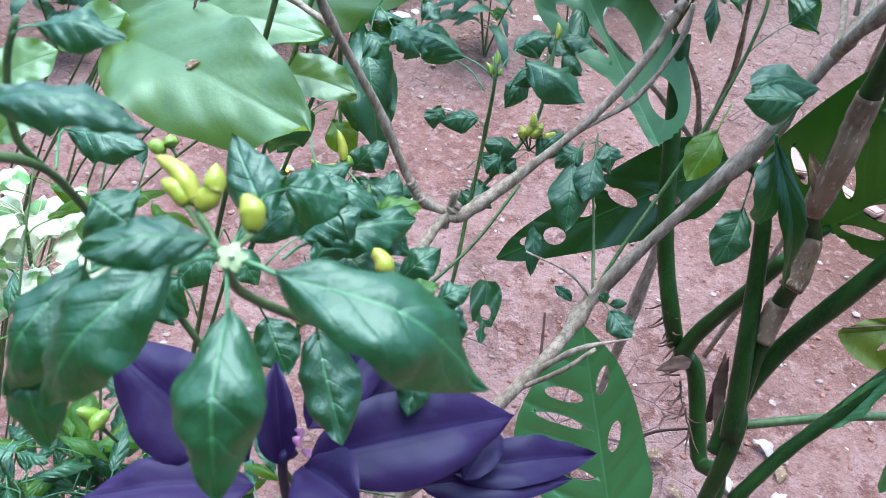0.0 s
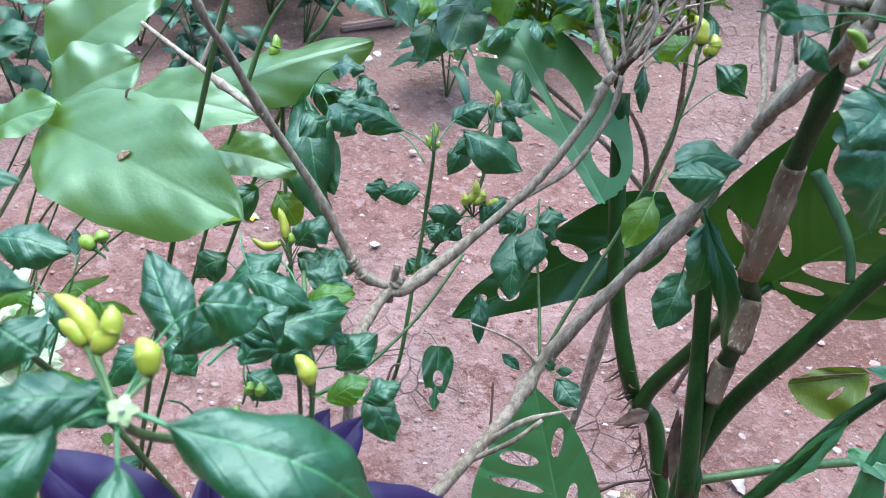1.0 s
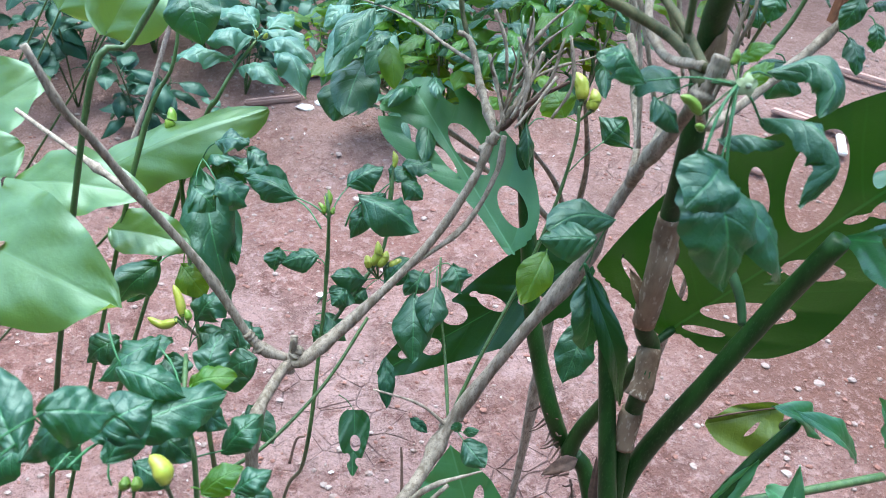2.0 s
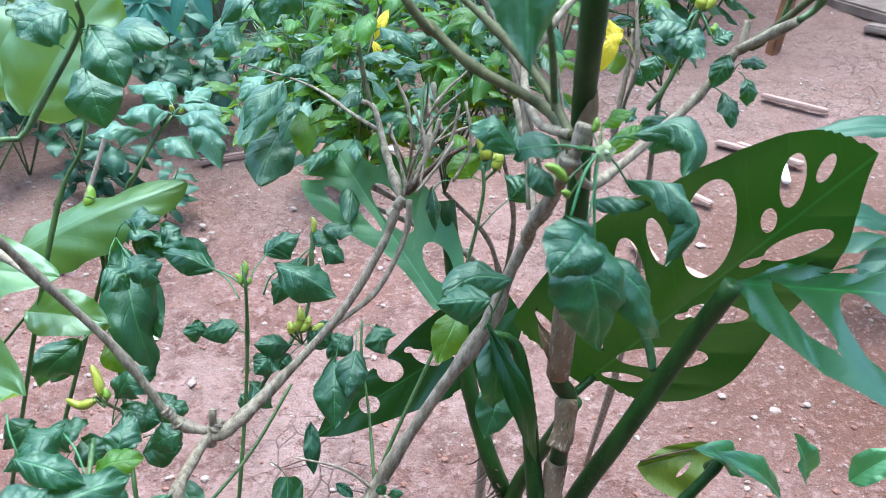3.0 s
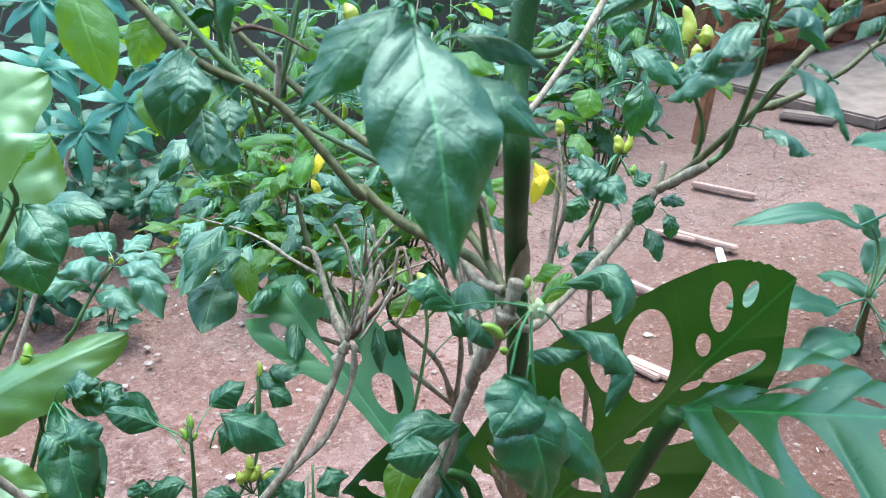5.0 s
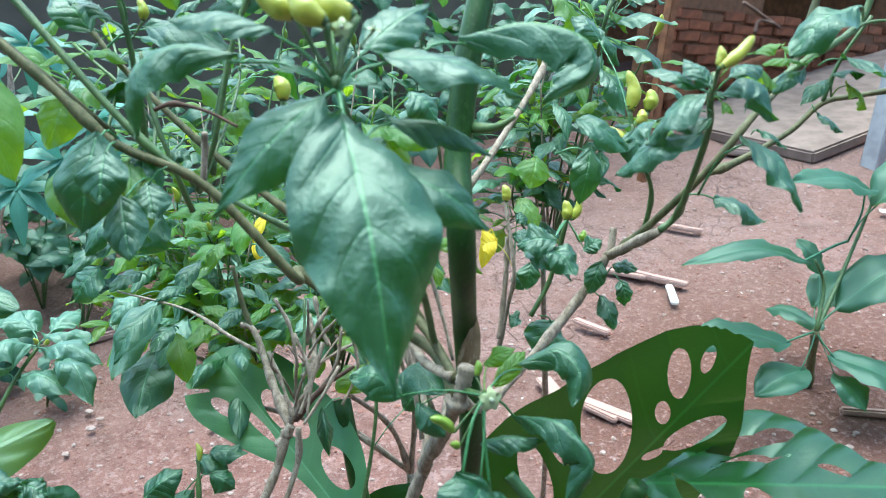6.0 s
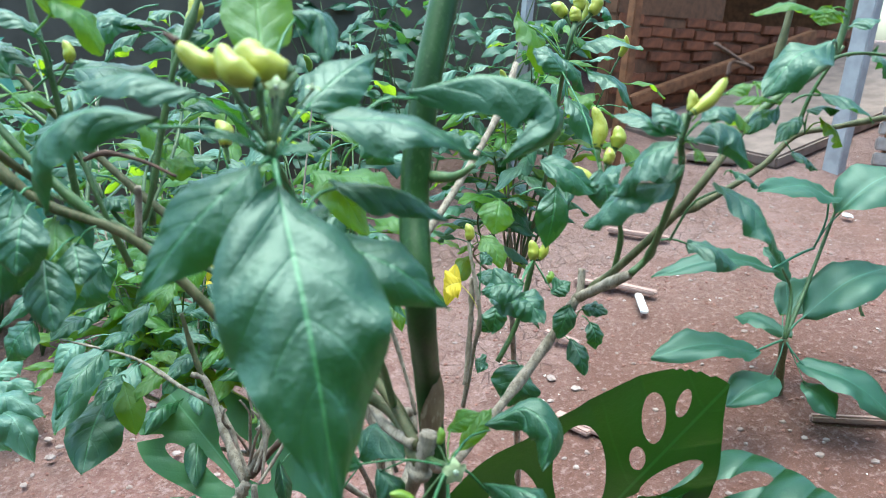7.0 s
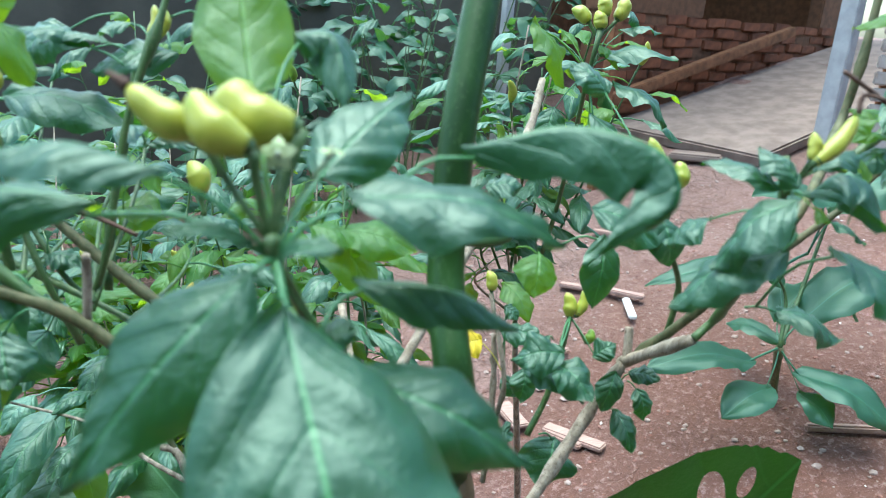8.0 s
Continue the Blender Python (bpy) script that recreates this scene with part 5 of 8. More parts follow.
# leaves and pods on the branch to the right
SH = V((0.463, 0.511, 1.613))
stem(chili, [(0.525, 0.540, 1.619), (0.546, 0.539, 1.638), (0.579, 0.545, 1.656), (0.599, 0.553, 1.669), (0.609, 0.559, 1.695), (0.614, 0.568, 1.730)], 0.0042, 0.0032, GREEN_STEM, "branch", sides=8, knots=3)
stem(chili, [(0.579, 0.545, 1.656), (0.597, 0.548, 1.667), (0.619, 0.547, 1.671), (0.644, 0.538, 1.670)], 0.002, 0.0014, GREEN_STEM, "twig", sides=6)
for base, tip, width, node, mat in (
        ((0.434, 0.472, 1.622), (0.407, 0.482, 1.589), 0.03, SH, CHILI_LEAF), ((0.449, 0.485, 1.607), (0.425, 0.494, 1.595), 0.027, (0.441, 0.478, 1.612), CHILI_LEAF), ((0.438, 0.475, 1.599), (0.395, 0.490, 1.569), 0.03, (0.441, 0.476, 1.606), CHILI_LEAF),
        ((0.438, 0.477, 1.625), (0.430, 0.496, 1.638), 0.017, SH, CHILI_LEAF), ((0.435, 0.483, 1.622), (0.413, 0.509, 1.629), 0.017, SH, CHILI_LEAF), ((0.470, 0.485, 1.597), (0.499, 0.452, 1.559), 0.029, (0.481, 0.532, 1.548), CHILI_LEAF),
        ((0.491, 0.528, 1.547), (0.523, 0.513, 1.534), 0.034, (0.475, 0.533, 1.548), CHILI_LEAF), ((0.559, 0.514, 1.678), (0.512, 0.508, 1.643), 0.034, (0.593, 0.545, 1.670), CHILI_LEAF), ((0.571, 0.533, 1.645), (0.607, 0.515, 1.629), 0.02, (0.557, 0.535, 1.638), CHILI_LEAF),
        ((0.536, 0.520, 1.638), (0.505, 0.525, 1.637), 0.011, (0.557, 0.537, 1.644), YOUNG_LIT_LEAF), ((0.535, 0.520, 1.636), (0.511, 0.517, 1.620), 0.016, (0.553, 0.537, 1.641), CHILI_LEAF), ((0.581, 0.535, 1.628), (0.596, 0.525, 1.612), 0.02, (0.580, 0.543, 1.617), YOUNG_LIT_LEAF), ((0.571, 0.539, 1.629), (0.546, 0.530, 1.611), 0.013, (0.580, 0.543, 1.617), CHILI_LEAF),
        ((0.573, 0.539, 1.633), (0.590, 0.528, 1.635), 0.016, (0.580, 0.543, 1.617), CHILI_LEAF), ((0.571, 0.542, 1.604), (0.587, 0.533, 1.594), 0.018, (0.567, 0.545, 1.611), CHILI_LEAF), ((0.579, 0.546, 1.693), (0.533, 0.560, 1.690), 0.019, (0.609, 0.558, 1.693), YOUNG_LIT_LEAF), ((0.590, 0.555, 1.698), (0.584, 0.553, 1.686), 0.022, (0.609, 0.559, 1.697), YOUNG_LIT_LEAF),
        ((0.616, 0.564, 1.687), (0.638, 0.559, 1.693), 0.018, (0.605, 0.556, 1.682), CHILI_LEAF), ((0.631, 0.554, 1.671), (0.647, 0.543, 1.652), 0.028, (0.608, 0.550, 1.668), CHILI_LEAF), ((0.484, 0.507, 1.644), (0.502, 0.503, 1.650), 0.014, (0.447, 0.482, 1.631), YOUNG_LIT_LEAF), ((0.458, 0.489, 1.630), (0.482, 0.494, 1.638), 0.02, SH, CHILI_LEAF),
        ((0.447, 0.477, 1.617), (0.454, 0.473, 1.611), 0.012, SH, YOUNG_LIT_LEAF), ((0.518, 0.534, 1.594), (0.536, 0.524, 1.582), 0.012, (0.521, 0.542, 1.589), CHILI_LEAF), ((0.467, 0.498, 1.634), (0.498, 0.496, 1.627), 0.026, SH, YOUNG_LIT_LEAF), ((0.547, 0.563, 1.646), (0.572, 0.554, 1.644), 0.02, (0.546, 0.548, 1.631), YOUNG_LIT_LEAF),
        ((0.440, 0.529, 1.598), (0.425, 0.539, 1.581), 0.026, (0.445, 0.487, 1.610), CHILI_LEAF)):
    leaf(chili, base, tip, width, mat, face=0.15, bow=0.12, fold=0.1, wave=0.09, crumple=0.26, node=node, rows=20, cols=6)
leaf(chili, (0.453, 0.487, 1.619), (0.476, 0.465, 1.609), 0.03, mid=[(0.458, 0.478, 1.631), (0.471, 0.472, 1.627)], face=0.3, fold=-0.7, wave=0.12, node=SH, rows=20, cols=6)
pod(chili, (0.441, 0.475, 1.636), (0.462, 0.479, 1.655), 0.0042, bend=0.06, node=SH, blunt=0.95)
pod(chili, (0.441, 0.477, 1.637), (0.442, 0.480, 1.648), 0.0034, node=SH)
stem(chili, [(0.462, 0.479, 1.656), (0.465, 0.481, 1.663), (0.473, 0.477, 1.662)], 0.0013, 0.001, DARK_DRY, "pod_tip", sides=5)
stem(chili, [(0.453, 0.482, 1.672), (0.466, 0.481, 1.666), (0.479, 0.481, 1.660)], 0.0012, 0.0012, DARK_DRY, "pod_tip", sides=5)
PR2 = V((0.466, 0.598, 1.568))
stem(chili, [(0.495, 0.618, 1.487), (0.493, 0.610, 1.530), PR2, (0.464, 0.604, 1.583)], 0.003, 0.0022, GREEN_STEM, "twig", sides=7, knots=2)
pod(chili, (0.463, 0.608, 1.593), (0.461, 0.618, 1.621), 0.0062, node=PR2)
pod(chili, (0.475, 0.604, 1.594), (0.476, 0.608, 1.609), 0.0065, node=PR2)
pod(chili, (0.466, 0.598, 1.584), (0.468, 0.601, 1.595), 0.005, node=PR2)
pod(chili, (0.454, 0.590, 1.564), (0.440, 0.601, 1.581), 0.006, node=PR2)
for base, tip, width, node, mat in (
        ((0.411, 0.590, 1.587), (0.449, 0.581, 1.566), 0.03, PR2, CHILI_LEAF), ((0.459, 0.594, 1.581), (0.463, 0.583, 1.553), 0.03, PR2, CHILI_LEAF), ((0.439, 0.617, 1.563), (0.431, 0.606, 1.520), 0.024, (0.414, 0.623, 1.555), CHILI_LEAF),
        ((0.393, 0.609, 1.557), (0.384, 0.593, 1.535), 0.026, (0.380, 0.613, 1.558), YOUNG_LIT_LEAF), ((0.465, 0.677, 1.638), (0.443, 0.690, 1.655), 0.026, PR2, CHILI_LEAF),
        ((0.349, 0.593, 1.598), (0.367, 0.587, 1.600), 0.02, (0.373, 0.582, 1.590), CHILI_LEAF)):
    leaf(chili, base, tip, width, mat, face=0.5, bow=0.12, fold=0.2, wave=0.08, node=node)
# pod cluster low on that branch
PC = V((0.445, 0.653, 1.495))
stem(chili, [(0.422, 0.650, 1.410), (0.438, 0.655, 1.442), PC], 0.0034, 0.0026, GREEN_STEM, "twig", sides=8, knots=1)
pod(chili, (0.444, 0.653, 1.495), (0.443, 0.658, 1.510), 0.0055, node=PC)
pod(chili, (0.449, 0.651, 1.496), (0.454, 0.655, 1.513), 0.0042, node=PC)
pod(chili, (0.455, 0.644, 1.479), (0.458, 0.646, 1.488), 0.004, node=PC, material=POD_GREEN)
for base, tip, width, node in (((0.419, 0.611, 1.490), (0.389, 0.619, 1.484), 0.03, PC), ((0.413, 0.611, 1.484), (0.424, 0.581, 1.472), 0.026, PC), ((0.451, 0.629, 1.476), (0.466, 0.627, 1.485), 0.018, PC), ((0.465, 0.621, 1.469), (0.455, 0.617, 1.443), 0.018, (0.461, 0.628, 1.452)),
                                ((0.478, 0.626, 1.464), (0.492, 0.611, 1.464), 0.016, (0.479, 0.634, 1.453)), ((0.474, 0.630, 1.436), (0.479, 0.610, 1.413), 0.018, (0.463, 0.635, 1.439)), ((0.489, 0.629, 1.450), (0.493, 0.621, 1.429), 0.016, (0.483, 0.633, 1.454)),
                                ((0.445, 0.652, 1.405), (0.430, 0.636, 1.376), 0.042, (0.430, 0.648, 1.411)), ((0.423, 0.664, 1.454), (0.418, 0.659, 1.432), 0.02, (0.433, 0.658, 1.446))):
    leaf(chili, base, tip, width, node=node, face=0.5, bow=0.14, fold=0.3, wave=0.12)
P3 = V((0.414, 0.678, 1.441))
stem(chili, [(0.411, 0.689, 1.349), (0.414, 0.684, 1.405), P3, (0.405, 0.695, 1.497)], 0.003, 0.002, BARK, "twig", sides=7, knots=3)
pod(chili, (0.406, 0.696, 1.499), (0.404, 0.701, 1.512), 0.005, node=P3)
for base, tip, width, node, mat in (((0.415, 0.693, 1.468), (0.438, 0.675, 1.469), 0.022, P3, CHILI_LEAF), ((0.402, 0.696, 1.462), (0.388, 0.699, 1.456), 0.026, P3, YELLOW_LEAF), ((0.414, 0.690, 1.489), (0.423, 0.684, 1.481), 0.014, P3, CHILI_LEAF), ((0.427, 0.685, 1.420), (0.420, 0.692, 1.435), 0.018, P3, CHILI_LEAF), ((0.415, 0.681, 1.396), (0.425, 0.677, 1.392), 0.018, (0.414, 0.684, 1.405), CHILI_LEAF)):
    leaf(chili, base, tip, width, mat, face=0.5, bow=0.14, fold=0.3, wave=0.12, node=node)
# pods seen past the limb
PA = V((0.309, 0.731, 1.298))
pod(chili, (0.309, 0.738, 1.318), (0.300, 0.754, 1.339), 0.0085, node=PA)
pod(chili, (0.318, 0.728, 1.313), (0.318, 0.740, 1.330), 0.007, node=PA)
leaf(chili, (0.297, 0.738, 1.298), (0.282, 0.754, 1.318), 0.04, YOUNG_LIT_LEAF, face=0.7, node=PA)
leaf(chili, (0.336, 0.724, 1.283), (0.354, 0.727, 1.309), 0.05, face=0.6, fold=-0.3, wave=0.1, node=(0.309, 0.717, 1.252))
leaf(chili, (0.257, 0.717, 1.296), (0.262, 0.691, 1.260), 0.018, face=0.5, fold=-0.6, wave=0.1, node=(0.275, 0.728, 1.298))
leaf(chili, (0.294, 0.585, 1.394), (0.315, 0.539, 1.402), 0.04, mid=(0.303, 0.570, 1.409), face=0.3, fold=-0.4, wave=0.08, node=(0.290, 0.607, 1.390))

# ---- chili stems behind the fork ----
back_chili = thing("chili_plant", (0.0, 0.86, ground_z(0.0, 0.86)), "slender chili plant with dark curled leaves and green stems", "chili plant", group="chili plants")
B0 = V(back_chili.location)
stem(back_chili, [B0, V((-0.01, 0.86, 0.4)), (-0.017, 0.667, 0.862), (-0.049, 0.745, 0.970), (-0.076, 0.812, 1.063), (-0.087, 0.836, 1.122), (-0.093, 0.849, 1.149)], 0.0045, 0.003, GREEN_STEM, "branch", sides=9, knots=3)
TL = V((-0.091, 0.846, 1.144))
pod(back_chili, (-0.088, 0.839, 1.134), (-0.078, 0.849, 1.159), 0.0085, node=TL, material=POD_GREEN)
pod(back_chili, (-0.109, 0.868, 1.173), (-0.108, 0.882, 1.194), 0.007, node=TL, material=POD_GREEN)
for base, tip, width, node, mat in (
        ((-0.060, 0.830, 1.126), (-0.012, 0.762, 1.071), 0.045, TL, CHILI_LEAF), ((-0.055, 0.845, 1.148), (-0.013, 0.822, 1.140), 0.03, TL, CHILI_LEAF), ((-0.074, 0.830, 1.141), (-0.040, 0.792, 1.110), 0.035, TL, CHILI_LEAF),
        ((-0.113, 0.800, 1.039), (-0.135, 0.773, 0.997), 0.04, (-0.076, 0.812, 1.063), CHILI_LEAF), ((-0.080, 0.797, 1.040), (-0.048, 0.775, 1.014), 0.04, (-0.075, 0.808, 1.057), YOUNG_LIT_LEAF), ((-0.131, 0.883, 1.156), (-0.100, 0.835, 1.127), 0.03, TL, DARK_LEAF),
        ((-0.023, 0.744, 1.008), (0.011, 0.717, 0.992), 0.03, (-0.037, 0.708, 0.935), CHILI_LEAF), ((-0.022, 0.700, 0.962), (0.021, 0.696, 0.982), 0.04, (-0.036, 0.704, 0.930), CHILI_LEAF), ((-0.038, 0.751, 1.016), (-0.018, 0.753, 1.039), 0.022, (-0.050, 0.749, 0.975), CHILI_LEAF), ((0.018, 0.675, 0.950), (0.049, 0.643, 0.927), 0.03, (-0.002, 0.671, 0.906), CHILI_LEAF)):
    leaf(back_chili, base, tip, width, mat, face=0.6, bow=0.1, fold=0.25, wave=0.09, node=node)
stem(back_chili, [(-0.050, 0.749, 0.975), (-0.049, 0.678, 1.050), (-0.053, 0.659, 1.073)], 0.003, 0.0026, GREEN_STEM, "twig", sides=7)
T3 = V((-0.042, 0.653, 1.066))
pod(back_chili, (-0.047, 0.659, 1.075), (-0.059, 0.677, 1.099), 0.0055, node=T3, bend=0.05)
pod(back_chili, (-0.051, 0.657, 1.071), (-0.080, 0.659, 1.070), 0.0055, node=T3, bend=-0.2)
pod(back_chili, (-0.041, 0.657, 1.072), (-0.045, 0.663, 1.081), 0.0045, node=T3, material=POD_GREEN)
# upright stem with flower buds, and its neighbour
BA = V((0.083, 0.718, 1.168))
stem(back_chili, [B0, V((0.05, 0.82, 0.6)), (0.083, 0.640, 0.910), (0.087, 0.684, 1.044), (0.086, 0.708, 1.114), BA, (0.078, 0.733, 1.188)], 0.0038, 0.0024, GREEN_STEM, "branch", sides=8, knots=2)
for a, b in (((0.081, 0.725, 1.177), (0.079, 0.735, 1.192)), ((0.078, 0.721, 1.171), (0.071, 0.728, 1.180)), ((0.085, 0.721, 1.172), (0.086, 0.725, 1.178)), ((0.080, 0.723, 1.174), (0.076, 0.732, 1.186))):
    pod(back_chili, a, b, 0.003, node=BA, material=POD_GREEN)
for base, tip, width, node, mat in (
        ((0.050, 0.741, 1.175), (-0.006, 0.763, 1.179), 0.032, BA, CHILI_LEAF), ((0.110, 0.741, 1.184), (0.174, 0.711, 1.168), 0.05, (0.100, 0.724, 1.158), CHILI_LEAF), ((0.097, 0.757, 1.187), (0.132, 0.767, 1.208), 0.036, BA, CHILI_LEAF),
        ((0.077, 0.716, 1.125), (0.039, 0.712, 1.113), 0.03, (0.086, 0.708, 1.114), CHILI_LEAF), ((0.108, 0.712, 1.088), (0.095, 0.695, 1.079), 0.024, (0.087, 0.704, 1.074), CHILI_LEAF), ((0.089, 0.687, 1.050), (0.101, 0.676, 1.053), 0.03, (0.087, 0.684, 1.044), CHILI_LEAF)):
    leaf(back_chili, base, tip, width, mat, face=0.5, bow=0.15, fold=-0.2, wave=0.1, node=node, rows=16, cols=5)
BB = V((0.145, 0.804, 1.173))
stem(back_chili, [(0.088, 0.700, 1.033), (0.120, 0.737, 1.074), (0.144, 0.771, 1.109), BB, (0.144, 0.816, 1.191)], 0.0035, 0.0022, GREEN_STEM, "branch", sides=8, knots=2)
pod(back_chili, (0.145, 0.813, 1.186), (0.143, 0.824, 1.201), 0.004, node=BB)
for a, b in (((0.133, 0.743, 1.102), (0.136, 0.758, 1.124)), ((0.139, 0.742, 1.102), (0.147, 0.752, 1.117)), ((0.151, 0.742, 1.104), (0.163, 0.746, 1.112)), ((0.129, 0.741, 1.099), (0.125, 0.749, 1.110))):
    pod(back_chili, a, b, 0.0058, node=(0.141, 0.743, 1.085))
for base, tip, width, node, mat in (
        ((0.157, 0.812, 1.171), (0.182, 0.800, 1.158), 0.03, BB, CHILI_LEAF), ((0.141, 0.805, 1.158), (0.110, 0.783, 1.138), 0.03, BB, CHILI_LEAF), ((0.130, 0.742, 1.083), (0.090, 0.737, 1.086), 0.036, (0.143, 0.743, 1.086), CHILI_LEAF),
        ((0.148, 0.731, 1.087), (0.171, 0.747, 1.114), 0.036, (0.143, 0.743, 1.086), CHILI_LEAF), ((0.129, 0.737, 1.075), (0.116, 0.728, 1.060), 0.03, (0.143, 0.743, 1.086), CHILI_LEAF), ((0.124, 0.799, 1.147), (0.107, 0.777, 1.112), 0.03, BB, CHILI_LEAF)):
    leaf(back_chili, base, tip, width, mat, face=0.5, bow=0.15, fold=-0.2, wave=0.1, node=node, rows=16, cols=5)
# dark leaves hanging by the left stems
for base, tip, width, node in (((-0.061, 0.820, 1.151), (-0.016, 0.742, 1.035), 0.06, (-0.074, 0.848, 1.157)), ((-0.097, 0.769, 1.059), (-0.140, 0.751, 1.007), 0.045, (-0.087, 0.798, 1.053)), ((-0.056, 0.823, 1.113), (-0.046, 0.784, 1.040), 0.045, (-0.073, 0.836, 1.134)),
                                ((0.042, 0.788, 1.149), (-0.015, 0.804, 1.159), 0.04, (0.076, 0.726, 1.151)), ((-0.067, 0.847, 1.157), (-0.022, 0.821, 1.167), 0.03, (-0.077, 0.848, 1.156)), ((-0.036, 0.840, 1.155), (0.004, 0.822, 1.157), 0.03, (-0.077, 0.848, 1.156))):
    leaf(back_chili, base, tip, width, node=node, face=0.6, bow=0.14, fold=0.4, wave=0.16, twist=0.9, crumple=0.3, roll=0.4, rows=20, cols=6)

for base, tip, width, node in (
        ((-0.077, 0.600, 1.068), (-0.042, 0.604, 1.090), 0.035, (-0.068, 0.606, 1.040)), ((-0.095, 0.626, 1.069), (-0.125, 0.618, 1.042), 0.035, (-0.068, 0.606, 1.040)), ((-0.038, 0.677, 1.057), (-0.009, 0.689, 1.091), 0.036, (-0.046, 0.682, 1.018)), ((-0.036, 0.688, 1.034), (0.003, 0.678, 1.027), 0.036, (-0.046, 0.682, 1.018)), ((-0.009, 0.703, 1.029), (0.028, 0.696, 1.028), 0.036, (-0.037, 0.693, 0.999)),
        ((0.090, 0.730, 1.073), (0.120, 0.721, 1.067), 0.028, (0.079, 0.724, 1.058)), ((0.088, 0.719, 1.051), (0.114, 0.703, 1.028), 0.028, (0.079, 0.719, 1.047)), ((0.095, 0.711, 1.038), (0.079, 0.705, 1.020), 0.026, (0.079, 0.716, 1.042)), ((0.025, 0.670, 1.022), (-0.005, 0.666, 1.001), 0.034, (-0.014, 0.672, 1.011)), ((-0.053, 0.614, 1.060), (-0.032, 0.601, 1.044), 0.034, (-0.068, 0.606, 1.040)),
        ((0.140, 0.838, 1.172), (0.175, 0.828, 1.165), 0.03, (0.147, 0.825, 1.149)), ((0.155, 0.839, 1.179), (0.194, 0.831, 1.178), 0.026, (0.147, 0.828, 1.155)), ((0.219, 0.748, 1.111), (0.232, 0.732, 1.085), 0.036, (0.209, 0.749, 1.110)), ((0.194, 0.729, 1.109), (0.171, 0.721, 1.085), 0.03, (0.209, 0.749, 1.110)), ((0.037, 0.721, 1.126), (0.033, 0.711, 1.104), 0.026, (0.079, 0.727, 1.108)),
        ((-0.028, 0.720, 1.237), (0.004, 0.714, 1.242), 0.03, (-0.043, 0.736, 1.209)), ((-0.002, 0.750, 1.216), (0.019, 0.741, 1.208), 0.028, (-0.018, 0.755, 1.220)), ((-0.027, 0.708, 1.203), (0.007, 0.693, 1.187), 0.036, (-0.043, 0.736, 1.209)), ((-0.047, 0.709, 1.192), (-0.022, 0.697, 1.175), 0.036, (-0.043, 0.736, 1.209))):
    leaf(back_chili, base, tip, width, node=node, face=0.45, bow=0.16, fold=0.2, wave=0.15, twist=0.4, crumple=0.32, roll=0.35, rows=18, cols=6)
# ---- chili plant on the left with a pale pod, beside the broad leaves ----
left_chili = thing("chili_plant", (-0.2, 0.62, ground_z(-0.2, 0.62)), "leafy chili plant with curled blue-green leaves", "chili plant", group="chili plants")
L0 = V(left_chili.location)
N4 = V((-0.036, 0.659, 1.426))
stem(left_chili, [L0, V((-0.19, 0.62, 0.7)), (-0.111, 0.621, 1.279), (-0.075, 0.640, 1.352), N4, (-0.032, 0.648, 1.453)], 0.0042, 0.0026, GREEN_STEM, "branch", sides=8, knots=3)
stem(left_chili, [V((-0.19, 0.62, 0.7)), (-0.113, 0.754, 1.181), (-0.078, 0.779, 1.289), (-0.081, 0.806, 1.365)], 0.0034, 0.0024, GREEN_STEM, "branch", sides=8, knots=2)
for base, tip, width, node, mat in (
        ((-0.038, 0.646, 1.446), (-0.070, 0.631, 1.427), 0.04, N4, CHILI_LEAF), ((-0.024, 0.649, 1.434), (0.006, 0.616, 1.402), 0.038, N4, CHILI_LEAF), ((-0.020, 0.678, 1.426), (0.033, 0.647, 1.428), 0.034, N4, CHILI_LEAF),
        ((-0.062, 0.750, 1.373), (-0.040, 0.722, 1.326), 0.05, N4, CHILI_LEAF), ((-0.025, 0.654, 1.467), (-0.002, 0.649, 1.487), 0.012, (-0.032, 0.647, 1.451), YOUNG_LIT_LEAF), ((-0.058, 0.671, 1.443), (-0.083, 0.650, 1.437), 0.03, N4, CHILI_LEAF),
        ((-0.063, 0.660, 1.422), (-0.069, 0.674, 1.449), 0.03, (-0.049, 0.664, 1.412), CHILI_LEAF)):
    leaf(left_chili, base, tip, width, mat, face=0.55, bow=0.12, fold=0.2, wave=0.08, node=node, rows=16, cols=5)
K = V((-0.022, 0.924, 1.269))
stem(left_chili, [V((-0.17, 0.8, 0.8)), (-0.086, 0.893, 1.139), (-0.058, 0.889, 1.209), (-0.042, 0.908, 1.241), K], 0.0042, 0.0028, GREEN_STEM, "branch", sides=8, knots=2)
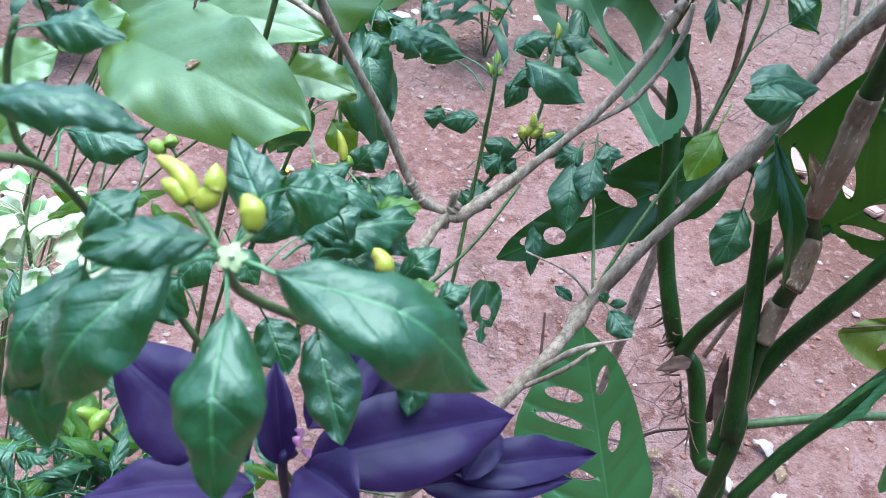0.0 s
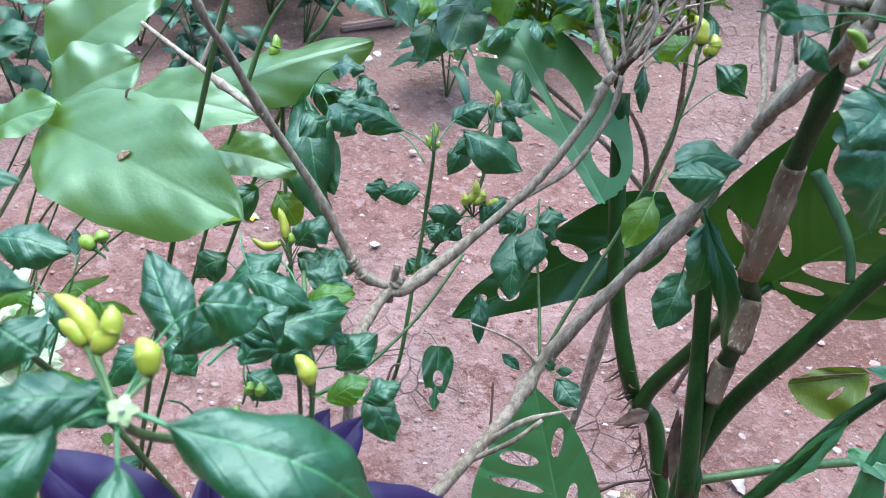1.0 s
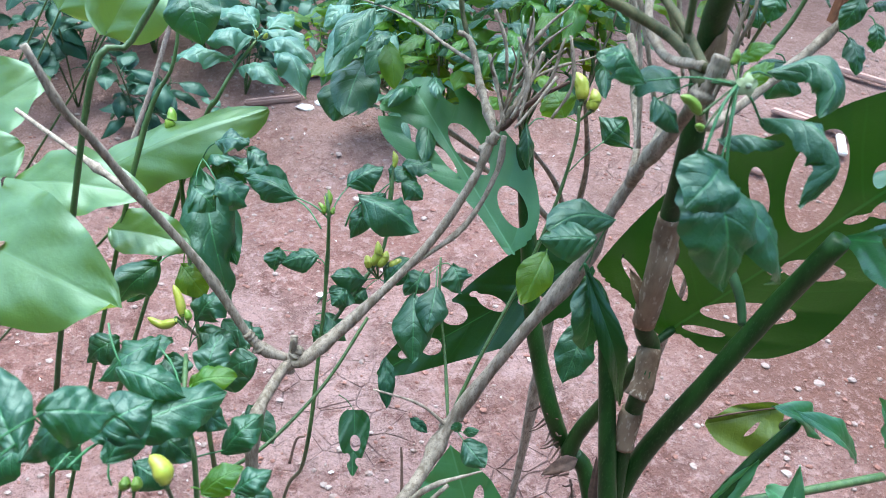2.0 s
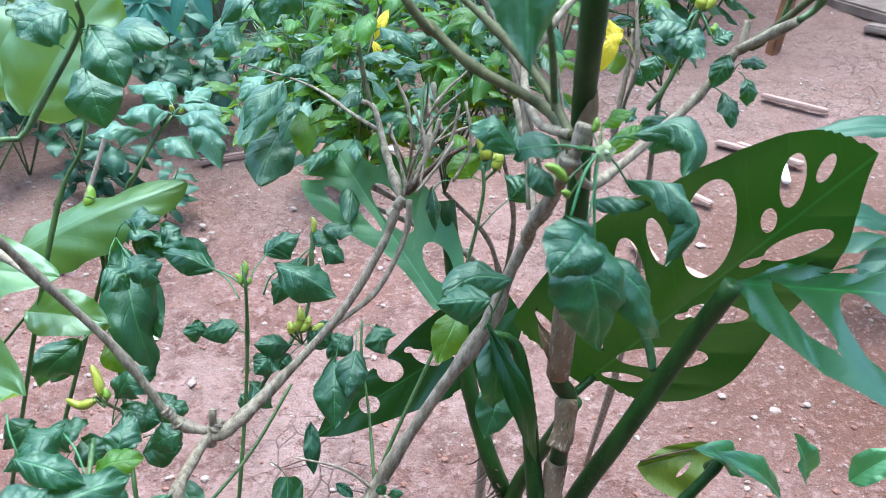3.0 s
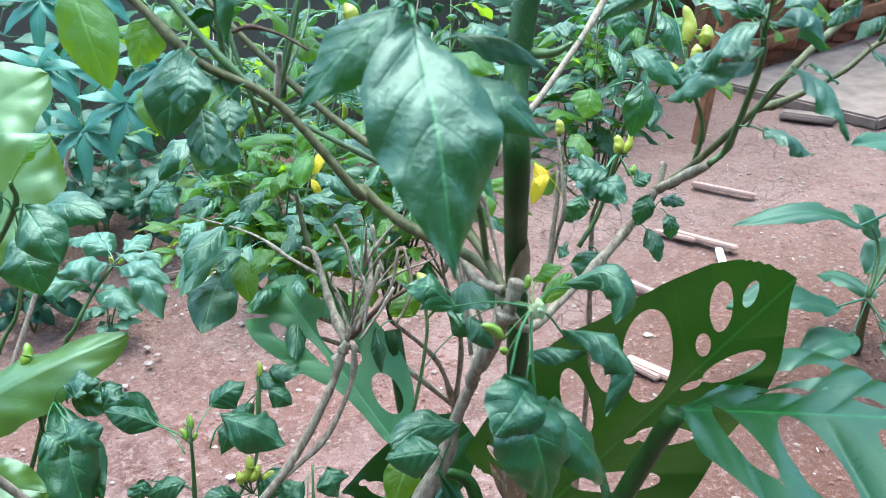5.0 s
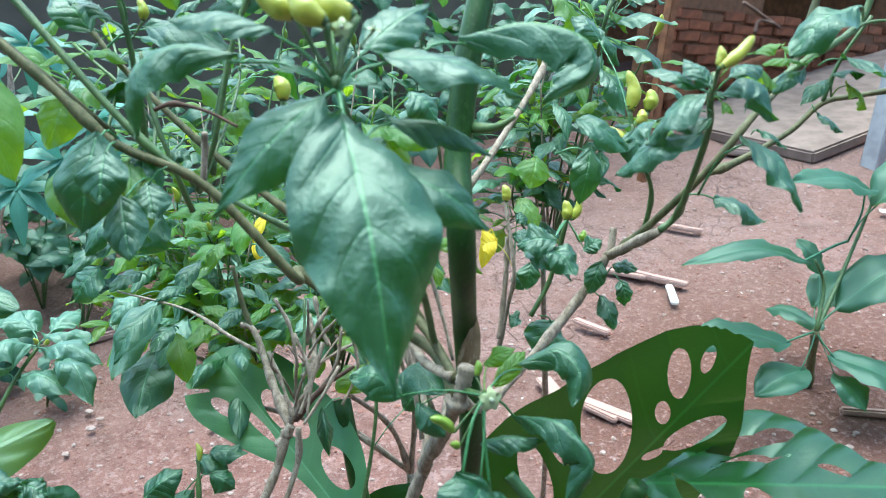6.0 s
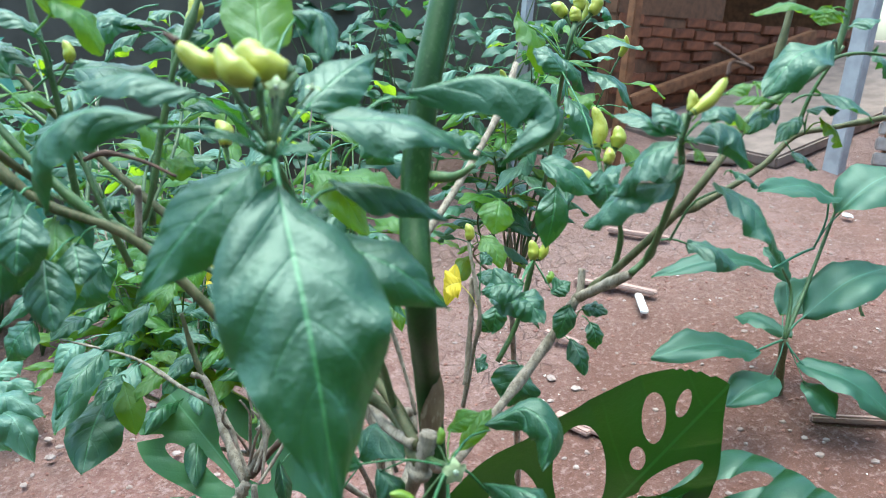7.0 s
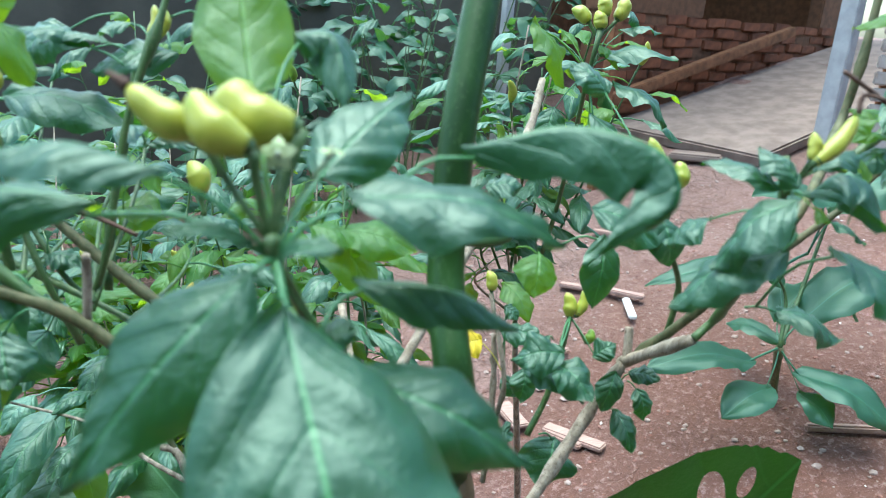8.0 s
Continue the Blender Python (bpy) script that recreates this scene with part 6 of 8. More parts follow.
for base, tip, w, sag in (((-0.027, 0.926, 1.272), (-0.074, 0.901, 1.268), 0.044, 0.2), ((-0.025, 0.942, 1.281), (-0.080, 0.967, 1.286), 0.034, 0.12), ((-0.017, 0.918, 1.270), (0.048, 0.880, 1.266), 0.036, 0.2), ((-0.017, 0.933, 1.277), (0.032, 0.928, 1.270), 0.03, 0.2),
                          ((0.004, 0.898, 1.270), (0.043, 0.842, 1.240), 0.034, 0.25), ((-0.047, 0.917, 1.246), (-0.113, 0.907, 1.243), 0.032, 0.15), ((-0.039, 0.908, 1.241), (0.018, 0.870, 1.238), 0.034, 0.2), ((-0.030, 0.945, 1.276), (-0.052, 0.990, 1.284), 0.034, 0.15), ((-0.012, 0.945, 1.278), (0.012, 0.985, 1.284), 0.032, 0.15)):
    leaf(left_chili, base, tip, w, SHEEN_LEAF, face=0.2, bow=sag, fold=0.0, wave=0.16, crumple=0.36, node=K if base[2] > 1.26 else (-0.044, 0.906, 1.238), rows=20, cols=6)
for base, tip in (((-0.022, 0.922, 1.274), (-0.024, 0.918, 1.283)), ((-0.014, 0.922, 1.274), (-0.010, 0.917, 1.282))):
    pod(left_chili, base, tip, 0.003, node=K)

# ---- chili branch close to the camera at the start ----
near_chili = thing("chili_plant", (-0.06, 0.34, ground_z(-0.06, 0.34)), "young chili plant with pale yellow pods and large leaves", "chili plant", group="chili plants")
E0 = V((-0.050, 0.236, 1.286))
NB = V((near_chili.location.x, near_chili.location.y, 0.0)) + V((0, 0, near_chili.location.z))
stem(near_chili, [NB, V((-0.05, 0.4, 0.5)), V((0.02, 0.43, 0.9)), (0.043, 0.366, 1.100), (0.011, 0.339, 1.161), (-0.022, 0.291, 1.210), (-0.045, 0.249, 1.259), E0], 0.006, 0.0028, GREEN_STEM, "branch", sides=9, knots=3)
stem(near_chili, [V((0.0, 0.44, 0.8)), (-0.113, 0.397, 1.073), (-0.152, 0.398, 1.120), (-0.159, 0.338, 1.222), (-0.160, 0.305, 1.262), (-0.171, 0.281, 1.279)], 0.004, 0.003, GREEN_STEM, "branch", sides=8, knots=2)
stem(near_chili, [(-0.159, 0.312, 1.255), (-0.166, 0.304, 1.277), (-0.166, 0.305, 1.311), (-0.161, 0.309, 1.334)], 0.003, 0.0022, GREEN_STEM, "twig", sides=7)
for base, tip, width, node, kw in (
        ((-0.042, 0.215, 1.281), (-0.030, 0.165, 1.233), 0.036, E0, dict(face=0.6, bow=0.22)), ((-0.028, 0.228, 1.292), (0.066, 0.227, 1.252), 0.046, E0, dict(face=0.35, bow=0.18)),
        ((-0.053, 0.336, 1.232), (-0.086, 0.380, 1.253), 0.03, E0, dict(face=0.6, bow=0.05)), ((-0.051, 0.356, 1.243), (-0.014, 0.370, 1.231), 0.034, E0, dict(face=0.5, bow=0.1)),
        ((-0.055, 0.234, 1.297), (-0.099, 0.220, 1.289), 0.026, E0, dict(face=0.4, bow=0.15)), ((-0.066, 0.220, 1.293), (-0.104, 0.191, 1.234), 0.036, E0, dict(face=0.5, bow=0.2)),
        ((-0.108, 0.240, 1.265), (-0.132, 0.212, 1.209), 0.034, (-0.099, 0.270, 1.239), dict(face=0.5, bow=0.2)), ((-0.146, 0.253, 1.327), (-0.086, 0.257, 1.324), 0.024, (-0.159, 0.264, 1.324), dict(face=0.3, bow=0.15)),
        ((-0.158, 0.317, 1.328), (-0.116, 0.315, 1.330), 0.022, (-0.162, 0.305, 1.327), dict(face=0.4, bow=0.15)), ((-0.225, 0.470, 1.173), (-0.168, 0.465, 1.174), 0.036, (-0.171, 0.346, 1.231), dict(face=0.4, bow=0.1)),
        ((-0.020, 0.339, 1.156), (0.010, 0.293, 1.115), 0.037, (-0.020, 0.335, 1.167), dict(face=0.7, bow=0.05)), ((0.050, 0.374, 1.112), (0.047, 0.344, 1.088), 0.024, (0.043, 0.367, 1.101), dict(face=0.7, bow=0.05)),
        ((0.000, 0.346, 1.152), (0.013, 0.336, 1.156), 0.016, (0.007, 0.340, 1.161), dict(face=0.6)), ((-0.124, 0.406, 1.116), (-0.145, 0.386, 1.088), 0.04, (-0.109, 0.397, 1.090), dict(face=0.5)),
        ((-0.062, 0.400, 1.100), (-0.039, 0.377, 1.072), 0.036, (-0.073, 0.372, 1.144), dict(face=0.6)), ((-0.047, 0.412, 1.167), (-0.010, 0.426, 1.190), 0.04, (-0.062, 0.383, 1.161), dict(face=0.5)),
        ((-0.142, 0.322, 1.236), (-0.119, 0.314, 1.229), 0.04, (-0.159, 0.339, 1.223), dict(face=0.5)), ((-0.131, 0.236, 1.223), (-0.114, 0.207, 1.187), 0.03, (-0.143, 0.261, 1.222), dict(face=0.5, bow=0.25)),
        ((-0.038, 0.434, 1.147), (0.028, 0.473, 1.156), 0.04, (-0.052, 0.386, 1.166), dict(face=0.4)), ((-0.024, 0.472, 1.116), (0.006, 0.458, 1.101), 0.036, (-0.039, 0.442, 1.141), dict(face=0.5))):
    leaf(near_chili, base, tip, width, node=node, fold=0.15, wave=0.12, crumple=0.3, roll=0.4, rows=26, cols=7, **{**dict(bow=0.1), **kw})
for a, b, r, n in (((-0.075, 0.279, 1.278), (-0.098, 0.295, 1.288), 0.0056, POD), ((-0.079, 0.278, 1.277), (-0.092, 0.284, 1.283), 0.005, POD), ((-0.070, 0.269, 1.283), (-0.067, 0.281, 1.300), 0.0062, POD), ((-0.044, 0.257, 1.287), (-0.051, 0.266, 1.298), 0.0066, POD)):
    pod(near_chili, a, b, r, node=E0, material=n)
flower(near_chili, (-0.046, 0.231, 1.293), 0.0065, (0.1, -0.6, 0.8), node=E0)
for a, b, r in (((-0.171, 0.527, 1.139), (-0.178, 0.532, 1.144), 0.007), ((-0.182, 0.390, 0.956), (-0.197, 0.384, 0.979), 0.0085), ((-0.176, 0.391, 0.974), (-0.181, 0.374, 0.968), 0.007), ((-0.038, 0.398, 1.100), (-0.038, 0.406, 1.110), 0.006), ((-0.177, 0.524, 1.134), (-0.191, 0.528, 1.137), 0.007)):
    pod(near_chili, a, b, r, material=POD_GREEN)

E1 = V((-0.003, 0.477, 1.141))
stem(near_chili, [V((0.02, 0.43, 0.9)), (0.012, 0.444, 1.094), (0.004, 0.463, 1.121), E1, (-0.013, 0.527, 1.142)], 0.0034, 0.0024, GREEN_STEM, "twig", sides=8, knots=2)
for base, tip, width, node, mat in (
        ((-0.029, 0.519, 1.163), (-0.071, 0.503, 1.129), 0.03, E1, CHILI_LEAF), ((-0.048, 0.470, 1.175), (0.003, 0.456, 1.165), 0.026, (-0.059, 0.495, 1.193), CHILI_LEAF), ((-0.028, 0.380, 1.226), (-0.068, 0.364, 1.193), 0.027, (-0.014, 0.405, 1.176), CHILI_LEAF), ((-0.034, 0.397, 1.159), (-0.013, 0.430, 1.177), 0.026, (-0.028, 0.389, 1.149), CHILI_LEAF),
        ((-0.005, 0.499, 1.137), (0.031, 0.501, 1.147), 0.026, E1, YOUNG_LIT_LEAF), ((0.001, 0.533, 1.116), (0.006, 0.567, 1.133), 0.03, E1, CHILI_LEAF), ((0.026, 0.469, 1.097), (0.053, 0.485, 1.127), 0.03, (0.009, 0.454, 1.108), CHILI_LEAF), ((0.025, 0.398, 1.136), (0.051, 0.407, 1.155), 0.022, (0.014, 0.421, 1.114), YOUNG_LIT_LEAF), ((0.050, 0.401, 1.146), (0.074, 0.383, 1.123), 0.026, (0.027, 0.419, 1.113), CHILI_LEAF),
        ((-0.001, 0.475, 1.138), (0.031, 0.465, 1.129), 0.024, E1, CHILI_LEAF), ((0.048, 0.384, 1.156), (0.071, 0.391, 1.171), 0.02, (0.027, 0.419, 1.113), CHILI_LEAF), ((-0.045, 0.482, 1.066), (-0.014, 0.470, 1.055), 0.03, (-0.051, 0.479, 1.097), CHILI_LEAF), ((-0.120, 0.480, 1.084), (-0.149, 0.461, 1.050), 0.03, (-0.118, 0.489, 1.099), CHILI_LEAF), ((-0.113, 0.497, 1.075), (-0.085, 0.480, 1.055), 0.028, (-0.118, 0.489, 1.099), CHILI_LEAF)):
    leaf(near_chili, base, tip, width, mat, face=0.4, bow=0.14, fold=0.15, wave=0.11, crumple=0.28, roll=0.3, node=node, rows=20, cols=6)
pod(near_chili, (0.015, 0.354, 1.195), (0.004, 0.364, 1.207), 0.0068, node=(0.017, 0.362, 1.171))
pod(near_chili, (-0.034, 0.422, 1.106), (-0.032, 0.427, 1.114), 0.0048, material=POD_GREEN)
pod(near_chili, (-0.025, 0.421, 1.107), (-0.025, 0.427, 1.115), 0.0048, material=POD_GREEN)
low_chili = thing("chili_plant", (-0.24, 0.5, ground_z(-0.24, 0.5)), "small low chili plant with many narrow leaves", "chili plant", group="chili plants")
C0 = V(low_chili.location)
C1 = V((-0.198, 0.408, 0.811))
stem(low_chili, [C0, C0.lerp(C1, 0.6), C1], 0.006, 0.004, GREEN_STEM, "trunk", sides=8)
for k, (a, b, n, sz) in enumerate(((C1, (-0.220, 0.406, 0.906), 9, 0.06), (C1, (-0.163, 0.395, 0.898), 9, 0.055), (C1, (-0.251, 0.397, 0.924), 9, 0.06), (C1, (-0.202, 0.553, 1.103), 8, 0.05), (C1, (-0.243, 0.572, 1.090), 9, 0.055), (C1, (-0.161, 0.487, 0.920), 7, 0.05), (C1, (-0.086, 0.447, 0.876), 8, 0.05), (C1, (-0.016, 0.418, 0.878), 8, 0.05), (C1, (0.065, 0.432, 0.874), 8, 0.045), (C1, (-0.314, 0.581, 1.061), 7, 0.06))):
    shoot(low_chili, a, b, n, sz, 300 + k, lower=0.55, r=0.0024, bend=0.03)

# ---- purple-leaved plant ----
purple = thing("purple_heart_plant", (0.02, 0.47, ground_z(0.02, 0.47)), "purple trailing plant with long boat-shaped violet leaves", "purple plant")
Q0 = V((-0.027, 0.332, 1.013))
stem(purple, [purple.location, V((0.0, 0.46, 0.6)), Q0, (-0.023, 0.338, 1.038)], 0.006, 0.005, PURPLE_LEAF, "stem", sides=8, label="violet fleshy stem")
for base, tip, width, face, fold in (
        ((-0.011, 0.323, 1.053), (0.128, 0.384, 1.066), 0.068, 0.55, 0.25), ((-0.051, 0.326, 1.036), (-0.161, 0.362, 1.088), 0.072, 0.6, 0.2), ((-0.019, 0.374, 1.020), (0.026, 0.463, 1.059), 0.05, 0.7, 0.5), ((-0.028, 0.326, 1.039), (-0.047, 0.368, 1.092), 0.034, 0.6, 0.9),
        ((0.002, 0.418, 1.014), (0.005, 0.463, 1.041), 0.05, 0.7, 0.3), ((0.017, 0.413, 1.010), (0.054, 0.481, 1.037), 0.04, 0.6, 0.5), ((-0.043, 0.310, 1.032), (-0.149, 0.286, 1.022), 0.045, 0.2, 0.4), ((0.093, 0.361, 1.015), (0.205, 0.402, 1.017), 0.04, 0.35, 0.4),
        ((-0.011, 0.307, 1.065), (0.028, 0.276, 1.079), 0.05, 0.4, 0.5), ((0.099, 0.346, 1.030), (0.122, 0.399, 1.036), 0.03, 0.5, 0.6), ((0.070, 0.354, 1.004), (0.186, 0.377, 1.014), 0.04, 0.3, 0.3)):
    leaf(purple, base, tip, width, PURPLE_LEAF, shape=lance, face=face, fold=fold, bow=0.07, wave=0.01, rows=18, cols=5)
for k, p in enumerate(((-0.020, 0.320, 1.081), (-0.013, 0.309, 1.076), (-0.021, 0.316, 1.076))):
    flower_part, faces_, uv_ = blade(V(p), V(p) + V((0.004, -0.004, 0.012)), 0.008, face=0.7, rows=6, cols=2, shape=lance)
    part("petal", flower_part, faces_, PINK, purple, "small pink petal", uv_)

# ---- pale broad-leaved plant ----
broad = thing("broad_leaf_plant", (-0.66, 0.82, ground_z(-0.66, 0.82)), "plant with broad pale green waxy leaves", "broad-leaf plant")
W0 = V(broad.location)
for base, tip, width, face, fold, mat in (
        ((-0.280, 0.676, 1.151), (-0.067, 0.543, 1.170), 0.122, 0.62, 0.12, BROAD_LEAF), ((-0.221, 0.728, 1.165), (-0.086, 0.700, 1.182), 0.07, 0.5, 0.2, BROAD_LEAF), ((-0.194, 0.835, 1.111), (0.002, 0.861, 1.216), 0.085, 0.45, -0.4, BROAD_LEAF),
        ((-0.134, 0.735, 1.118), (-0.049, 0.707, 1.127), 0.055, 0.5, 0.3, BROAD_LEAF), ((-0.340, 0.840, 1.131), (-0.236, 0.867, 1.222), 0.11, 0.6, 0.15, BROAD_LEAF), ((-0.302, 0.735, 1.127), (-0.216, 0.757, 1.189), 0.1, 0.55, 0.1, BROAD_LEAF),
        ((-0.327, 0.669, 1.133), (-0.259, 0.667, 1.176), 0.05, 0.45, 0.2, BROAD_LEAF), ((-0.345, 0.583, 1.126), (-0.293, 0.604, 1.160), 0.05, 0.5, 0.2, BROAD_LEAF), ((-0.226, 1.039, 1.210), (-0.117, 1.083, 1.382), 0.15, 0.75, 0.15, BROAD_LEAF), ((-0.307, 1.111, 1.210), (-0.222, 1.155, 1.329), 0.13, 0.75, 0.15, BROAD_LEAF),
        ((-0.310, 0.521, 1.114), (-0.287, 0.545, 1.148), 0.04, 0.5, 0.3, BROAD_LEAF), ((-0.363, 1.378, 1.273), (-0.198, 1.403, 1.397), 0.18, 0.7, 0.1, BROAD_LEAF)):
    ob = leaf(broad, base, tip, width, mat, shape=roundish, face=face, fold=fold, bow=0.06, wave=0.08, puff=0.02, crumple=0.13, roll=0.1, rows=30, cols=9)
    b = V(base)
    stem(broad, [W0, W0.lerp(b, 0.6) + V((-0.1, 0.14, 0.02)), b.lerp(V(tip), 0.03)], 0.0028, 0.0022, GREEN_STEM, "leaf_stalk", sides=7)
leaf(broad, (-0.198, 0.662, 1.196), (-0.191, 0.658, 1.210), 0.005, DARK_DRY, "dry_fleck", shape=lance, label="dry brown fleck on the leaf")
leaf(broad, (-0.187, 0.604, 1.168), (-0.174, 0.604, 1.179), 0.008, SHEATH, "dry_fleck", shape=roundish, label="withered spot on the leaf")

# ---- variegated plant at the edge ----
varie = thing("variegated_plant", ((-0.418, 0.710, 0.803)), "low plant with cream and green toothed leaves", "variegated plant")
VG = V((varie.location.x, varie.location.y, ground_z(varie.location.x, varie.location.y)))
ORIGIN[varie.name], varie.location = VG, VG
rng = random.Random(8)
VC = V((-0.374, 0.655, 0.919))
stem(varie, [VG, VG.lerp(VC, 0.5), VC], 0.005, 0.003, GREEN_STEM, "stem", sides=7)
for k in range(40):
    a = k * 2.4
    p = VC + V((math.cos(a) * 0.025, math.sin(a) * 0.025, rng.uniform(-0.12, 0.03)))
    e = p + V((math.cos(a), math.sin(a), rng.uniform(-0.2, 0.6))) * rng.uniform(0.05, 0.085)
    leaf(varie, p, e, 0.034, VARIEGATED, face=0.4, fold=0.2, wave=0.12, node=VC + V((0, 0, (p - VC).z - 0.02)), rows=10, cols=3)

# ---- bushy chili plant further back ----
bush = thing("chili_plant", (0.5, 1.1, ground_z(0.5, 1.1)), "dense chili bush with yellow-green pods and some yellow leaves", "chili plant", group="chili plants")
U0 = V(bush.location)
HUB = V((0.44, 1.06, 0.98))
stem(bush, [U0, V((0.48, 1.09, 0.5)), HUB], 0.012, 0.009, BARK, "trunk", sides=9, knots=4)
HUBS = [V((0.211, 1.028, 1.125)), V((0.313, 0.977, 1.173)), V((0.129, 1.090, 1.172)), V((0.375, 0.946, 1.247))]
for h in HUBS:
    stem(bush, [HUB, HUB.lerp(h, 0.5) + V((0.02, 0.02, 0)), h], 0.006, 0.004, BARK, "branch", sides=8, knots=3)
TIPS = (((0.107, 1.120, 1.380), 2, 2), ((0.041, 1.182, 1.321), 2, 1), ((0.154, 1.140, 1.325), 0, 2), ((0.210, 1.048, 1.390), 0, 2), ((0.250, 0.974, 1.369), 1, 1), ((0.297, 1.028, 1.381), 1, 2), ((0.351, 0.988, 1.367), 3, 2), ((0.074, 1.182, 1.266), 2, 2),
        ((0.187, 1.061, 1.294), 0, 1), ((0.251, 0.988, 1.285), 0, 0), ((0.143, 1.050, 1.255), 2, 0), ((0.320, 0.943, 1.334), 1, 1), ((0.018, 1.166, 1.214), 2, 1), ((0.167, 1.222, 1.381), 0, 1), ((0.248, 1.112, 1.417), 1, 2), ((0.301, 0.998, 1.437), 3, 2),
        ((0.397, 1.015, 1.392), 3, 1), ((0.251, 1.255, 1.563), 0, 2), ((0.137, 1.311, 1.482), 2, 1), ((0.036, 1.310, 1.408), 2, 1), ((0.303, 1.106, 1.490), 1, 2), ((0.052, 1.450, 1.505), 2, 2), ((0.258, 1.193, 1.649), 0, 2), ((0.166, 1.333, 1.646), 2, 1), ((0.338, 1.094, 1.598), 1, 2), ((0.368, 0.950, 1.528), 1, 1),
        ((0.072, 1.190, 1.278), 2, 1), ((0.354, 0.932, 1.457), 3, 1), ((0.132, 1.113, 1.274), 2, 2), ((0.066, 1.090, 1.194), 2, 0), ((0.075, 1.262, 1.313), 2, 1), ((0.124, 1.287, 1.381), 2, 1), ((0.199, 1.225, 1.399), 0, 1), ((0.292, 1.154, 1.405), 1, 1), ((0.347, 1.089, 1.408), 3, 1), ((0.045, 1.227, 1.232), 2, 0), ((0.107, 1.170, 1.255), 0, 1), ((0.227, 1.112, 1.298), 0, 1), ((0.190, 1.027, 1.227), 0, 0), ((0.289, 0.967, 1.257), 1, 0), ((0.316, 0.976, 1.286), 3, 0), ((0.189, 1.428, 1.544), 2, 1), ((0.099, 1.405, 1.412), 2, 1), ((-0.019, 1.400, 1.312), 2, 1), ((0.305, 1.295, 1.563), 1, 1), ((0.371, 1.158, 1.533), 3, 1), ((0.248, 1.165, 1.461), 0, 1), ((0.187, 1.144, 1.358), 0, 1), ((0.067, 1.202, 1.279), 2, 0), ((0.325, 1.020, 1.418), 1, 1), ((0.068, 1.516, 1.426), 2, 1), ((0.203, 1.388, 1.513), 0, 1), ((0.292, 1.242, 1.496), 1, 1), ((0.408, 1.248, 1.634), 3, 1), ((-0.006, 1.504, 1.313), 2, 0), ((0.220, 1.188, 1.427), 0, 1), ((0.113, 1.239, 1.301), 2, 1))
for k, (p, h, pods) in enumerate(TIPS):
    # The large pale share brightens this bush through leaf colour.
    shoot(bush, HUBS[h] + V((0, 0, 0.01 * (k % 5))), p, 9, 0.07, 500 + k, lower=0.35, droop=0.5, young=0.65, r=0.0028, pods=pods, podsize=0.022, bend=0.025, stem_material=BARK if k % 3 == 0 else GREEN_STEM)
leaf(bush, (0.073, 1.101, 1.173), (0.068, 1.056, 1.126), 0.06, face=0.7, fold=0.2, wave=0.05, node=(0.096, 1.097, 1.219))
for base, tip, w in (((0.220, 1.025, 1.393), (0.205, 1.000, 1.359), 0.026), ((0.205, 1.030, 1.351), (0.217, 1.017, 1.329), 0.022), ((0.434, 0.801, 1.442), (0.424, 0.791, 1.402), 0.032)):
    leaf(bush, base, tip, w * 0.5, YELLOW_LEAF, face=0.7, fold=0.1, wave=0.03, crumple=0.08, label="yellowed leaf")
for a, b in (((0.326, 0.755, 1.314), (0.327, 0.748, 1.303)), ((0.344, 0.943, 1.343), (0.345, 0.954, 1.365))):
    pod(bush, a, b, 0.007)

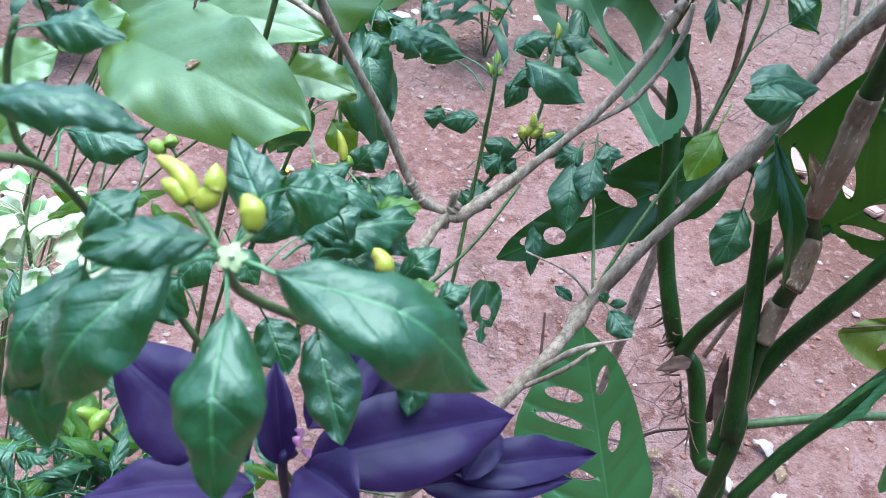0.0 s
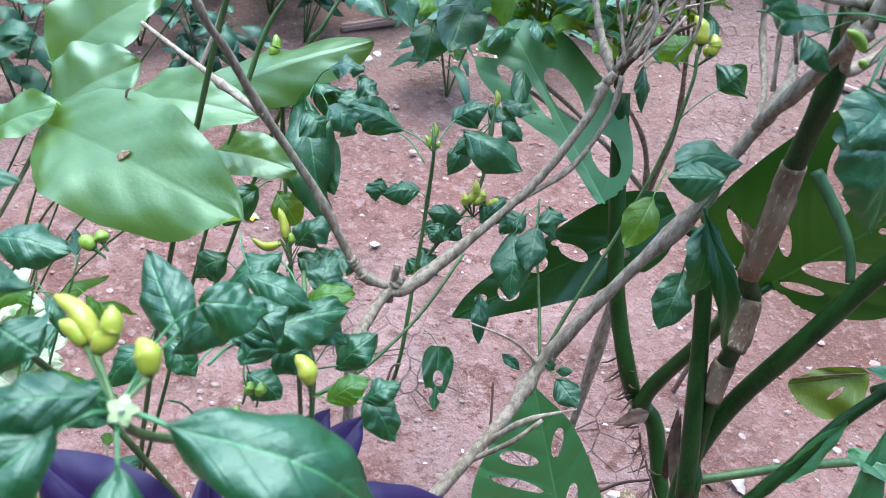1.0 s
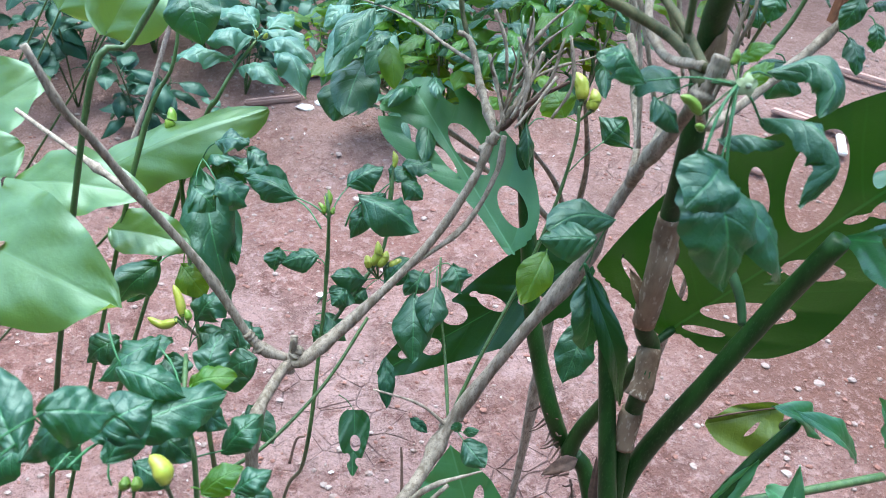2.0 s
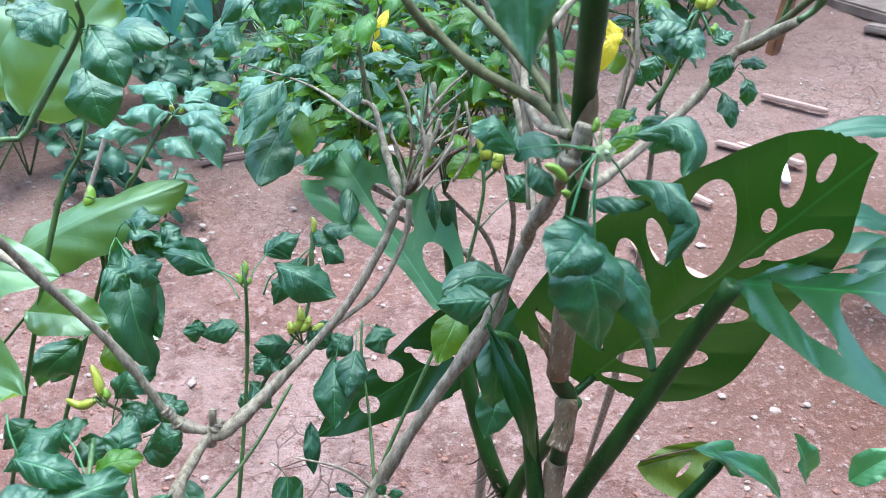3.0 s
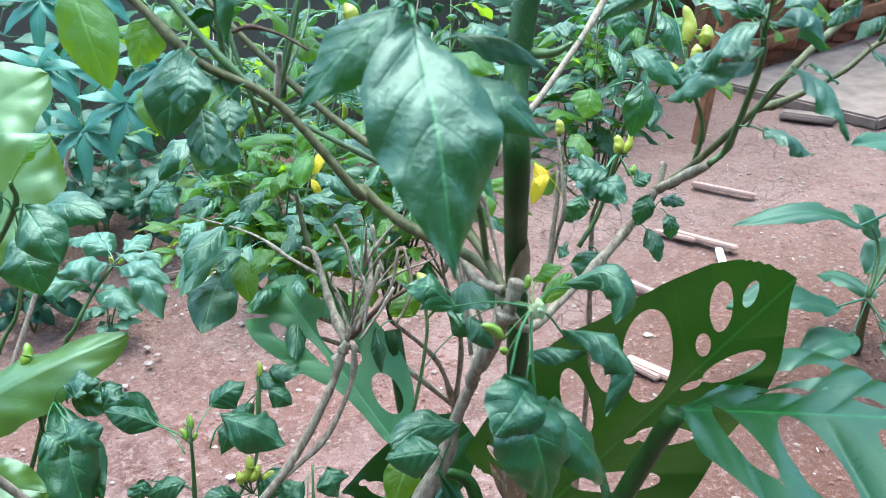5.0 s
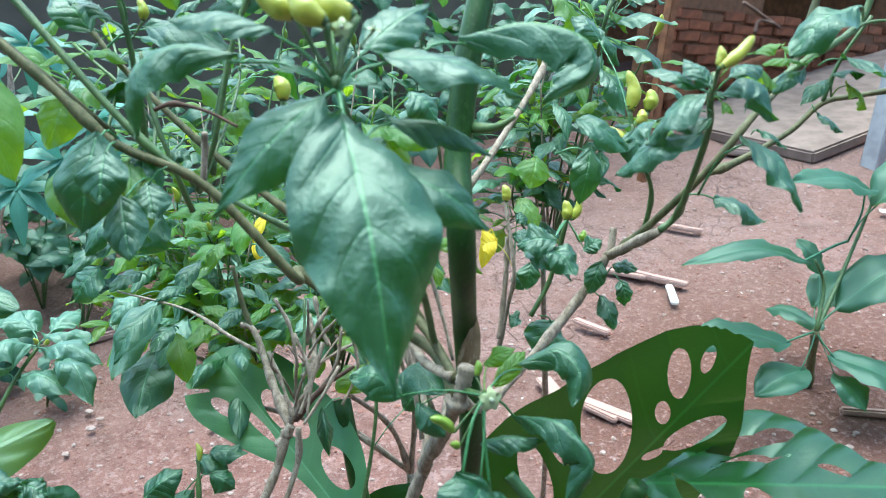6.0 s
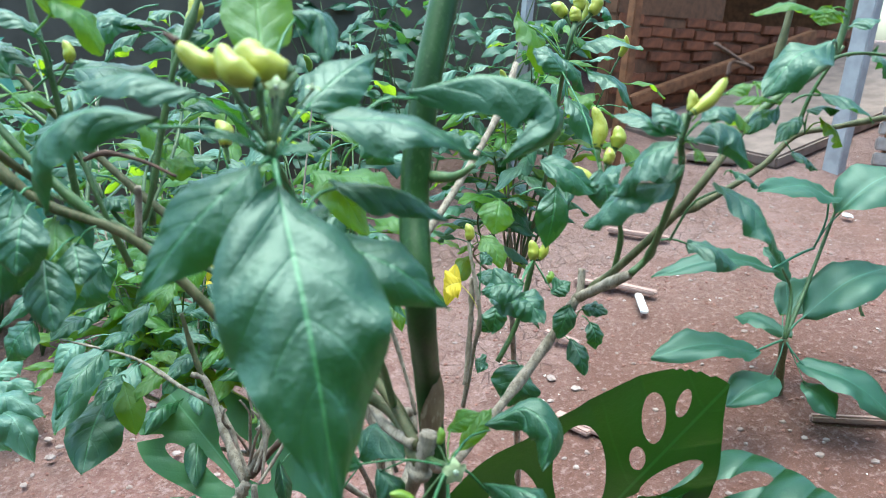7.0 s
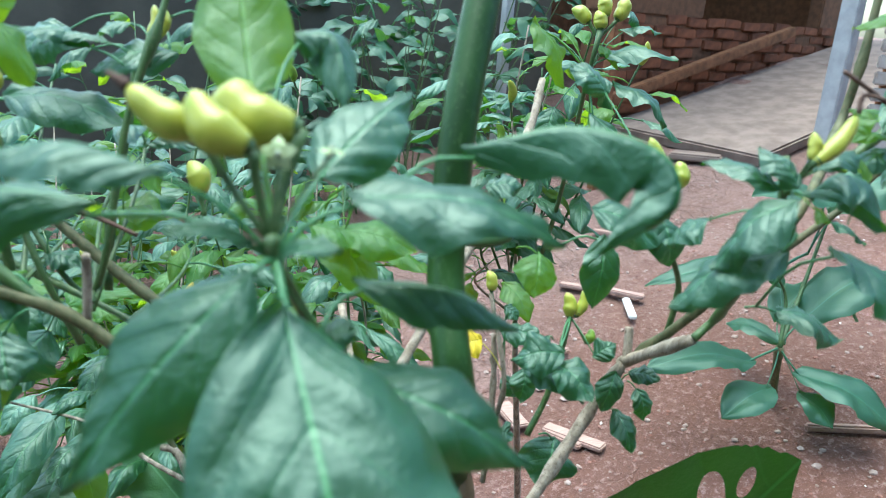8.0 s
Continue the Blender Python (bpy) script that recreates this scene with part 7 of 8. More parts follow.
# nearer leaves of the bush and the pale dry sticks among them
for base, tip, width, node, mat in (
        ((0.101, 0.928, 1.321), (0.063, 0.840, 1.269), 0.042, (0.129, 0.94, 1.318), SHEEN_LEAF),
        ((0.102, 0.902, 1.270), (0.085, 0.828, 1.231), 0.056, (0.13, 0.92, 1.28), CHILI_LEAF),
        ((0.133, 0.912, 1.303), (0.104, 0.866, 1.267), 0.034, (0.15, 0.93, 1.3), SHEEN_LEAF),
        ((0.078, 0.952, 1.317), (0.053, 0.923, 1.294), 0.028, (0.11, 0.955, 1.318), SHEEN_LEAF),
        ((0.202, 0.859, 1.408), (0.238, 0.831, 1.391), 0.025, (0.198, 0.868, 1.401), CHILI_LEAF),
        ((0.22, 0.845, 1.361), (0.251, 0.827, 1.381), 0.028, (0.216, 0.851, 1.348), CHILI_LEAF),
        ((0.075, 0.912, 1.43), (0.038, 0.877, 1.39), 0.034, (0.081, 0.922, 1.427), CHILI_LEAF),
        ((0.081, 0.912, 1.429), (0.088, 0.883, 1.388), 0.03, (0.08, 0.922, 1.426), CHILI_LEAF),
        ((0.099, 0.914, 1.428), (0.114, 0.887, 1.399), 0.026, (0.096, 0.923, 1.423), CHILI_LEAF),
        ((0.118, 0.894, 1.425), (0.178, 0.877, 1.438), 0.02, (0.109, 0.901, 1.414), YOUNG_LIT_LEAF),
        ((0.13, 0.912, 1.414), (0.156, 0.891, 1.41), 0.016, (0.126, 0.92, 1.405), YOUNG_LIT_LEAF),
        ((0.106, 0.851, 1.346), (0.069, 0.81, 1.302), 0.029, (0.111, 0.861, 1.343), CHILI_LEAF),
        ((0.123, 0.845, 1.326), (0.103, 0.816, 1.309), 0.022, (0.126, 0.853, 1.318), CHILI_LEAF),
        ((0.123, 0.86, 1.309), (0.135, 0.824, 1.271), 0.029, (0.121, 0.869, 1.304), YOUNG_LIT_LEAF),
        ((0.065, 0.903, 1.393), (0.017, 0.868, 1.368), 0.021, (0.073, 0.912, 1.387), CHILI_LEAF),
        ((0.305, 0.805, 1.451), (0.263, 0.786, 1.431), 0.024, (0.313, 0.812, 1.445), YOUNG_LIT_LEAF),
        ((0.429, 0.725, 1.493), (0.438, 0.696, 1.473), 0.024, (0.431, 0.734, 1.488), YOUNG_LIT_LEAF),
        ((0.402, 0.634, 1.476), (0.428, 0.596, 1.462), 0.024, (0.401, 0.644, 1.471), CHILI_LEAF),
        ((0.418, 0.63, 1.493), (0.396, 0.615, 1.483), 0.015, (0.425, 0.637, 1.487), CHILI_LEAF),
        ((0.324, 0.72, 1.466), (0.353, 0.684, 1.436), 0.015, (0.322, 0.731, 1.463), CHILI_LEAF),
        ((0.35, 0.729, 1.439), (0.355, 0.7, 1.418), 0.014, (0.351, 0.738, 1.433), YOUNG_LIT_LEAF),
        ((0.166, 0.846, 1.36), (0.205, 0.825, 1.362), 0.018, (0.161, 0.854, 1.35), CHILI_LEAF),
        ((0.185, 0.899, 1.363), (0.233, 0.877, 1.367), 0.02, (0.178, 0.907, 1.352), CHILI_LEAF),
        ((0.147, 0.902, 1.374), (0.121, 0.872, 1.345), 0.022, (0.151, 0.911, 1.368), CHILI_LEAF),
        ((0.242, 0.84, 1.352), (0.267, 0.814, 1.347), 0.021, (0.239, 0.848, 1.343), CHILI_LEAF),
        ((0.159, 0.845, 1.325), (0.136, 0.818, 1.31), 0.02, (0.163, 0.853, 1.317), YOUNG_LIT_LEAF),
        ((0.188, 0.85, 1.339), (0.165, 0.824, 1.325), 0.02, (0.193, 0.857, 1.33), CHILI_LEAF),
        ((0.285, 0.81, 1.377), (0.261, 0.788, 1.362), 0.018, (0.29, 0.818, 1.37), YOUNG_LIT_LEAF),
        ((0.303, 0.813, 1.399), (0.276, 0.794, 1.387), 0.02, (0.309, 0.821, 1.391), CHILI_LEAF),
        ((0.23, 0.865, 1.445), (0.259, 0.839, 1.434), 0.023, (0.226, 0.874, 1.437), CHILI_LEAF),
        ((0.261, 0.866, 1.465), (0.234, 0.846, 1.45), 0.022, (0.266, 0.874, 1.458), YOUNG_LIT_LEAF),
        ((0.201, 0.899, 1.453), (0.184, 0.874, 1.425), 0.023, (0.204, 0.908, 1.448), YOUNG_LIT_LEAF),
        ((0.171, 0.908, 1.393), (0.156, 0.881, 1.371), 0.02, (0.173, 0.916, 1.387), YOUNG_LIT_LEAF),
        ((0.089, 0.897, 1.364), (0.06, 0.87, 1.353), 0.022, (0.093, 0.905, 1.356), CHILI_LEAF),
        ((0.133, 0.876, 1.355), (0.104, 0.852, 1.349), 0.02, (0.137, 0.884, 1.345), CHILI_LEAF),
        ((0.149, 0.87, 1.335), (0.177, 0.847, 1.329), 0.019, (0.145, 0.877, 1.326), YOUNG_LIT_LEAF)):
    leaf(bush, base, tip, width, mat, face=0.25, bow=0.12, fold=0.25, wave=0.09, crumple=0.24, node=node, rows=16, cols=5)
for pts, r, mat in (
        ([(0.322, 0.635, 1.461), (0.327, 0.631, 1.452), (0.337, 0.618, 1.418), (0.343, 0.608, 1.393)], 0.0031, BARK),
        ([(0.26, 0.635, 1.496), (0.28, 0.625, 1.465), (0.296, 0.615, 1.442), (0.311, 0.598, 1.402), (0.323, 0.58, 1.365)], 0.0039, BARK),
        ([(0.289, 0.583, 1.473), (0.313, 0.565, 1.433), (0.327, 0.553, 1.411)], 0.004, GREEN_BARK),
        ([(0.291, 0.628, 1.447), (0.301, 0.619, 1.423), (0.308, 0.609, 1.398), (0.316, 0.582, 1.341)], 0.0037, BARK),
        ([(0.404, 0.671, 1.38), (0.407, 0.678, 1.404), (0.41, 0.687, 1.439), (0.41, 0.694, 1.467)], 0.0042, BARK),
        ([(0.228, 0.692, 1.382), (0.241, 0.679, 1.35), (0.238, 0.665, 1.317)], 0.003, BARK),
        ([(0.253, 0.696, 1.371), (0.246, 0.688, 1.347), (0.233, 0.675, 1.315)], 0.003, BARK),
        ([(0.265, 0.678, 1.357), (0.252, 0.671, 1.335), (0.235, 0.662, 1.312)], 0.0026, BARK),
        ([(0.256, 0.793, 1.375), (0.261, 0.784, 1.35), (0.269, 0.775, 1.33)], 0.0034, BARK),
        ([(0.217, 0.777, 1.38), (0.231, 0.767, 1.354), (0.238, 0.753, 1.319)], 0.0029, BARK),
        ([(0.208, 0.707, 1.359), (0.218, 0.697, 1.336), (0.229, 0.682, 1.306)], 0.0031, BARK),
        ([(0.276, 0.708, 1.385), (0.284, 0.693, 1.347), (0.27, 0.682, 1.317)], 0.0027, BARK)):
    stem(chili, pts, r * 0.8, r * 0.6, mat, "twig", sides=8, knots=4, rough=0.09)

# ---- taller chili plant behind the branch to the right ----
tall_chili = thing("chili_plant", (0.85, 1.45, ground_z(0.85, 1.45)), "tall chili plant with clusters of yellow pods", "chili plant", group="chili plants")
T0 = V(tall_chili.location)
TH = V((0.636, 1.111, 1.284))
stem(tall_chili, [T0, T0.lerp(TH, 0.5) + V((0.03, 0, 0)), TH], 0.009, 0.006, BARK, "trunk", sides=8, knots=4)
for k, (p, pods, n) in enumerate((((0.648, 1.018, 1.687), 4, 9), ((0.614, 1.042, 1.623), 1, 9), ((0.686, 0.987, 1.631), 2, 8), ((0.620, 1.132, 1.668), 1, 8), ((0.558, 1.054, 1.534), 2, 8), ((0.577, 1.025, 1.467), 1, 7), ((0.567, 1.183, 1.601), 1, 8), ((0.556, 1.014, 1.569), 2, 8), ((0.533, 1.137, 1.592), 1, 8), ((0.655, 1.021, 1.535), 1, 6), ((0.591, 1.025, 1.626), 1, 8), ((0.566, 1.059, 1.389), 1, 7), ((0.554, 1.036, 1.477), 1, 7))):
    shoot(tall_chili, TH.lerp(V(p), 0.15), p, n + 3, 0.075, 800 + k, lower=0.5, droop=0.45, r=0.003, pods=pods, podsize=0.026, stem_material=BARK if k % 2 else GREEN_STEM)
UC = V((0.558, 0.866, 1.635))
stem(tall_chili, [TH, TH.lerp(UC, 0.5) + V((0.01, 0, 0)), UC, (0.573, 0.877, 1.686), (0.579, 0.886, 1.719)], 0.004, 0.0026, GREEN_STEM, "branch", sides=8, knots=3)
for base, tip, width, mat in (
        ((0.510, 0.895, 1.677), (0.536, 0.868, 1.621), 0.038, YOUNG_LIT_LEAF), ((0.543, 0.862, 1.641), (0.571, 0.841, 1.607), 0.032, CHILI_LEAF), ((0.568, 0.867, 1.650), (0.622, 0.827, 1.652), 0.032, CHILI_LEAF), ((0.572, 0.848, 1.629), (0.613, 0.813, 1.598), 0.036, CHILI_LEAF), ((0.548, 0.837, 1.604), (0.566, 0.804, 1.558), 0.03, CHILI_LEAF),
        ((0.596, 0.887, 1.673), (0.628, 0.866, 1.674), 0.024, CHILI_LEAF), ((0.545, 0.900, 1.661), (0.531, 0.908, 1.668), 0.02, CHILI_LEAF), ((0.564, 0.873, 1.663), (0.584, 0.858, 1.640), 0.02, YOUNG_LIT_LEAF), ((0.549, 0.914, 1.672), (0.566, 0.902, 1.653), 0.024, YOUNG_LIT_LEAF), ((0.602, 0.892, 1.693), (0.616, 0.882, 1.677), 0.026, CHILI_LEAF), ((0.527, 0.866, 1.605), (0.518, 0.858, 1.571), 0.03, CHILI_LEAF), ((0.556, 0.845, 1.569), (0.534, 0.848, 1.556), 0.02, YOUNG_LIT_LEAF)):
    leaf(tall_chili, base, tip, width, mat, face=0.2, bow=0.14, fold=0.1, wave=0.09, crumple=0.26, node=UC, rows=16, cols=5)
for a, b in (((0.559, 0.880, 1.680), (0.545, 0.888, 1.690)), ((0.568, 0.868, 1.686), (0.565, 0.875, 1.704)), ((0.584, 0.873, 1.684), (0.591, 0.877, 1.705)), ((0.564, 0.866, 1.675), (0.561, 0.871, 1.690))):
    pod(tall_chili, a, b, 0.008, node=(0.567, 0.873, 1.666))
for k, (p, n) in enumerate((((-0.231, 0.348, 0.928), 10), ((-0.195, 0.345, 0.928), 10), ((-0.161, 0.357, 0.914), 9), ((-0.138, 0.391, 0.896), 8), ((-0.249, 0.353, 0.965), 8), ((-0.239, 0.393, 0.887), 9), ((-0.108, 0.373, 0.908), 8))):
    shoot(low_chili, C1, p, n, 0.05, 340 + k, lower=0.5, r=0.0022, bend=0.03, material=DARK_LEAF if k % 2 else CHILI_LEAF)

# ---- broad-leaved shrub on the open ground ----
shrub = thing("leafy_shrub", (2.039, 1.997, 0.524), "young shrub with large soft blue-green leaves in red soil", "shrub")
S0 = V(shrub.location)
SC = V((1.933, 1.909, 0.776))
stem(shrub, [S0, S0.lerp(SC, 0.5), SC], 0.022, 0.016, GREEN_BARK, "trunk", sides=9, knots=2)
for k, (base, tip, w) in enumerate((((1.832, 1.889, 0.744), (1.471, 1.922, 0.741), 0.13), ((1.953, 1.859, 0.712), (2.161, 1.647, 0.615), 0.15), ((2.010, 1.936, 0.836), (2.326, 1.936, 0.996), 0.17), ((2.158, 2.051, 1.172), (1.814, 2.017, 1.218), 0.13), ((2.158, 2.040, 1.138), (2.368, 2.019, 1.292), 0.17),
                                    ((1.978, 1.995, 0.814), (2.160, 2.070, 0.895), 0.12), ((1.909, 1.962, 0.981), (1.448, 1.952, 0.979), 0.09), ((1.886, 1.867, 0.665), (1.678, 1.811, 0.618), 0.12), ((2.084, 2.036, 0.710), (2.005, 2.230, 0.716), 0.1), ((2.006, 2.020, 0.919), (1.966, 2.116, 1.004), 0.09), ((2.178, 2.076, 0.932), (2.318, 1.986, 0.800), 0.12), ((1.968, 1.836, 0.655), (1.987, 1.704, 0.610), 0.1))):
    leaf(shrub, base, tip, w * 1.15, SHRUB_LEAF, face=0.25, fold=0.25, bow=0.12, wave=0.05, node=SC.lerp(V(base), 0.1) if k not in (3, 4, 6) else (2.086, 2.029, 1.029), rows=16, cols=5)
stem(shrub, [SC, (2.067, 2.001, 0.924), (2.170, 2.059, 1.142)], 0.012, 0.007, GREEN_STEM, "stem", sides=8)
stem(shrub, [SC, (1.978, 1.968, 0.901), (1.932, 1.978, 0.984)], 0.009, 0.006, GREEN_STEM, "stem", sides=8)


# ---- undergrowth along the back ----
def weed(place, count, size, seed, material, width=0.45, tall=0.5, label="low green leafy weed in the shade", category="weed", group="weeds at the back"):
    rng = random.Random(seed)
    ob = thing("weed_plant", place, label, category, group)
    p0 = V(place)
    stalks = []
    for k in range(max(2, count // 8)):
        a = rng.uniform(0, 6.28)
        top = p0 + V((math.cos(a) * tall * 0.3, math.sin(a) * tall * 0.3, tall * rng.uniform(0.6, 1.1)))
        stem(ob, [p0, p0.lerp(top, 0.5) + V((0, 0, tall * 0.08)), top], 0.006, 0.003, GREEN_STEM, "stem", sides=6)
        stalks.append(glide([p0, p0.lerp(top, 0.5) + V((0, 0, tall * 0.08)), top], 12))
    for k in range(count):
        line = rng.choice(stalks)
        p = line[rng.randrange(3, 12)]
        a = rng.uniform(0, 6.28)
        out = V((math.cos(a), math.sin(a), rng.uniform(-0.1, 0.6)))
        b = p + out * size * 0.3
        big = size * rng.uniform(0.6, 1.2)
        leaf(ob, b, b + V((out.x, out.y, rng.uniform(-0.8, 0.3))).normalized() * big, big * width * rng.uniform(0.8, 1.2), material, face=0.35, bow=0.15, fold=rng.uniform(0, 0.4), wave=0.06, node=p, rows=8, cols=2)
    return ob


def on_ground(x, y, dz=0.0):
    return (x, y, ground_z(x, y) + dz)


weed((0.232, 2.875, 0.274), 34, 0.16, 61, SHRUB_LEAF, width=0.28, tall=0.42, label="tuft of long narrow leaves on the soil")
weed(on_ground(0.55, 3.1), 26, 0.14, 62, SHRUB_LEAF, width=0.3, tall=0.36)
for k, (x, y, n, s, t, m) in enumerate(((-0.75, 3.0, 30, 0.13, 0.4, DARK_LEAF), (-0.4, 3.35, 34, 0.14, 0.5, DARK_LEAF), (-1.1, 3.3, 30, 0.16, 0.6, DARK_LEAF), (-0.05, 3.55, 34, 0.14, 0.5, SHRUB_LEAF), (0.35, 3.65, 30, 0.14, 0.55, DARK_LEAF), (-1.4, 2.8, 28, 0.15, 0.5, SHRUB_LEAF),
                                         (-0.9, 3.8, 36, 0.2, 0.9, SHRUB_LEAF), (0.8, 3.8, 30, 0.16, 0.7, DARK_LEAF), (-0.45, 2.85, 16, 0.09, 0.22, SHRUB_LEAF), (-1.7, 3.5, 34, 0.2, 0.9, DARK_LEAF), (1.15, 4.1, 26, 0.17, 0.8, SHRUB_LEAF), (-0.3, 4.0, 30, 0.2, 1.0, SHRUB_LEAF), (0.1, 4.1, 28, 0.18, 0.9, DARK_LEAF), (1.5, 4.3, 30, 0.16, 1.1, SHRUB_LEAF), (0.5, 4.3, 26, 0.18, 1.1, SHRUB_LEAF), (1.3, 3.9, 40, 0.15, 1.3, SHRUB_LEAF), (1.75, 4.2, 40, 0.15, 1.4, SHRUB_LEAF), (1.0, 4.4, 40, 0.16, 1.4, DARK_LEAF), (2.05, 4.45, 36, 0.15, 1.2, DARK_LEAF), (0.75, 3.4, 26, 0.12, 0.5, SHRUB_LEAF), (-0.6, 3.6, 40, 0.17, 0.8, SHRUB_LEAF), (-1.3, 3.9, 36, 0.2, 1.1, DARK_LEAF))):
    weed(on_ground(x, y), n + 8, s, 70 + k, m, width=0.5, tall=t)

cassava = thing("cassava_plant", on_ground(-0.75, 2.55), "cassava plant with blue-green hand-shaped leaves", "cassava plant")
CB = V(cassava.location)
CT = V((-0.489, 2.824, 1.079))
stem(cassava, [CB, CB.lerp(CT, 0.5) + V((0.03, 0, 0)), CT, CT + V((0.02, 0, 0.3))], 0.014, 0.009, BARK, "stem", sides=8, knots=4)
for k, (p, tilt) in enumerate((((-0.577, 2.719, 1.178), 0.2), ((-0.302, 2.630, 1.103), -0.2), ((-0.442, 2.668, 1.004), 0.1), ((-0.522, 2.798, 1.189), 0.3), ((-0.594, 2.881, 1.371), 0.0), ((-0.746, 2.830, 0.983), 0.2), ((-0.233, 2.826, 1.193), -0.1), ((-0.464, 3.077, 1.402), 0.1))):
    c = V(p)
    stem(cassava, [CT + V((0, 0, 0.04 * k - 0.1)), CT.lerp(c, 0.6) + V((0, 0, 0.05)), c], 0.004, 0.003, GREEN_STEM, "leaf_stalk", sides=6)
    for j in range(7):
        a = -2.2 + j * 0.73 + tilt - 1.57
        d = V((math.cos(a), -0.25, math.sin(a))).normalized()
        size = 0.19 * (1 - 0.12 * abs(j - 3))
        leaf(cassava, c, c + d * size, 0.05, CASSAVA_LEAF, shape=lance, face=0.5, bow=0.1, fold=0.2, wave=0.02, rows=10, cols=2)

# ---- shed and walls ----
shed = thing("brick_shed", on_ground(3.5, 4.85), "old open shed with red brick wall and dark doorway", "shed")
SA, SB = V((2.75, 4.6, 0)), V((5.9, 5.67, 0))
SD = (SB - SA).normalized()
SN = V((SD.y, -SD.x, 0))
ang = math.atan2(SD.y, SD.x)
ZB = ground_z(2.75, 4.6) - 0.05
wall_len = (SB - SA).length
c = (SA + SB) / 2 - SN * 0.09
box("wall", shed, (c.x, c.y, ZB + 0.4), (wall_len, 0.12, 0.8), MORTAR, ang, bevel=0.01)
c2 = SA + SD * 0.55 - SN * 0.09
box("wall", shed, (c2.x, c2.y, ZB + 1.6), (1.1, 0.12, 1.6), MORTAR, ang, bevel=0.01)
c3 = SA + SD * (wall_len - 0.3) - SN * 0.09
box("wall", shed, (c3.x, c3.y, ZB + 1.6), (0.6, 0.12, 1.6), MORTAR, ang, bevel=0.01)
cb = (SA + SB) / 2 - SN * 1.6
box("back_wall", shed, (cb.x, cb.y, ZB + 1.3), (wall_len + 0.4, 0.12, 2.8), DARK_WOOD, ang)
cr = (SA + SB) / 2 - SN * 0.85
box("roof", shed, (cr.x, cr.y, ZB + 2.5), (wall_len + 0.6, 2.0, 0.06), DARK_WOOD, ang, label="dark sheet roof")
for s_ in (wall_len,):
    e_ = SA + SD * s_ - SN * 0.85
    box("side_wall", shed, (e_.x, e_.y, ZB + 1.3), (0.12, 1.5, 2.8), DARK_WOOD, ang)
bx = SA + SD * 1.55 - SN * 0.35
box("shelf_box", shed, (bx.x, bx.y, ZB + 1.28), (0.35, 0.3, 0.34), BLUE_PAINT, ang, label="blue plastic crate on the sill")
bl = SA + SD * 1.1 + SN * 0.08
box("beam", shed, (bl.x, bl.y, ZB + 0.52), (2.1, 0.06, 0.07), DARK_WOOD, ang, tilt=(0, -0.24), label="weathered timber leaning along the wall")
front = thing("brick_facing", (SA.x, SA.y, ZB), "courses of worn red brick on the shed wall", "brick wall")
brick_mesh = None
for row in range(11):
    for col in range(14):
        s_ = 0.11 + col * 0.226 + (0.113 if row % 2 else 0.0)
        if (row * 7 + col * 5) % 11 == 3:
            continue
        p_ = SA + SD * (s_ + 0.012 * math.sin(row * 3.3 + col * 5.9)) + SN * (-0.026 + 0.012 * math.sin(row * 5.1 + col * 3.7))
        if brick_mesh is None:
            first = box("brick", front, (SA.x, SA.y, ZB), (0.212, 0.03, 0.062), BRICK, 0.0, bevel=0.006)
            brick_mesh = first.data
            ob = first
        else:
            ob = new("brick", brick_mesh)
            ob.parent = front
        ob.matrix_basis = pose(p_.x - SA.x, p_.y - SA.y, 0.05 + row * 0.073 + 0.007 * math.sin(row * 1.9 + col * 4.3), 0, 2.2 * math.sin(row * 4.1 + col * 2.7), math.degrees(ang) + 1.5 * math.sin(row * 2.3 + col * 7.1))
# Walls added behind and at both sides to block low sky light.
added_wall_back = box("wall_south", None, (0.3, -1.6, 1.45), (9.0, 0.16, 3.9), PLASTER, 0.0)
tagged(added_wall_back, "plain wall added unseen behind the camera to block low light", "wall", kind="structure")
wall_west = box("wall_west", None, (-4.2, 1.6, 0.6), (0.16, 6.6, 2.6), PLASTER, 0.0)
tagged(wall_west, "plain wall added at the side of the yard to block low light", "wall", kind="structure")
wall_east = box("wall_east", None, (6.6, 1.4, 1.8), (0.16, 6.2, 3.4), PLASTER, 0.0)
tagged(wall_east, "plain wall added at the side of the yard to block low light", "wall", kind="structure")
wall_left = box("wall_north", None, (-1.15, 4.85, 0.95), (7.4, 0.16, 1.9), PLASTER, 0.03)
tagged(wall_left, "dark grey plastered yard wall behind the plants", "wall", kind="structure")
PB = V((3.540, 3.477, 0.989))
post = box("post", None, (PB.x, PB.y, PB.z + 0.9), (0.09, 0.09, 2.0), PALE_PAINT, 0.4)
tagged(post, "pale painted post in front of the shed", "post", group="posts by the shed")
for px, col in (((2.389, 3.835, 0.806), DARK_WOOD), ((2.006, 4.335, 0.789), PALE_PAINT)):
    q = V(px)
    p_ = box("post", None, (q.x, q.y, q.z + 0.7), (0.055, 0.055, 1.6), col, 0.3)
    tagged(p_, "weathered post at the edge of the yard", "post", group="posts by the shed")
fence = thing("bamboo_fence", (PB.x + 0.9, PB.y - 0.5, PB.z), "pale woven bamboo fence panel", "fence")
for k in range(22):
    box("slat", fence, (PB.x + 0.95, PB.y - 0.45, PB.z - 0.1 + 0.085 * k), (1.7, 0.03, 0.07), BAMBOO, -0.5, bevel=0.008)
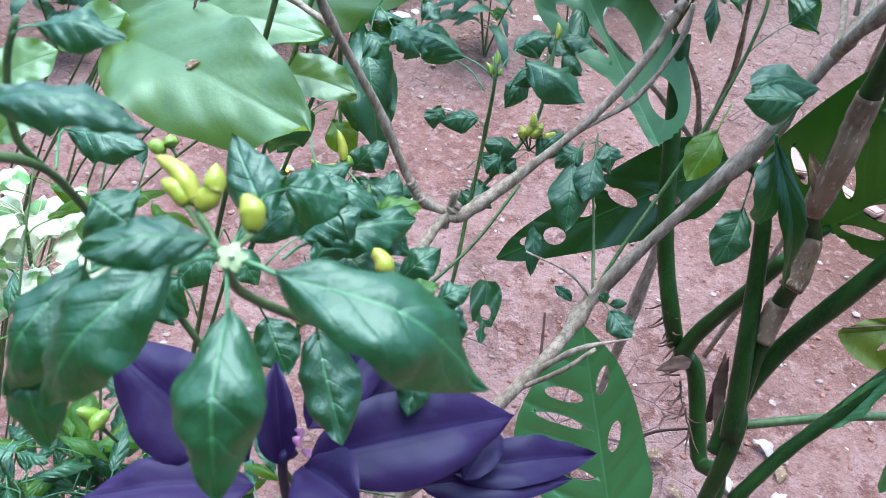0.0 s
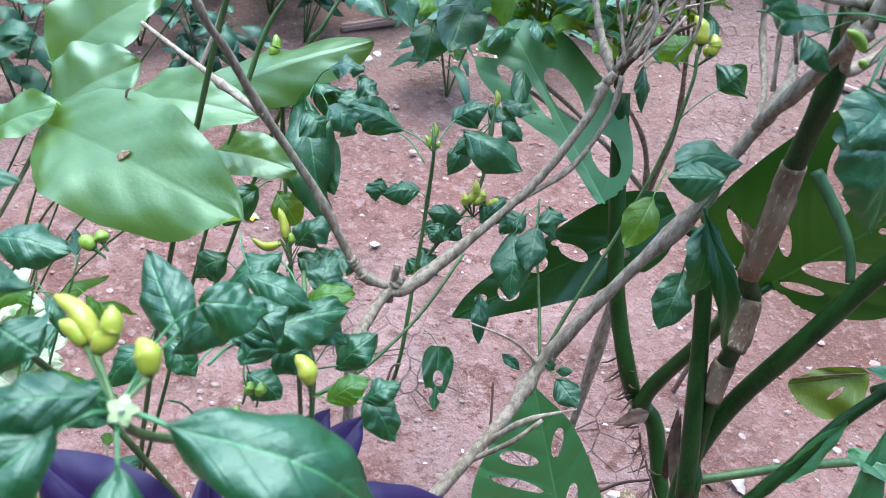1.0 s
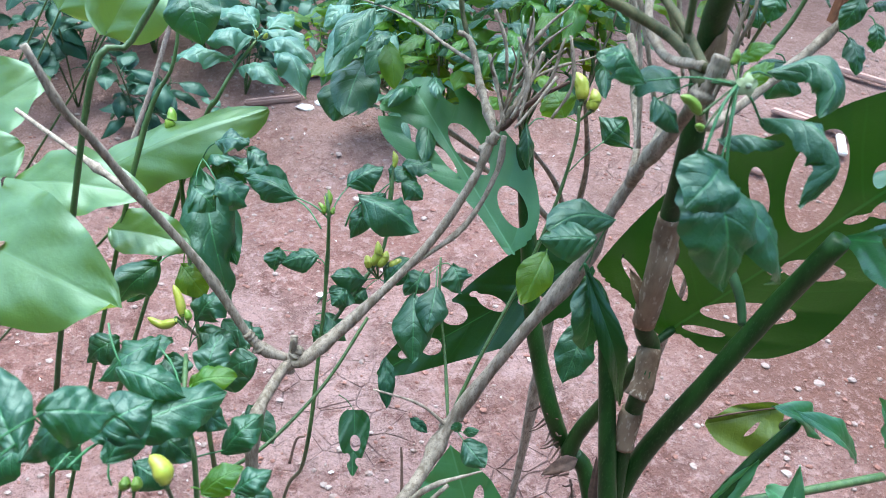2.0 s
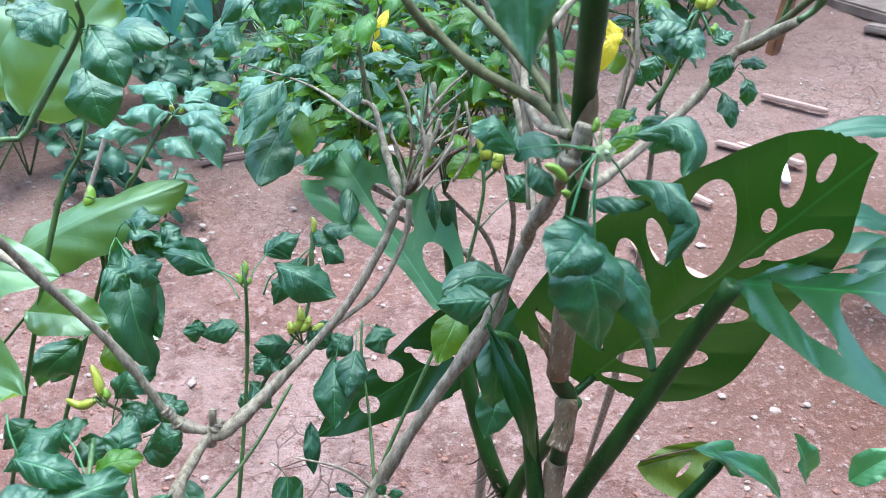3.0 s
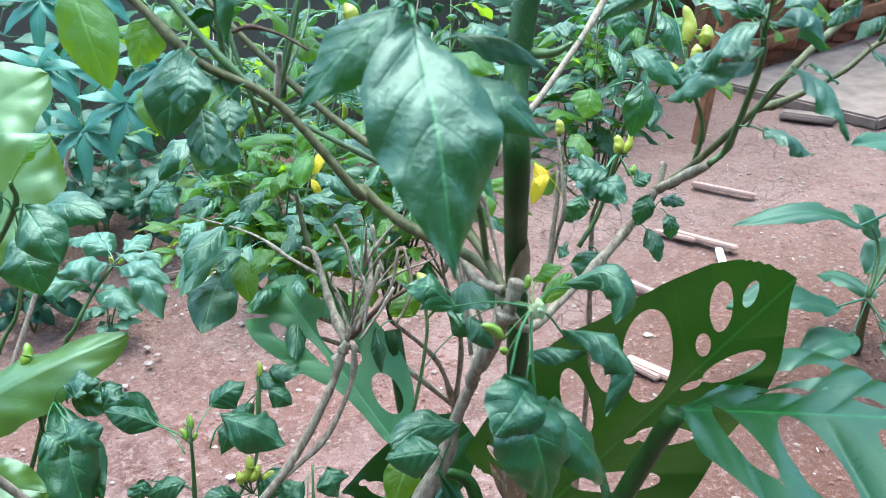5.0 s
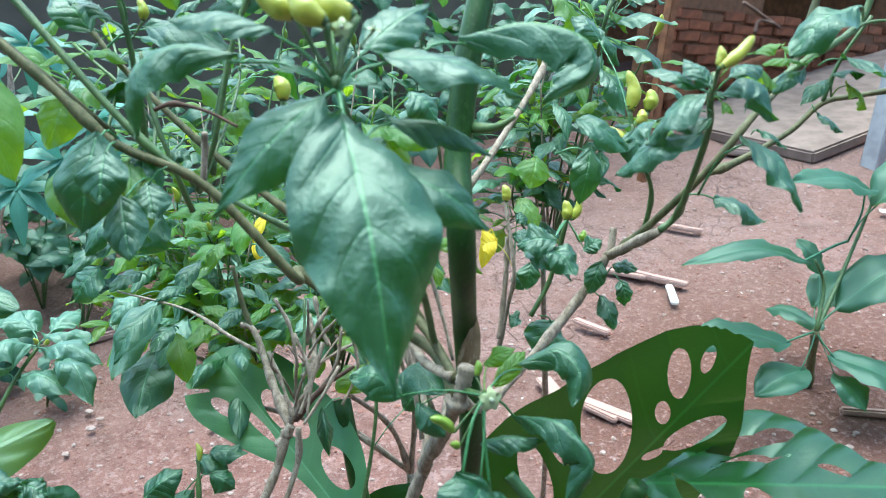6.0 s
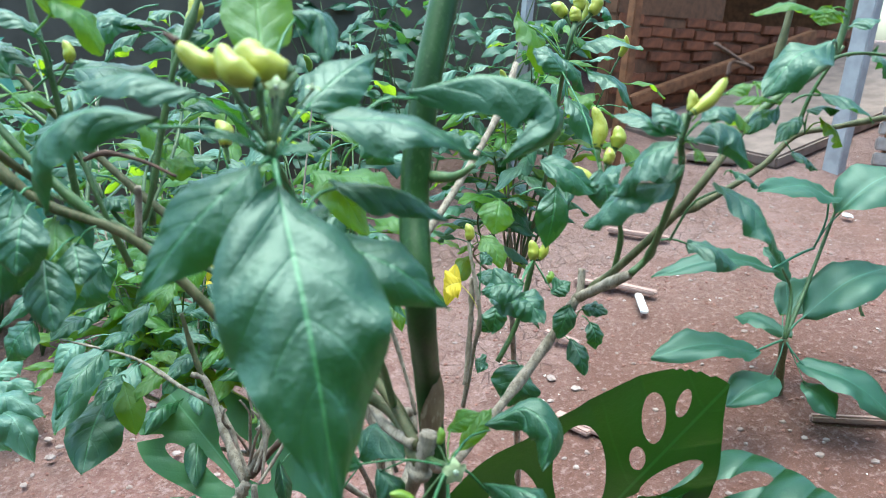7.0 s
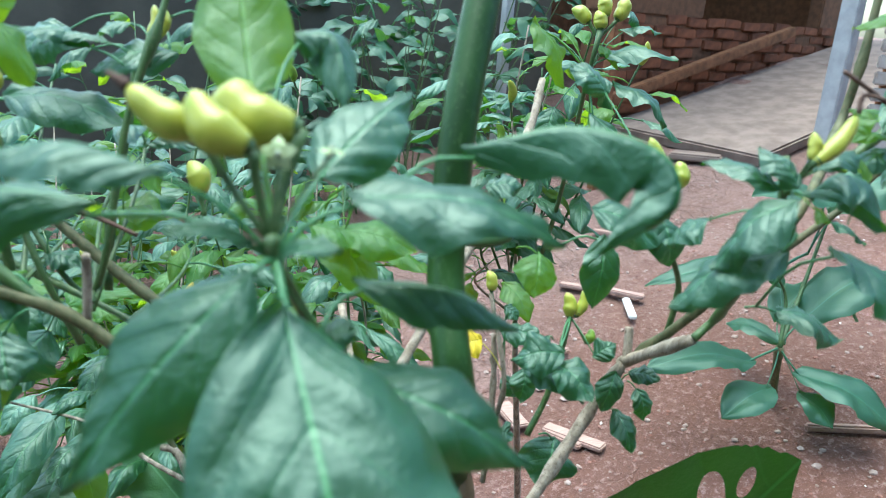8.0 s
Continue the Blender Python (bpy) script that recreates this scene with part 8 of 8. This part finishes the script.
for k in (-0.75, 0.0, 0.75):
    box("upright", fence, (PB.x + 0.95 + k * 0.88 + 0.01, PB.y - 0.45 - k * 0.48 + 0.05, PB.z + 0.85), (0.05, 0.05, 2.0), DARK_WOOD, -0.5)
cl = V((3.645, 3.140, 0.974))
cloth_v, cloth_f, cloth_uv = blade(cl + V((0, 0, 0.1)), cl - V((0, 0, 0.14)), 0.2, face=1.0, bow=0.05, wave=0.08, shape=lambda s: 1.0, rows=14, cols=6)
tagged(part("cloth", cloth_v, cloth_f, RED_CLOTH, None, uvs=cloth_uv), "red cloth hung over the fence", "cloth")
fs = SA + SD * 1.7 + SN * 0.58
slab = box("concrete_apron", None, (fs.x, fs.y, ground_z(fs.x, fs.y) + 0.0), (3.2, 1.1, 0.07), CONCRETE, ang, bevel=0.012, tilt=(0.0, -0.2))
tagged(slab, "worn concrete apron in front of the shed", "apron", kind="structure")


# ---- small things on the ground ----
def lying(name, a, b, width, thick, material, label, category, group=""):
    """A flat stick or board lying between two places on the ground."""
    a, b = V(a), V(b)
    d = b - a
    ob = box(name, None, (a + b) / 2 + V((0, 0, thick * 0.4 + 0.012)), (d.length, width, thick), material, math.atan2(d.y, d.x), bevel=min(width, thick) * 0.25, tilt=(0, -math.atan2(d.z, math.hypot(d.x, d.y))))
    return tagged(ob, label, category, group)


for a, b, w in (((1.485, 2.639, 0.491), (1.567, 2.508, 0.492), 0.035), ((1.320, 2.174, 0.405), (1.440, 2.013, 0.409), 0.05), ((1.829, 2.920, 0.591), (2.007, 2.710, 0.601), 0.04), ((1.239, 2.338, 0.408), (1.254, 2.202, 0.395), 0.06), ((1.324, 2.153, 0.403), (1.387, 2.048, 0.403), 0.05), ((1.756, 2.954, 0.580), (1.884, 2.828, 0.590), 0.04), ((2.110, 3.330, 0.693), (2.312, 3.116, 0.707), 0.04)):
    lying("plank", a, b, w, 0.018, WOOD, "pale weathered board lying in the soil", "plank", "boards on the ground")
lying("stick", (1.934, 2.729, 0.589), (1.890, 2.598, 0.565), 0.03, 0.02, WHITE_STUFF, "short white stick on the soil", "stick")
lying("stick", (2.036, 1.844, 0.506), (2.266, 1.721, 0.537), 0.025, 0.025, WOOD, "dry stick by the shrub", "stick")
lying("stick", (-0.261, 3.429, 0.242), (-0.020, 3.514, 0.299), 0.04, 0.035, WOOD, "bare stick near the weeds", "stick")
lying("stick", (-0.384, 3.224, 0.194), (-0.151, 3.249, 0.243), 0.03, 0.03, WOOD, "bare stick near the weeds", "stick")
lying("slab", (2.952, 3.973, 0.931), (3.150, 3.772, 0.947), 0.16, 0.04, CONCRETE, "grey broken slab on the soil", "slab")
rng = random.Random(21)


def lump(name, place, r, material, label, category, group="", flat=0.5):
    v, f = pebble(rng, (place[0], place[1], place[2] + r * 0.3), r, flat)
    return tagged(part(name, v, f, material, None, smooth=False), label, category, group)


for p, r in (((-0.275, 2.648, 0.149), 0.02), ((-0.252, 2.697, 0.159), 0.013), ((-0.195, 1.912, 0.079), 0.016), ((1.379, 1.543, 0.343), 0.02), ((1.469, 1.551, 0.361), 0.014), ((-0.338, 2.541, 0.124), 0.012), ((1.396, 2.378, 0.443), 0.022), ((1.452, 2.290, 0.444), 0.016), ((0.146, 1.430, 0.089), 0.012), ((1.239, 1.639, 0.327), 0.012), ((1.967, 1.712, 0.477), 0.018), ((1.197, 1.280, 0.277), 0.014), ((-0.297, 2.756, 0.157), 0.016), ((-0.412, 2.429, 0.096), 0.012), ((0.127, 2.506, 0.210), 0.012), ((0.041, 2.810, 0.229), 0.014)):
    lump("stone", p, r, STONE, "small pale stone on red soil", "stone", "loose stones")
for p, r in (((-0.120, 3.179, 0.240), 0.04), ((-0.070, 3.219, 0.255), 0.03), ((0.047, 2.005, 0.137), 0.012), ((0.440, 3.200, 0.352), 0.03), ((3.183, 2.970, 0.860), 0.03)):
    lump("plastic_scrap", p, r, WHITE_STUFF, "crumpled white plastic scrap on the soil", "litter", "white scraps", flat=0.4)
for k in range(16):
    x, y = rng.uniform(0.66, 0.98), rng.uniform(0.95, 1.16)
    turn = rng.uniform(0, 6.28)
    size = rng.uniform(0.03, 0.06)
    p = V((x, y, ground_z(x, y) + 0.012))
    v_, f_, uv_ = blade(p, p + V((math.cos(turn) * size, math.sin(turn) * size, rng.uniform(0.0, 0.02))), size * 0.5, face=0.1, bow=0.2, fold=rng.uniform(-0.6, 0.6), wave=0.15, crumple=0.4, rows=10, cols=3, seed=k + 5)
    dry = part("dry_leaf", v_, f_, (DARK_DRY, SHEATH, BAMBOO)[k % 3], None, uvs=uv_)
    tagged(dry, "curled dry leaf scrap at the foot of the monstera", "dry leaf", "dry leaves on the soil")
fallen = thing("fallen_flower", (-0.355, 2.121, 0.072), "fallen cream and yellow flower on the soil", "flower")
F0 = V(fallen.location)
for k in range(5):
    a = k * 1.25
    v_, f_, uv_ = blade(F0 + V((0, 0, 0.012)), F0 + V((math.cos(a) * 0.025, math.sin(a) * 0.025, 0.012)), 0.017, face=0.1, rows=6, cols=2)
    part("petal", v_, f_, PETAL if k < 4 else YELLOW_LEAF, fallen, "", uv_)


def litter(count, seed, region):
    """Small pale flecks and dead leaf bits on the soil."""
    r_ = random.Random(seed)
    verts, faces, uvs = [], [], []
    for _ in range(count):
        x, y = r_.uniform(*region[0]), r_.uniform(*region[1])
        a = r_.uniform(0, 6.28)
        p = V((x, y, ground_z(x, y) + noise.noise(V((x * 1.7, y * 1.7, 0.3))) * 0.035 + noise.noise(V((x * 6, y * 6, 1.3))) * 0.011 + 0.004))
        s = r_.uniform(0.005, 0.016)
        v, f, uv = blade(p, p + V((math.cos(a) * s, math.sin(a) * s, r_.uniform(0, 0.006))), s * r_.uniform(0.3, 0.8), face=0.0, rows=3, cols=1, bow=0.1)
        n0 = len(verts)
        verts += v
        uvs += uv
        faces += [tuple(i + n0 for i in q) for q in f]
    return part("leaf_litter", verts, faces, WHITE_STUFF, None, uvs=uvs)


tagged(litter(260, 5, ((-1.5, 3.8), (1.2, 4.4))), "pale flecks and bits of dead leaf on the soil", "leaf litter", kind="stuff")
